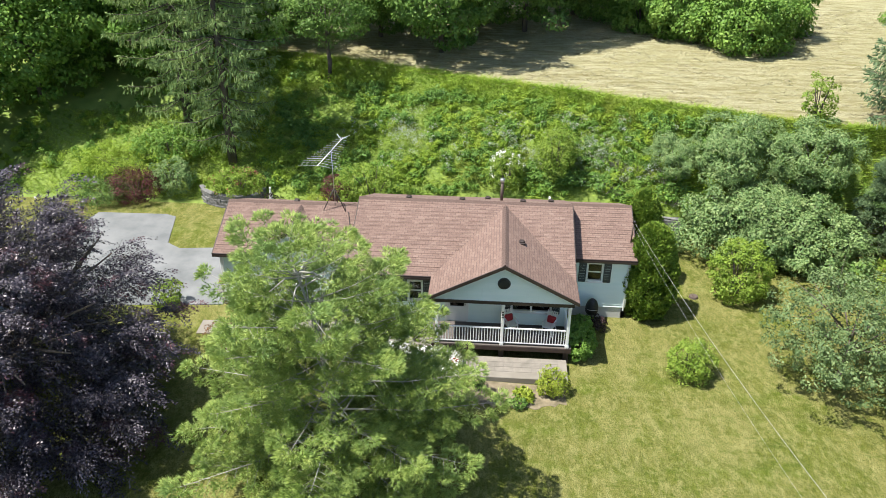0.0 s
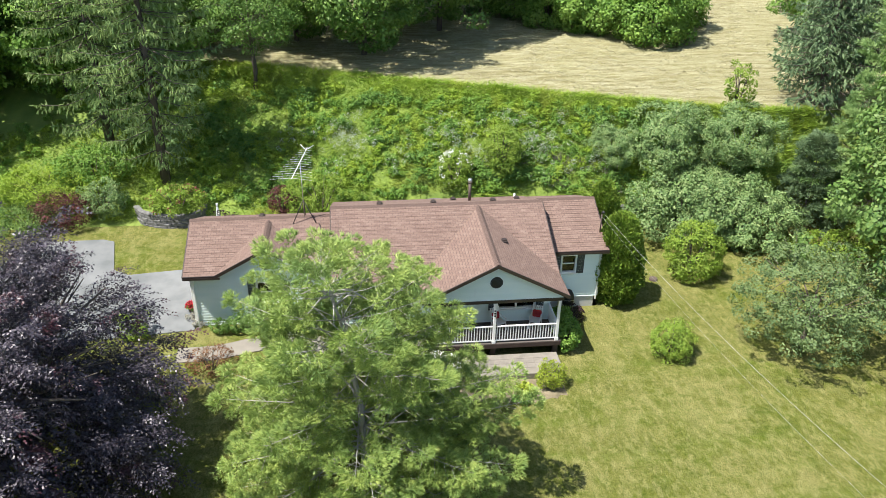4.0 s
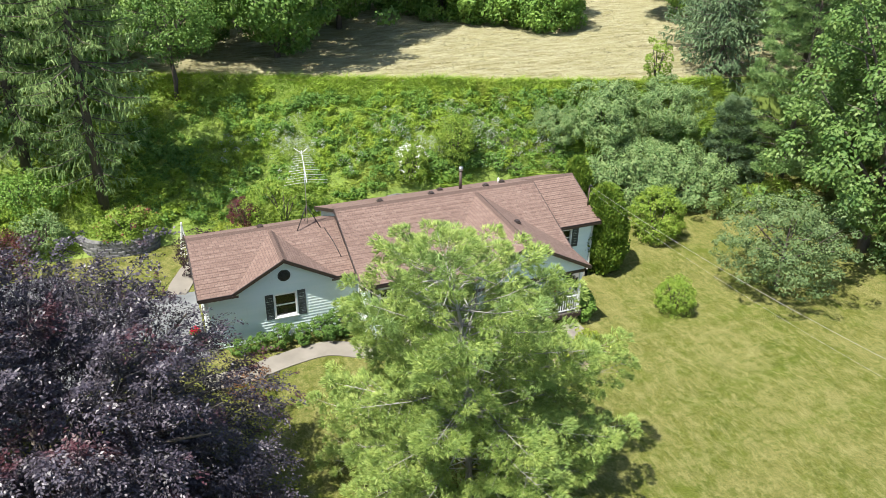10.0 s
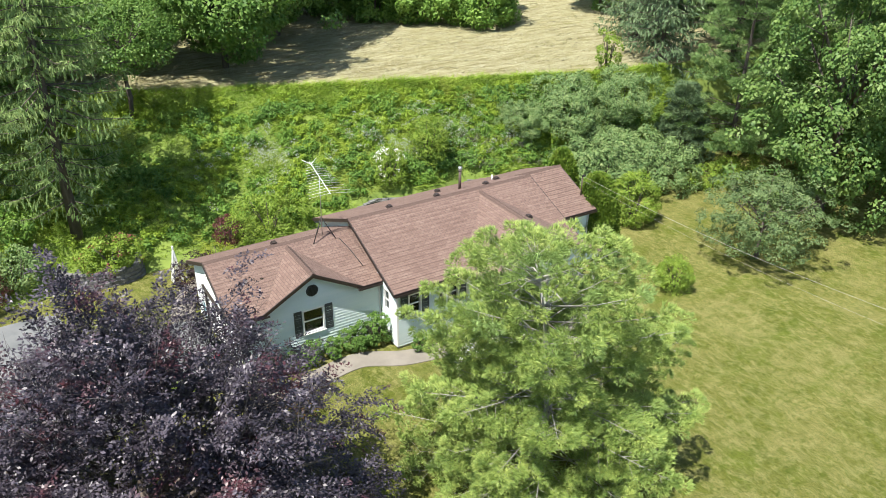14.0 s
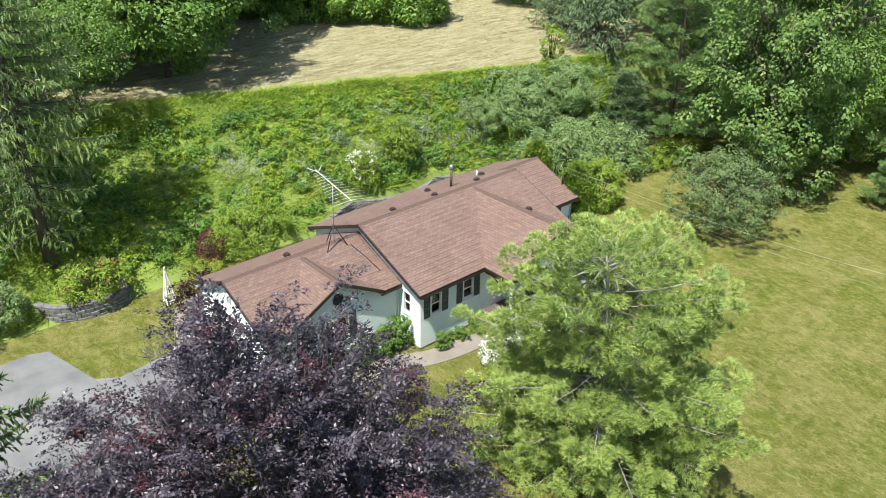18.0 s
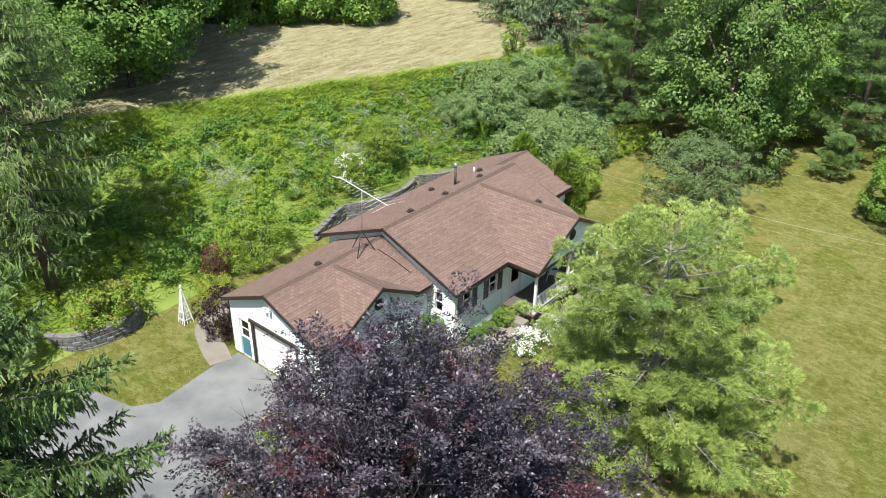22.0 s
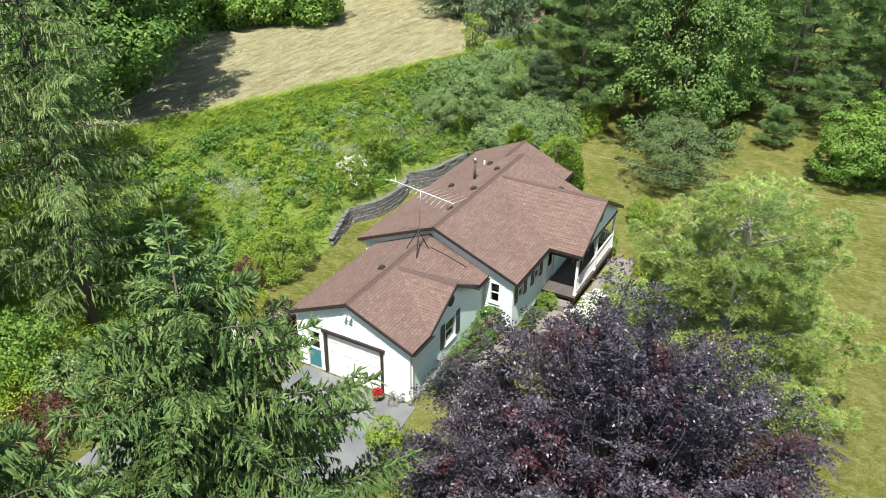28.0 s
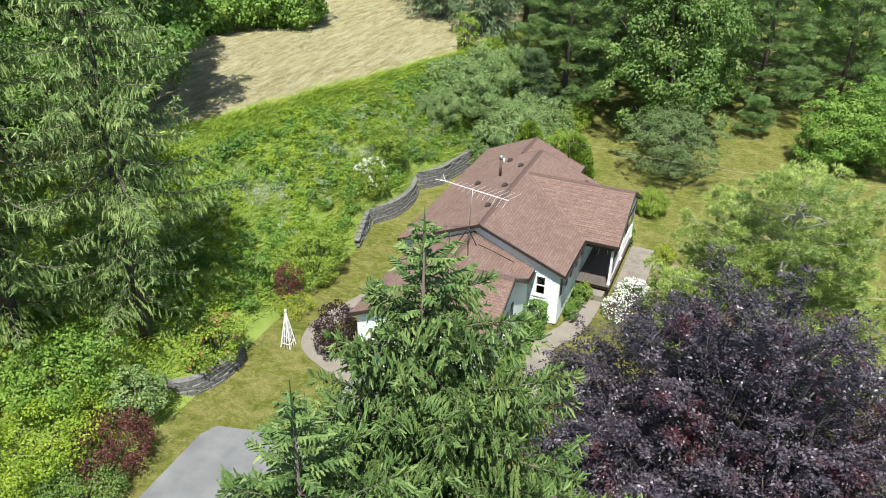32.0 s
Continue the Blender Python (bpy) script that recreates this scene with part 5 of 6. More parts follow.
def spruce_tree(name, loc, height, radius, material, seed, label, whorls=36, arms=6, step=0.11, finger=0.16, gap=0.075, thick=0.022, needle=0.03, per=5, low=0.04, group="", shape=0.9, most=9.0, thin_below=0.0, dip=0.28, hang=1.0, sides=3, skew=0.0, skew_to=0.0, skirt=1.0):
    """A spruce: limbs that dip and turn up at the tip, side twigs along them, and short plump shoots hanging from the twigs."""
    rng = np.random.default_rng(seed)
    root = thing(name, loc, label, "spruce tree", group)
    tubes = [([(0, 0, -0.3), (0, 0, height * 0.5), (0, 0, height * 0.985)], [height * 0.016, height * 0.009, 0.008])]
    S, E, H = [], [], []
    CA, CB = [np.array((0, 0, height * 0.97))], [np.array((0, 0, height + finger))]
    for i in range(whorls):
        f = min(max((i + rng.uniform(-0.3, 0.3)) / (whorls - 1), 0.0), 1.0) ** 0.74 * 0.985
        z = height * (low + (1 - low) * f)
        reach = min(most, radius * (1 - f) ** shape + 0.16) * (skirt + (1 - skirt) * min(1.0, f / 0.3))
        a0 = rng.uniform(0, 6.28)
        sparse = f < thin_below
        for k in range(arms):
            a = a0 + 2 * math.pi * k / arms + rng.uniform(-0.35, 0.35)
            L = reach * rng.uniform(0.66, 1.16) * (1 + skew * math.cos(a - skew_to))
            dv, sd = np.array((math.cos(a), math.sin(a), 0.0)), np.array((-math.sin(a), math.cos(a), 0.0))
            sink = dip * (1 - f) ** 0.7 - 0.5 * f ** 4
            p0 = np.array((0, 0, z))
            p1 = p0 + dv * L * 0.6 - np.array((0, 0, L * sink * 1.3))
            p2 = p0 + dv * L - np.array((0, 0, L * (sink - 0.10)))
            if L < finger * 5:
                CA.append(p0 + (p2 - p0) * 0.1)
                CB.append(p2)
                n = int(L / (step * 0.42))
                for j in range(n):
                    c = p0 + (p2 - p0) * (0.15 + 0.8 * (j + 0.5) / n)
                    d = dv * 0.6 + sd * (-1, 1)[j % 2] * 0.7 + np.array((0, 0, rng.uniform(-0.3, 0.3)))
                    CA.append(c)
                    CB.append(c + d * finger * rng.uniform(0.5, 0.9))
                continue
            tubes.append(([tuple(p0), tuple((p0 + 2 * p1 + p2) / 4), tuple(p2)], [0.008 + L * 0.009, 0.006 + L * 0.005, 0.006]))
            n = max(4, int(L * 0.88 / (step * (2.4 if sparse else 1.0))))
            t = 0.05 + 0.95 * (np.arange(n) + rng.uniform(0.25, 0.75, n)) / n
            q = on_curve(p0, p1, p2, t)
            for j, (tt, c) in enumerate(zip(t, q)):
                for side in (-1, 1):
                    bl = min(0.34 * (1 - tt) * L + finger * 0.9, finger * 4.5) * rng.uniform(0.55, 1.15)
                    ang = radians(rng.uniform(28, 85))
                    d = dv * math.cos(ang) + sd * side * math.sin(ang) - np.array((0, 0, rng.uniform(0.05, 0.35)))
                    S.append(c)
                    E.append(c + d * bl)
                    H.append((f, tt))
                S.append(c)
                E.append(c + (dv * 0.5 + sd * rng.uniform(-0.6, 0.6) + np.array((0, 0, 0.5))) * finger * rng.uniform(0.6, 1.3))
                H.append((f, 1.0))
            S.append(p2 - dv * finger * 1.4)
            E.append(p2 + dv * finger * 0.4 + np.array((0, 0, finger * 0.15)))
            H.append((f, 1.0))
    S, E, H = np.array(S), np.array(E), np.array(H)
    ln = np.linalg.norm(E - S, axis=1)
    cnt = np.maximum(1, (ln / gap).astype(int))
    idx = np.repeat(np.arange(len(S)), cnt)
    u = rng.uniform(0.1, 1.0, len(idx))[:, None]
    c = S[idx] + (E - S)[idx] * u
    tw = unit(E - S)[idx]
    f, tt = H[idx, 0][:, None], H[idx, 1][:, None]
    fall = hang * np.clip(1.25 - tt ** 5 * 1.1 - f ** 3 * 1.2, -0.3, 1.3)
    d = unit(tw * 0.42 - np.array((0, 0, 1.0)) * fall + rng.normal(size=c.shape) * 0.17)
    a = np.concatenate([c, S, np.array(CA)])
    b = np.concatenate([c + d * (finger * rng.uniform(0.55, 1.2, (len(c), 1))), E, np.array(CB)])
    rad = np.concatenate([thick * rng.uniform(0.75, 1.25, len(c)), np.full(len(S), thick * 0.3), np.full(len(CA), thick * 1.15)])
    part("trunk", tubes_mesh("trunk", tubes, 5), M_BARK, root, local=True)
    part("twig_work", cones("twig_work", a, b, rad, rng, sides), material, root, local=True)
    if per:
        n = len(a)
        u = np.tile((np.arange(per) + 0.5) / per, n)[:, None]
        A, B = np.repeat(a, per, axis=0), np.repeat(b, per, axis=0)
        axis = unit(B - A)
        rad_way = unit(np.cross(axis, rng.normal(size=axis.shape)))
        pos = A + (B - A) * u + rad_way * np.repeat(rad, per)[:, None] * 0.6
        tip = pos + (axis * 0.7 + rad_way * 0.9) * needle
        part("crown", blades("crown", pos, tip, np.full(len(pos), needle * 0.45), rng), material, root, local=True)
    return root


def at_ground(x, y, dz=0.0):
    return (x, y, ground_z(x, y) + dz)


# the copper beech before the garage
def copper_beech():
    rng = np.random.default_rng(41)
    x, y = -12.0, -12.5
    root = thing("copper_beech", at_ground(x, y), "large copper beech with dense dark purple foliage", "tree")
    H, R = 11.0, 6.35
    part("trunk", tubes_mesh("trunk", limbs(rng, (0, 0, -0.3), (0, 0, 1.8), (0, 0, 4.2), (R, R, 4.0), 16, 0.36)), M_BARK, root, "smooth grey trunk and limbs", local=True)
    # boughs that arch out to the crown's uneven surface, with gaps between them; each carries flat leafy sprays
    nb, each = 330, 18
    w = sphere_spread(nb, rng, 2.0)
    w[:, 2] = np.where(w[:, 2] < -0.45, rng.uniform(-0.5, 0.5, nb), w[:, 2])
    w = unit(w)
    lump = np.array([1 + 0.28 * noise.noise(Vector(tuple(q * 2.2))) + 0.16 * noise.noise(Vector(tuple(q * 5.5))) for q in w]) * rng.uniform(0.86, 1.04, nb)
    fl = w[:, :2] / np.maximum(np.linalg.norm(w[:, :2], axis=1, keepdims=True), 1e-6)
    side_r = np.where(w[:, 2] < 0, 1.0, np.sqrt(np.maximum(0.0, 1 - np.clip(w[:, 2], 0, 1) ** 2)) ** 1.22)
    tip = np.stack([fl[:, 0] * side_r * lump * R, fl[:, 1] * side_r * lump * R, 3.4 + w[:, 2] * lump * np.where(w[:, 2] > 0, H - 3.4, 6.0)], axis=1)
    tip[:, 2] = np.maximum(tip[:, 2], rng.uniform(0.2, 1.2, nb))
    axis0 = np.stack([w[:, 0], w[:, 1], 0.28 + 1.2 * np.clip(w[:, 2], 0, 1) ** 2], axis=1)
    long_b = rng.uniform(1.8, 3.4, nb)
    start = tip - unit(axis0) * long_b[:, None]
    tb = np.tile((np.arange(each) + 0.5) / each, nb)[:, None]
    st, tp, wv = np.repeat(start, each, axis=0), np.repeat(tip, each, axis=0), np.repeat(unit(axis0), each, axis=0)
    c = st + (tp - st) * tb
    c[:, 2] += (0.45 * np.sin(tb[:, 0] * math.pi * 0.75) - 0.30 * tb[:, 0] ** 2)
    sb = unit(np.cross(wv, np.array((0, 0, 1.0))))
    out_side = rng.uniform(-1, 1, (len(c), 1))
    c = c + sb * out_side * (0.75 * (1.15 - tb)) + rng.normal(size=c.shape) * np.array((0.06, 0.06, 0.08))
    d = unit(np.repeat(w, each, axis=0) + sb * out_side * 0.75)
    fill = sphere_spread(1500, rng, 1.5)
    fill = fill[fill[:, 2] > -0.5]
    core = np.stack([fill[:, 0] * R * 0.62, fill[:, 1] * R * 0.62, 3.4 + fill[:, 2] * np.where(fill[:, 2] > 0, (H - 3.4) * 0.68, 4.4)], axis=1) * rng.uniform(0.85, 1.05, (len(fill), 1))
    c, d = np.concatenate([c, core]), np.concatenate([d, fill])
    ok = c[:, 2] > 0.3
    c, d = c[ok], d[ok]
    n = len(c)
    flat_out = unit(np.stack([d[:, 0], d[:, 1], 0.05 + 1.1 * np.clip(d[:, 2], 0, 1) ** 2], axis=1) + rng.normal(size=(n, 3)) * 0.28)
    spray = rng.uniform(0.55, 1.35, n)
    per = 41
    t = np.tile((np.arange(per) + 0.5) / per, n)
    C, F, SP = np.repeat(c, per, axis=0), np.repeat(flat_out, per, axis=0), np.repeat(spray, per)
    up = unit(np.array((0, 0, 1.0)) + rng.normal(size=(n, 3)) * 0.25)
    sd = np.repeat(unit(np.cross(flat_out, up)), per, axis=0)
    pos = C + F * ((t - 0.25) * SP)[:, None]
    pos[:, 2] -= (t ** 2) * SP * 0.45
    rank = np.where(np.tile(np.arange(per) % 2, n) == 0, 1.0, -1.0)
    pos += sd * (rank * rng.uniform(0.0, 0.24, len(pos)) * (1.1 - t) * SP ** 0.5)[:, None] + rng.normal(size=pos.shape) * 0.03
    nrm = unit(np.repeat(up, per, axis=0) + F * 0.25 + rng.normal(size=pos.shape) * 0.38)
    along = unit(F * 0.7 + sd * rank[:, None] * 0.6 - np.array((0, 0, 0.35)) + rng.normal(size=pos.shape) * 0.25)
    ln = rng.uniform(0.078, 0.135, len(pos))
    part("crown", leaves("crown", pos, along, nrm, ln, ln * 0.52), L_BEECH, root, "dark purple leaves", local=True)
    tw = []
    for i in range(0, n, 9):
        p = Vector(c[i])
        f = Vector(flat_out[i])
        tw.append(([p - f * 0.8 - Vector((0, 0, 0.1)), p, p + f * spray[i] * 0.8 - Vector((0, 0, 0.15))], [0.014, 0.009, 0.004]))
    for i in range(60):
        q = 2 * math.pi * rng.uniform()
        out = R * rng.uniform(0.15, 0.8)
        top = H - 0.6 - 3.4 * (out / R) ** 2 + rng.uniform(-0.6, 0.5)
        u = Vector((math.cos(q), math.sin(q), 0))
        v = Vector((rng.normal(), rng.normal(), 0)) * 0.22
        tip_p = u * out + Vector((0, 0, top))
        mid_p = u * out * 0.88 + v + Vector((0, 0, top - 1.3))
        tw.append(([u * out * 0.7 + Vector((0, 0, top - 2.6)), mid_p, tip_p], [0.020, 0.013, 0.004]))
        for k in range(3):
            e = mid_p.lerp(tip_p, rng.uniform(0.0, 0.6))
            tw.append(([e, e + u * rng.uniform(-0.1, 0.5) + Vector((rng.normal() * 0.25, rng.normal() * 0.25, rng.uniform(0.25, 0.6)))], [0.008, 0.003]))
    part("branch_work", tubes_mesh("branch_work", tw, 3), M_TWIG, root, "thin grey branches", local=True)


copper_beech()
pine_tree("white_pine", at_ground(1.3, -13.4), 9.5, 6.2, L_PINE, 7, "broad white pine with soft light green needles", bare_top=True, lean=(-1.2, -0.1), bark=M_PALEBARK, lift=0.7, shape=0.54, plume=0.29, step=0.40, tufts=36, needle=0.17, needles=6, width=0.022, inner=26, slim=0.16)
near_spruce = spruce_tree("norway_spruce", at_ground(-20.24, -6.02), 15.9, 9.2, L_SPRUCE, 11, "tall norway spruce beside the driveway", whorls=40, arms=5, step=0.12, finger=0.21, gap=0.065, thick=0.028, per=2, needle=0.05, sides=3, most=4.05, thin_below=0.34, dip=0.18, hang=1.4, shape=1.06, skew=0.15, skew_to=-1.5, group="spruces by the drive")
copy_thing(near_spruce, pose(-24.75, -6.1, ground_z(-24.75, -6.1), 0, 0, 25) @ Matrix.Diagonal((0.85, 0.85, 0.97, 1)))
back_spruce = spruce_tree("norway_spruce", at_ground(-10.4, 11.6), 20.0, 4.6, L_DKSPRUCE, 12, "tall norway spruce on the bank, grey-green with airy drooping limbs", whorls=29, arms=5, step=0.24, finger=0.26, gap=0.11, thick=0.032, needle=0.08, per=1, low=0.11, group="spruces on the bank", shape=0.5, dip=0.22, hang=1.1, skirt=0.6)
copy_thing(back_spruce, pose(-14.2, 14.5, ground_z(-14.2, 14.5), 0, 0, 130))

# trees at the right-hand side of the lawn
broadleaf("lime_tree", at_ground(29.7, -4.7), 18.0, 6.2, L_LINDEN, 21, 460, 150, 0.235, "tall lime tree with pale seed bracts", crown_low=0.04, trunk_r=0.3, clump_r=0.8, lumps=0.3, flat=0.85, top=0.75, gaps=-0.2, shell=(0.6, 1.0))
broadleaf("crab_apple", at_ground(21.9, -6.3), 5.4, 3.3, L_OLIVE, 22, 320, 80, 0.115, "low spreading grey-green crab apple", crown_low=0.10, trunk_r=0.12, clump_r=0.42, lumps=0.25, gaps=-0.22, shell=(0.6, 1.0), split=True)
right_pine = pine_tree("white_pine", at_ground(31.5, 4.0), 15.0, 4.8, L_RPINE, 31, "tall white pine at the lawn's edge", whorls=11, arms=6, step=0.62, plume=0.50, tufts=34, needle=0.22, needles=6, width=0.040, low=0.14, group="pines beyond the lawn", shape=0.5, flat=0.30, inner=40, slim=0.12)
blue_pine = spruce_tree("blue_spruce", at_ground(30.6, 10.8), 11.0, 3.8, L_BLUE, 32, "dark blue-green spruce at the field's corner", whorls=26, arms=6, step=0.30, finger=0.26, gap=0.14, thick=0.05, needle=0.10, per=1, hang=0.5)
pine_tree("young_pine", at_ground(28.4, 5.9), 5.6, 2.1, L_BLUE, 33, "young pine with soft blue-green needles", whorls=11, arms=6, step=0.5, plume=0.32, tufts=20, needle=0.20, needles=7, width=0.035, low=0.05, shape=0.7)
for i, (x, y, s) in enumerate(((37.0, 9.5, 1.05), (38.5, 1.0, 1.1), (39.0, -11.0, 1.0), (44.5, -3.0, 1.15), (43.5, 5.5, 1.1), (43.0, -17.5, 1.1), (50.0, -11.0, 1.2), (52.0, 2.0, 1.2), (36.0, -22.5, 0.9), (50.0, 12.0, 1.1), (44.0, 14.5, 1.0))):
    copy_thing(right_pine, pose(x, y, ground_z(x, y), 0, 0, 47 * i) @ Matrix.Scale(s, 4))
for i, (x, y, s) in enumerate(((33.8, 16.4, 1.0), (38.5, 19.5, 1.05), (43.5, 18.0, 1.1))):
    copy_thing(blue_pine, pose(x, y, ground_z(x, y), 0, 0, 80 * i + 30) @ Matrix.Scale(s, 4))
pine_tree("pine_sapling", at_ground(33.8, -11.2), 2.8, 1.4, L_RPINE, 34, "pine sapling with soft light green needles at the lawn's edge", whorls=5, arms=5, step=0.4, plume=0.34, tufts=30, needle=0.18, needles=6, width=0.03, low=0.3, shape=0.7, flat=0.35)
broadleaf("maple_tree", at_ground(29.7, -17.0), 5.4, 2.9, L_WOOD, 23, 170, 120, 0.17, "small bright green maple beside the lawn", crown_low=0.05, trunk_r=0.12)

# woods on the slope to the west and along the field
wood_a = broadleaf("woodland_tree", at_ground(-24.5, 20.5), 11.5, 5.0, L_WOOD, 51, 210, 110, 0.27, "leafy broadleaf tree in the wood on the slope", crown_low=0.04, group="woodland trees", clump_r=0.95)
wood_b = broadleaf("woodland_tree", at_ground(-25.5, 16.8), 12.0, 5.2, L_WOOD, 52, 220, 110, 0.275, "tall broadleaf tree with rounded crown in the wood", crown_low=0.04, group="woodland trees", clump_r=0.95)
for i, (x, y, s, which) in enumerate(((-18.0, 20.0, 1.0, 1), (-30.0, 9.5, 0.75, 0), (-31.0, 14.5, 1.1, 1), (-28.0, 26.5, 1.2, 0), (-19.5, 27.5, 1.15, 0), (-13.5, 23.5, 1.0, 0),
                                      (-10.0, 29.5, 1.05, 1), (-34.0, 33.0, 1.4, 1), (-22.0, 36.0, 1.3, 1), (-12.0, 38.0, 1.3, 0),
                                      (38.6, 26.5, 0.75, 0), (43.5, 34.0, 0.9, 1), (46.0, 24.0, 1.0, 0), (52.0, 20.0, 1.1, 1), (40.0, -6.0, 0.75, 1), (30.5, -19.5, 0.62, 0), (57.0, -5.0, 1.3, 1), (58.0, 10.0, 1.3, 0), (55.0, -20.0, 1.3, 1))):
    copy_thing((wood_a, wood_b)[which], pose(x, y, ground_z(x, y), 0, 0, 67 * i) @ Matrix.Scale(s, 4))
broadleaf("black_locust", at_ground(-5.4, 19.2), 7.6, 3.2, L_MAPLE, 24, 170, 100, 0.15, "slender locust tree with a forked bare trunk", crown_low=0.38, trunk_r=0.16, clump_r=0.7)
edge_tree = broadleaf("maple_tree", at_ground(2.2, 24.3), 14.0, 5.9, L_MAPLE, 25, 320, 150, 0.265, "dense green maple at the field's edge", crown_low=0.05, group="trees along the field", clump_r=0.95)
for i, (x, y, s) in enumerate(((-3.0, 28.5, 0.9), (8.6, 31.0, 1.08), (13.0, 37.5, 1.0), (4.0, 37.5, 1.1), (18.0, 42.0, 0.9))):
    copy_thing(edge_tree, pose(x, y, ground_z(x, y), 0, 0, 95 * i + 20) @ Matrix.Scale(s, 4))
hedge = shrub("hedgerow_bush", at_ground(25.0, 26.4), (3.6, 2.9, 5.0), L_WOOD, 26, 150, 120, 0.24, "dense dark green hedgerow bush in the hay field", group="hedgerow in the field")
for i, (x, y, s) in enumerate(((21.4, 30.2, 0.95), (18.4, 33.0, 0.9), (23.5, 33.0, 1.1), (28.0, 31.5, 1.1), (15.8, 36.0, 0.95), (20.5, 37.0, 1.1))):
    copy_thing(hedge, pose(x, y, ground_z(x, y), 0, 0, 70 * i + 40) @ Matrix.Scale(s, 4))

# shrubs round the house
lilac = shrub("lilac_thicket", at_ground(20.6, 5.6), (3.4, 2.6, 3.9), L_LILAC, 61, 170, 150, 0.145, "huge grey-green lilac thicket beside the lawn", lumps=0.3, group="lilac thickets", clump_r=0.55)
copy_thing(lilac, pose(23.6, 4.6, ground_z(23.6, 4.6), 0, 0, 130) @ Matrix.Diagonal((0.95, 1.0, 0.92, 1)))
copy_thing(lilac, pose(20.6, 9.3, ground_z(20.6, 9.3), 0, 0, 60) @ Matrix.Diagonal((0.85, 0.8, 0.85, 1)))
copy_thing(lilac, pose(25.0, 8.6, ground_z(25.0, 8.6), 0, 0, 240) @ Matrix.Diagonal((0.75, 0.8, 0.8, 1)))
copy_thing(lilac, pose(17.2, 9.6, ground_z(17.2, 9.6), 0, 0, 300) @ Matrix.Diagonal((0.5, 0.5, 0.55, 1)))
copy_thing(lilac, pose(22.8, 7.3, ground_z(22.8, 7.3), 0, 0, 200) @ Matrix.Diagonal((0.8, 0.75, 0.75, 1)))
shrub("weed_hedge", at_ground(29.0, 2.6), (3.6, 1.3, 1.3), L_BRIGHT, 97, 150, 55, 0.14, "bright green weedy hedge under the pines", lumps=0.25)
shrub("field_sapling", at_ground(25.2, 10.6), (0.9, 0.9, 3.0), L_BRIGHT, 62, 50, 40, 0.14, "bright green sapling above the thicket", "sapling")
shrub("weeping_pea_shrub", at_ground(19.3, 0.8), (1.45, 1.4, 3.2), L_BRIGHT, 63, 110, 90, 0.12, "weeping bright green shrub on the lawn")
shrub("round_bush", at_ground(15.55, -6.2), (1.0, 1.0, 1.8), L_BRIGHT, 64, 90, 90, 0.085, "round bright green bush alone on the lawn")
column_shrub("arborvitae", at_ground(14.3, -1.15), 4.8, 1.25, L_CEDAR, 65, "tall green arborvitae at the end of the house", "arborvitae by the house")
column_shrub("arborvitae", at_ground(14.3, 1.9), 5.2, 1.0, L_CEDAR, 66, "narrow green arborvitae behind the end of the house", "arborvitae by the house", 6000)
shrub("yellow_shrub", at_ground(-0.85, 8.9), (2.4, 1.5, 2.6), L_BRIGHT, 66, 110, 80, 0.105, "broad yellow-green shrub on the bank behind the garage")
shrub("red_leaf_bush", at_ground(-3.2, 9.0), (0.8, 0.75, 1.8), L_RED, 67, 90, 45, 0.07, "small dark red bush on the bank")
shrub("gold_shrub", at_ground(-4.2, 8.0), (1.0, 0.8, 0.95), L_YELLOW, 68, 70, 40, 0.07, "low golden shrub beside the path")
shrub("juniper", at_ground(10.3, 10.1), (1.2, 1.15, 3.2), L_BRIGHT, 69, 150, 70, 0.095, "rounded conical green juniper on the bank", lumps=0.06)
shrub("barberry", at_ground(-15.8, 8.7), (1.6, 1.4, 2.0), L_RED, 70, 190, 50, 0.08, "big dark red barberry beside the driveway")
shrub("dense_shrub", at_ground(-17.7, 8.4), (1.9, 1.4, 1.5), L_LINDEN, 71, 170, 48, 0.09, "rounded green shrub beside the barberry")
shrub("goldenrod_patch", at_ground(-17.3, 10.6), (3.4, 1.8, 1.7), L_WEED2, 96, 260, 60, 0.10, "broad bank of yellow-green goldenrod behind the barberry", lumps=0.25)
shrub("leafy_thicket", at_ground(-14.6, 12.0), (2.4, 1.7, 2.2), L_WEED, 98, 170, 60, 0.13, "dense mid-green thicket under the spruces", lumps=0.25)
shrub("pale_shrub", at_ground(-13.6, 9.4), (1.2, 1.1, 2.1), L_LILAC, 72, 120, 50, 0.11, "pale grey-green shrub on the bank")
shrub("smoke_bush", at_ground(-6.0, 4.5), (1.1, 1.1, 2.6), L_PURPLE, 73, 110, 48, 0.10, "dark purple bush at the garage corner")
rhodo = shrub("rhododendron", (-9.3, 8.9, 0.40), (1.7, 1.1, 1.7), L_BRIGHT, 74, 120, 42, 0.12, "rhododendron with red blooms in the stone planter")


def blooms(parent, name, centre, radii, count, per, size, material, seed, label):
    rng = np.random.default_rng(seed)
    d = unit(rng.normal(size=(count, 3)) + np.array((0, 0, 0.6)))
    c = np.array(centre) + d * np.array(radii) * rng.uniform(0.92, 1.06, (count, 1))
    pos, dd = clumped(rng, c, np.full(count, size * 1.1), per, 0.7)
    ob = part(name, leaves(name, pos, unit(dd + rng.normal(size=dd.shape) * 0.3), unit(dd + np.array((0, 0, 1.0))), np.full(len(pos), size), np.full(len(pos), size * 0.8)), material, parent, label, local=True)
    return tagged(ob, label, kind="stuff")


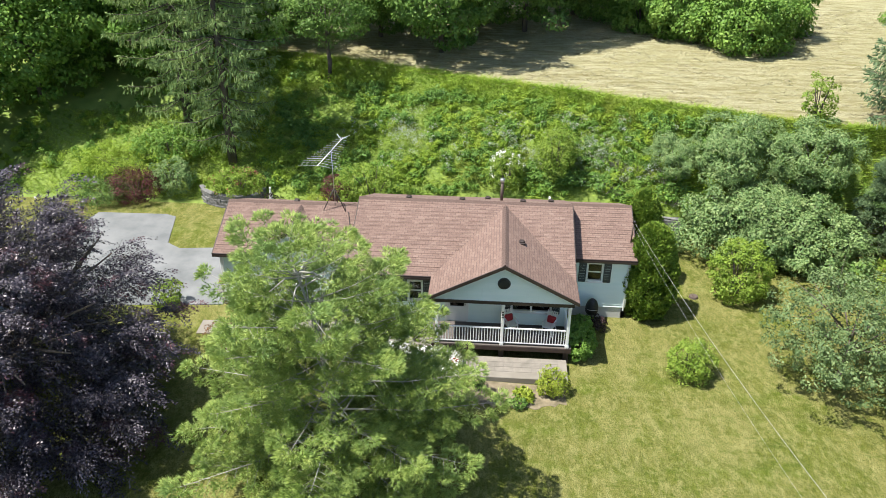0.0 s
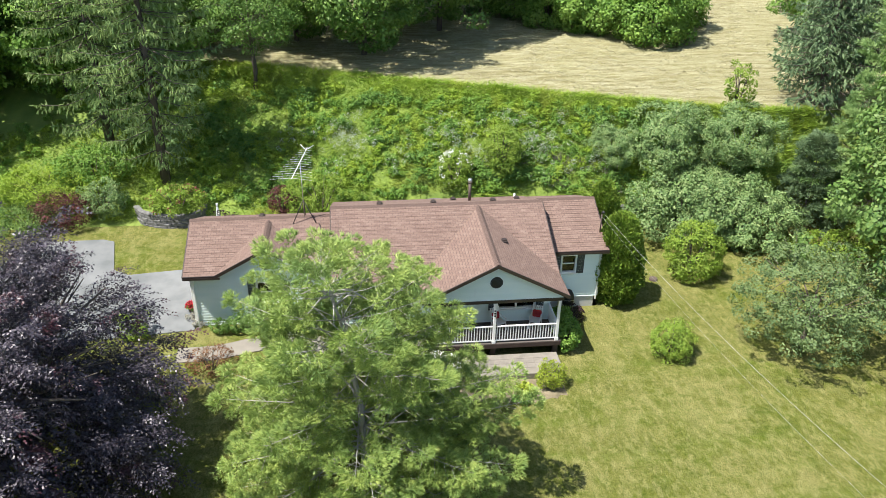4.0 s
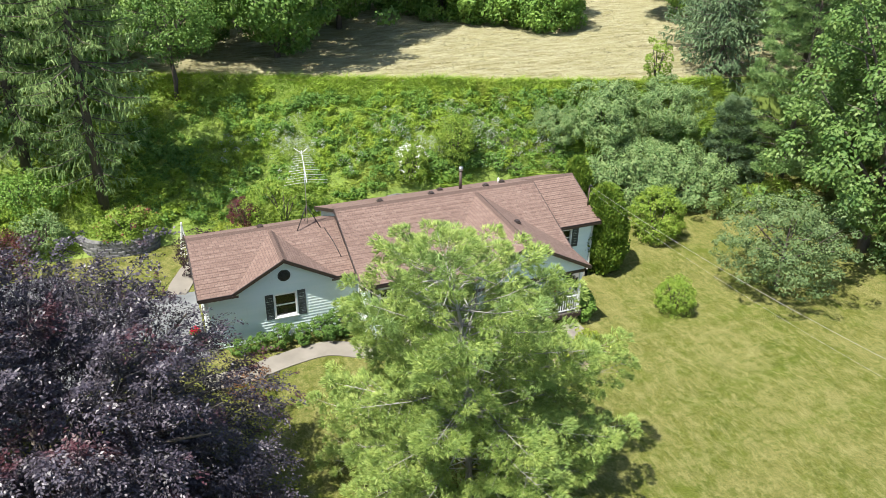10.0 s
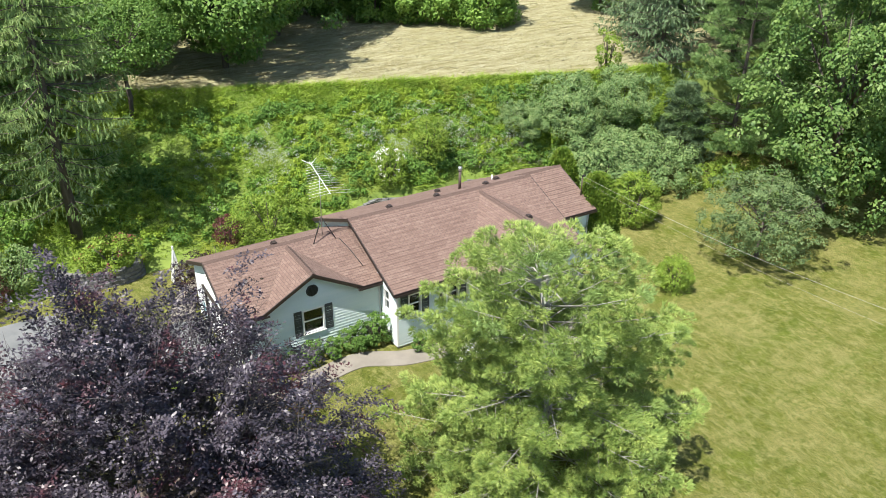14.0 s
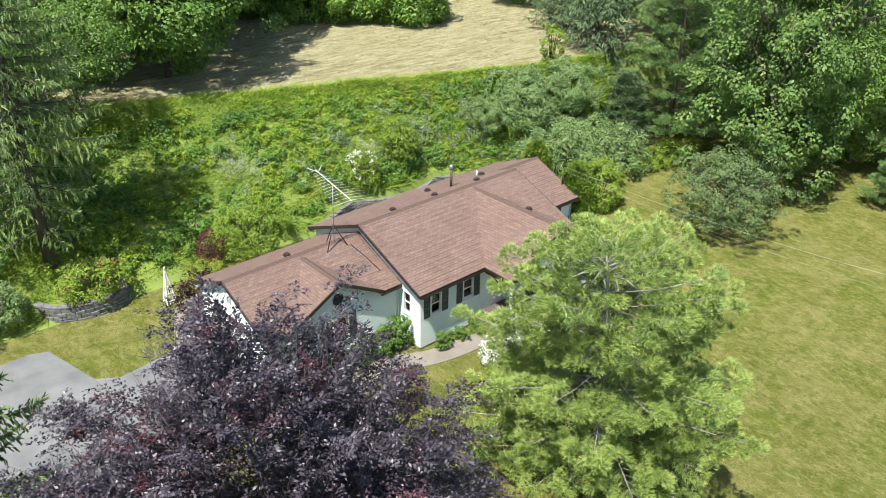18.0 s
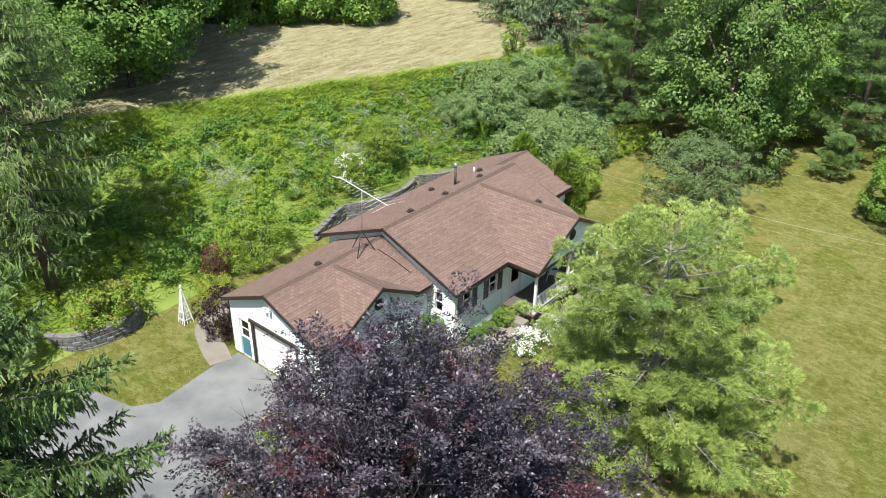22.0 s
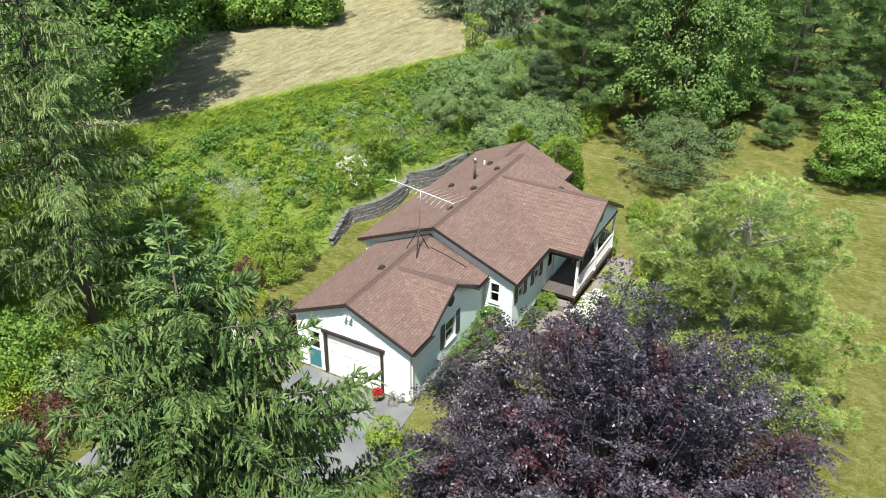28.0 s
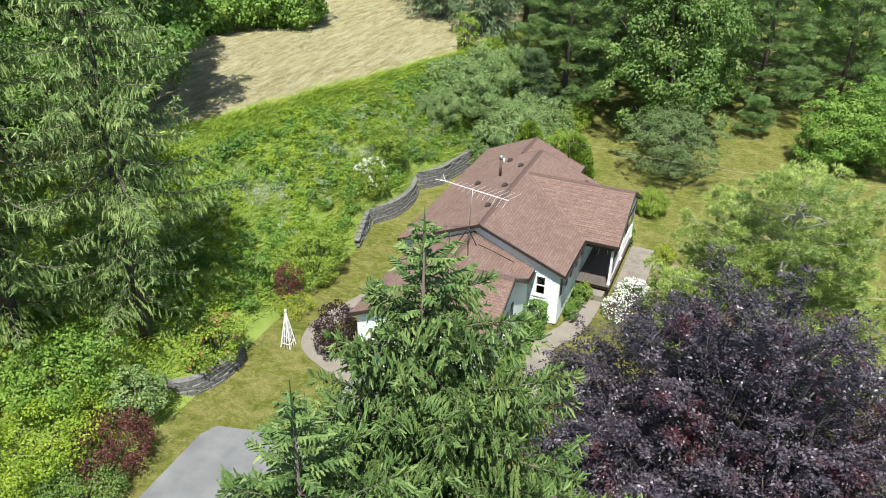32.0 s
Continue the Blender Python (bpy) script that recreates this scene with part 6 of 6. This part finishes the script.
blooms(rhodo, "bloom_mass", (0, 0, 0.75), (1.7, 1.1, 0.9), 40, 7, 0.10, M_DUSKFLOWER, 81, "faded red flower heads")
azalea = shrub("elder_bush", at_ground(7.3, 9.7), (1.1, 1.0, 2.2), L_BRIGHT, 75, 130, 46, 0.10, "elder bush covered with white flower heads on the bank")
blooms(azalea, "bloom_mass", (0, 0, 1.15), (1.1, 1.0, 1.15), 44, 10, 0.08, M_WHITEFLOWER, 82, "flat white flower heads")
daisies = shrub("shasta_daisies", at_ground(4.3, -7.15), (1.2, 0.9, 0.85), L_MAPLE, 76, 90, 40, 0.08, "mass of white daisies at the end of the walk", "flowers")
blooms(daisies, "bloom_mass", (0, 0, 0.45), (1.2, 0.9, 0.5), 130, 10, 0.10, M_WHITEFLOWER, 83, "white daisy flowers")
copy_thing(daisies, pose(2.4, -6.7, ground_z(2.4, -6.7), 0, 0, 40) @ Matrix.Diagonal((0.75, 0.7, 0.9, 1)))
shrub("euonymus", at_ground(9.35, -8.0), (0.65, 0.6, 1.25), L_YELLOW, 77, 80, 45, 0.08, "gold and green euonymus before the slab")
shrub("hosta", at_ground(8.2, -8.5), (0.36, 0.36, 0.35), L_YELLOW, 78, 26, 22, 0.16, "yellow hosta in the mulch bed", "plant")
shrub("low_perennial", at_ground(7.9, -9.0), (0.4, 0.35, 0.35), L_MAPLE, 79, 24, 22, 0.1, "small green perennial in the mulch bed", "plant")
shrub("low_perennial", at_ground(6.2, -8.0), (0.3, 0.3, 0.7), L_MAPLE, 85, 20, 22, 0.1, "small upright perennial in the mulch bed", "plant")
shrub("peony", at_ground(10.75, -5.0), (0.75, 0.9, 1.4), L_WOOD, 86, 90, 45, 0.13, "dark green leafy bush beside the porch")
shrub("peony", at_ground(10.9, -3.6), (0.6, 0.7, 1.0), L_WOOD, 87, 60, 45, 0.12, "dark green leafy bush in the corner by the wing")
bed_y = -3.25
bed = shrub("rose_bush", at_ground(-0.4, bed_y + 0.05), (1.0, 0.55, 1.55), L_MAPLE, 88, 70, 60, 0.10, "leafy green rose bush against the garage wall", group="shrubs along the garage wall")
for i, (x, y, s) in enumerate(((-4.4, bed_y, 0.6), (-3.5, bed_y + 0.05, 0.72), (-2.5, bed_y, 0.6), (-1.5, bed_y, 0.75), (-5.3, bed_y, 0.5), (1.2, -4.65, 0.55), (3.3, -4.6, 0.55), (2.3, -4.65, 0.45))):
    copy_thing(bed, pose(x, y, ground_z(x, y), 0, 0, 40 * i) @ Matrix.Scale(s, 4))
shrub("box_bush", at_ground(3.5, -4.75), (0.55, 0.5, 0.95), L_BRIGHT, 89, 60, 42, 0.06, "rounded bright green bush by the porch step")
shrub("mock_orange", at_ground(-9.2, -3.1), (0.75, 0.7, 1.35), L_BRIGHT, 92, 60, 60, 0.09, "small green mock orange at the edge of the drive")
for i, (x, y, s) in enumerate(((-6.6, -1.95, 1.0), (-6.35, -2.5, 0.85))):
    shrub("catmint", at_ground(x, y), (0.42 * s, 0.36 * s, 0.4 * s), L_DEAD, 94 + i, 26, 30, 0.06, "dry faded catmint at the garage corner", "plant")
shrub("barberry", at_ground(-5.3, -5.95), (1.1, 0.8, 1.0), L_RUST, 90, 60, 40, 0.07, "small reddish barberry beside the walk")

# ---------------------------------------------------------------- the bank's wild growth


def bank_spots(rng, n, x0, x1, s0, s1):
    x = rng.uniform(x0, x1, n)
    s = rng.uniform(s0, s1, n)
    foot = np.array([bank_foot(q) for q in x])
    edge = np.array([field_edge(q) for q in x])
    y = foot + 0.25 + (edge - foot) * s
    z = np.array([ground_z(a, b) for a, b in zip(x, y)])
    return np.stack([x, y, z], axis=1)


def weed_mounds(name, rng, spots, size, per, leaf, material, label):
    """Mounds of weeds: each a leafy dome with smaller leafy heads on it."""
    r = rng.uniform(*size, len(spots))
    tall = r * rng.uniform(0.7, 1.25, len(spots))
    heads = 9
    d = unit(rng.normal(size=(len(spots) * heads, 3)) + np.array((0, 0, 0.5)))
    d[:, 2] = np.abs(d[:, 2])
    c = np.repeat(spots, heads, axis=0) + d * np.stack([np.repeat(r, heads), np.repeat(r, heads), np.repeat(tall, heads)], axis=1) * rng.uniform(0.45, 1.0, (len(d), 1))
    c[:, 2] += 0.08
    pos, dd = clumped(rng, c, np.repeat(r, heads) * rng.uniform(0.28, 0.48, len(c)), per, 0.85, 0.5)
    nrm = unit(dd * 1.0 + np.array((0, 0, 0.3)) + rng.normal(size=pos.shape) * 0.28)
    along = unit(np.cross(nrm, rng.normal(size=pos.shape)) - np.array((0, 0, 0.25)))
    ln = leaf * rng.uniform(0.7, 1.4, len(pos))
    me = leaves(name, pos, along, nrm, ln, ln * 0.5)
    me.materials.append(material)
    tagged(new(name, me), label, "weeds", kind="stuff")


def patchy(spots, scale, seed, low, high=9.0):
    k = np.array([noise.noise(Vector((q[0] * scale, q[1] * scale, seed))) for q in spots])
    return spots[(k > low) & (k < high)]


def bank_growth():
    rng = np.random.default_rng(101)
    # tall grass, thickest along the field
    p = np.concatenate([bank_spots(rng, 32000, -14, 30, 0.72, 1.05), bank_spots(rng, 36000, -14, 30, 0.02, 0.78), bank_spots(rng, 9000, -24, -8, 0.0, 0.5)])
    tall = np.array([0.30 + 0.42 * (0.5 + noise.noise(Vector((q[0] * 0.5, q[1] * 0.5, 2)))) for q in p]) * rng.uniform(0.6, 1.3, len(p))
    tip = p + np.stack([rng.normal(0.1, 0.7, len(p)) * tall, rng.normal(-0.2, 0.7, len(p)) * tall, tall * 0.55], axis=1)
    me = blades("bank_grass", p - np.array((0, 0, 0.03)), tip, rng.uniform(0.03, 0.065, len(p)), rng, 2.2)
    me.materials.append(L_GRASS)
    tagged(new("bank_grass", me), "tall unmown grass on the bank below the hay field", "grass", kind="stuff")
    weed_mounds("leafy_weeds", rng, patchy(np.concatenate([bank_spots(rng, 720, -9, 28, 0.05, 0.80), bank_spots(rng, 150, -26, -7, 0.03, 0.9)]), 0.4, 8.0, -0.12), (0.25, 0.6), 24, 0.135, L_WEED, "thick leafy green weeds over the bank")
    weed_mounds("yellow_weeds", rng, patchy(np.concatenate([bank_spots(rng, 780, -9, 26, 0.10, 0.88), bank_spots(rng, 160, -26, -7, 0.03, 0.9), bank_spots(rng, 240, -50, -25, 0.0, 1.0)]), 0.35, 21.0, -0.02), (0.22, 0.56), 24, 0.13, L_WEED2, "bright yellow-green goldenrod patches on the bank")
    weed_mounds("brambles", rng, patchy(bank_spots(rng, 520, -8, 27, 0.1, 0.78), 0.45, 33.0, 0.16), (0.4, 0.85), 36, 0.15, L_BRAMBLE, "dark green brambles among the weeds on the bank")
    # pale flower heads of wild phlox
    c = bank_spots(rng, 330, -4, 20, 0.15, 0.62)
    k = np.array([noise.noise(Vector((q[0] * 0.4, q[1] * 0.4, 15))) for q in c])
    c = c[k > 0.12]
    for px, py in ((1.1, 12.6), (0.3, 13.2), (9.0, 11.3), (12.7, 10.7), (6.6, 12.5)):
        q = np.array([(px, py)]) + rng.normal(size=(26, 2)) * np.array((0.75, 0.55))
        c = np.concatenate([c, np.array([(u, v, ground_z(u, v)) for u, v in q])])
    c[:, 2] += rng.uniform(0.55, 1.15, len(c))
    pos, d = clumped(rng, c, rng.uniform(0.12, 0.32, len(c)), 26, 0.7)
    me = leaves("wild_phlox", pos, unit(d + rng.normal(size=d.shape) * 0.4), unit(d + np.array((0, 0, 1.0))), np.full(len(pos), 0.055), np.full(len(pos), 0.045))
    me.materials.append(M_GREYFLOWER)
    tagged(new("wild_phlox", me), "pale lilac wild phlox flowers among the weeds", "flowers", kind="stuff")
    # bleached tussocks
    c = bank_spots(rng, 26, 11.5, 17.5, 0.1, 0.42)
    p = np.repeat(c, 60, axis=0) + rng.normal(size=(len(c) * 60, 3)) * np.array((0.18, 0.18, 0.0))
    tip = p + np.stack([rng.normal(0, 0.30, len(p)), rng.normal(-0.1, 0.30, len(p)), rng.uniform(0.25, 0.6, len(p))], axis=1)
    me = blades("dry_tussocks", p, tip, np.full(len(p), 0.03), rng)
    me.materials.append(L_DEAD)
    tagged(new("dry_tussocks", me), "bleached dry grass tussocks on the bank", "grass", kind="stuff")


bank_growth()


def hay_windrows():
    """Loose straw left in low rows on the field."""
    rng = np.random.default_rng(131)
    n = 30000
    x = rng.uniform(-6, 46, n)
    k = rng.integers(0, 22, n)
    d = 0.5 + k * 1.45 + rng.normal(0, 0.30, n) + 0.5 * np.sin(x * 0.21 + k * 0.8)
    y = np.array([field_edge(q) for q in x]) + 0.3 + d * 1.0
    lump = np.array([noise.noise(Vector((a * 0.55, b * 0.9, 3.0))) for a, b in zip(x, y)])
    ok = (lump > -0.18) & (y > np.array([field_edge(q) for q in x]) + 0.6)
    x, y = x[ok], y[ok]
    p = np.stack([x, y, np.array([ground_z(a, b) for a, b in zip(x, y)]) + 0.01], axis=1)
    tip = p + np.stack([rng.normal(0, 0.30, len(p)), rng.normal(0, 0.16, len(p)), rng.uniform(0.03, 0.16, len(p))], axis=1)
    me = blades("hay_straw", p, tip, rng.uniform(0.025, 0.055, len(p)), rng, 1.5)
    me.materials.append(L_STRAW)
    tagged(new("hay_straw", me), "loose pale straw in low rows on the hay field", "straw", kind="stuff")


hay_windrows()

# ---------------------------------------------------------------- garden walls


def block_wall(name, line, courses, label, start_z, block=(0.42, 0.26, 0.2), batter=0.03, cap=True, seed=3):
    """A dry-laid wall of split-faced blocks, each block an object of its own."""
    rng = random.Random(seed)
    meshes = []
    for k in range(6):
        bm = box((-0.5, -0.5, -0.5), (0.5, 0.5, 0.5), 0.06)
        for v in bm.verts:
            v.co += Vector((rng.uniform(-0.03, 0.03), rng.uniform(-0.07, 0.03) if v.co.y < 0 else 0, rng.uniform(-0.03, 0.03)))
        me = bpy.data.meshes.new("block")
        bm.to_mesh(me)
        bm.free()
        me.materials.append(M_BLOCK)
        meshes.append(me)
    pts = [Vector((*p, 0)) for p in curve_through(line, 14)]
    dist = [0.0]
    for a, b in zip(pts, pts[1:]):
        dist.append(dist[-1] + (b - a).length)
    root = tagged(new(name), label, "garden wall", kind="structure")
    root.location = (*line[0], start_z(*line[0]))

    def along(s):
        for i in range(len(pts) - 1):
            if dist[i + 1] >= s or i == len(pts) - 2:
                t = (s - dist[i]) / max(dist[i + 1] - dist[i], 1e-6)
                return pts[i].lerp(pts[i + 1], t), (pts[i + 1] - pts[i]).normalized()

    for c in range(courses + (1 if cap else 0)):
        s = 0.0 if c % 2 == 0 else -block[0] / 2
        while s < dist[-1]:
            p, d = along(min(max(s + block[0] / 2, 0), dist[-1]))
            out = Vector((d.y, -d.x, 0))
            z = start_z(p.x, p.y) + block[2] * (c + 0.5) - 0.08
            top = c == courses
            o = part("cap_stone" if top else "block", meshes[rng.randrange(6)], M_BLOCK, root)
            q = p - out * (batter * c + block[1] * 0.5 - rng.uniform(0, 0.055))
            m = Matrix((d, -out, (0, 0, 1))).transposed().to_4x4()
            m.translation = Vector((q.x, q.y, z - (0.05 if top else 0)))
            sc = (block[0] * 0.94, block[1] * (1.25 if top else 1.0), block[2] * (0.5 if top else 0.92))
            o.matrix_basis = m @ Matrix.Diagonal((*sc, 1))
            s += block[0] * (1.0 if not top else 1.0)
    return root


block_wall("retaining_wall", [(3.4, 8.35), (4.8, 8.75), (6.25, 9.15)], 5, "grey split-face block return of the retaining wall", lambda x, y: lawn_z(x, y) - 0.45 * smooth(6.2, 3.4, x), seed=4)
block_wall("retaining_wall", [(6.2, 9.2), (7.8, 8.42), (9.0, 8.2), (10.2, 8.2), (11.4, 8.4), (12.25, 8.75)], 5, "grey split-face block retaining wall below the bank", lambda x, y: lawn_z(x, y))
block_wall("retaining_wall", [(12.4, 8.85), (13.8, 7.75), (15.3, 7.4), (17.4, 7.0)], 6, "grey split-face block retaining wall below the bank", lambda x, y: lawn_z(x, y), seed=5)
block_wall("planter_wall", [(-12.1, 9.6), (-11.4, 8.6), (-10.2, 8.05), (-8.9, 7.95), (-8.0, 8.4), (-7.7, 9.4)], 4, "curved grey block planter wall under the rhododendron", lambda x, y: lawn_z(x, y), block=(0.42, 0.26, 0.19), seed=7)
bm = bmesh.new()
ring = [(-11.9, 9.6), (-11.2, 8.8), (-10.2, 8.3), (-8.9, 8.2), (-8.2, 8.6), (-7.9, 9.5), (-9.8, 10.6)]
lo = [bm.verts.new((x, y, -0.4)) for x, y in ring]
hi = [bm.verts.new((x, y, 0.42)) for x, y in ring]
bm.faces.new(hi)
for i in range(len(ring)):
    j = (i + 1) % len(ring)
    bm.faces.new((lo[i], lo[j], hi[j], hi[i]))
bmesh.ops.recalc_face_normals(bm, faces=bm.faces)
tagged(part("planter_soil", bm, M_BANK, None), "grassy soil filling the stone planter", "soil", kind="structure")

# ---------------------------------------------------------------- small things
obelisk = thing("garden_obelisk", (-6.63, 6.85, lawn_z(-6.6, 6.8)), "white wooden garden obelisk trellis beside the path", "trellis")
oz, half, ht = lawn_z(-6.6, 6.8), 0.25, 1.95
apex = Vector((-6.63, 6.85, oz + ht))
feet = [Vector((-6.63 + sx * half, 6.85 + sy * half, oz)) for sx, sy in ((-1, -1), (1, -1), (1, 1), (-1, 1))]
for f in feet:
    part("leg", beam(f, apex + (f - apex) * 0.05, 0.05, 0.05, 0.006), M_WHITE, obelisk)
for k, t in enumerate((0.12, 0.32, 0.52, 0.72)):
    for i in range(4):
        part("rung", beam(feet[i].lerp(apex, t), feet[(i + 1) % 4].lerp(apex, t), 0.03, 0.03), M_WHITE, obelisk)
for i in range(4):
    for s in (0.33, 0.67):
        part("slat", beam(feet[i].lerp(feet[(i + 1) % 4], s), apex + (feet[i].lerp(feet[(i + 1) % 4], s) - apex) * 0.12, 0.022, 0.015), M_WHITE, obelisk)
part("finial", box(apex - Vector((0.05, 0.05, 0.06)), apex + Vector((0.05, 0.05, 0.10)), 0.02), M_WHITE, obelisk)


def flower_pot(loc, r, label, seed, petal):
    root = thing("flower_pot", loc, label, "flower pot")
    bm = bmesh.new()
    prof = [(0.62, 0.0), (0.66, 0.02), (0.92, 0.8), (1.02, 0.82), (1.02, 0.98), (0.9, 0.98), (0.86, 0.85), (0.0, 0.85)]
    rings = []
    for rr, h in prof:
        rings.append([bm.verts.new((math.cos(a * math.pi / 9) * rr * r, math.sin(a * math.pi / 9) * rr * r, h * r * 1.7)) for a in range(18)])
    for a, b in zip(rings, rings[1:]):
        for i in range(18):
            j = (i + 1) % 18
            bm.faces.new((a[i], a[j], b[j], b[i]))
    bmesh.ops.remove_doubles(bm, verts=bm.verts, dist=0.0005)
    part("pot", bm, M_RUST, root, "dark brown pot", local=True)
    rng = np.random.default_rng(seed)
    part("foliage", leafy_crown("foliage", rng, (0, 0, r * 2.2), (r * 1.3, r * 1.3, r * 0.9), 26, 22, r * 0.4, 0.07), L_MAPLE, root, local=True)
    blooms(root, "bloom_mass", (0, 0, r * 2.3), (r * 1.25, r * 1.25, r), 40, 10, 0.07, petal, seed + 1, "massed red flowers")
    return root


flower_pot((-6.95, -1.25, lawn_z(-6.9, -1.25) + 0.03), 0.15, "dark pot of bright red flowers by the garage door", 91, M_REDFLOWER)
flower_pot((5.15, -7.05, -0.205), 0.14, "small pot of pink-red flowers on the slab", 93, M_REDFLOWER)

disc = bmesh.new()
bmesh.ops.create_cone(disc, cap_ends=True, segments=24, radius1=0.24, radius2=0.21, depth=0.10)
bmesh.ops.create_cone(disc, cap_ends=True, segments=20, radius1=0.10, radius2=0.08, depth=0.16)
bmesh.ops.transform(disc, matrix=Matrix.Translation((17.1, 0.5, lawn_z(17.1, 0.5) + 0.05)), verts=disc.verts)
tagged(part("septic_lid", disc, M_RUST, None), "round rusty brown lid in the lawn", "lid")

# covered grill beside the wing
grill = thing("kettle_grill", (11.55, -2.35, lawn_z(11.5, -2.3)), "black covered grill on wheels against the wing's wall", "grill")
gz = lawn_z(11.5, -2.3)
bm = bmesh.new()
bmesh.ops.create_uvsphere(bm, u_segments=18, v_segments=10, radius=0.32)
for v in bm.verts:
    v.co = Vector((v.co.x, v.co.y * 0.85, v.co.z * 1.9 if v.co.z > 0 else v.co.z * 1.1)) + Vector((11.55, -2.35, gz + 0.78))
part("hood", bm, M_BLACK, grill, "tall black hood")
for sx in (-0.22, 0.22):
    for sy in (-0.16, 0.16):
        part("leg", beam((11.55 + sx, -2.35 + sy, gz), (11.55 + sx * 0.7, -2.35 + sy * 0.7, gz + 0.62), 0.03, 0.03), M_BLACK, grill)
part("handle", tubes_mesh("handle", [([(11.30, -2.62, gz + 0.9), (11.55, -2.70, gz + 0.92), (11.80, -2.62, gz + 0.9)], [0.012] * 3)], 6), M_METAL, grill, "metal handle")
shrub("dark_barberry", at_ground(11.85, -2.9), (0.45, 0.4, 0.8), L_PURPLE, 95, 40, 40, 0.06, "dark purple bush beside the grill")
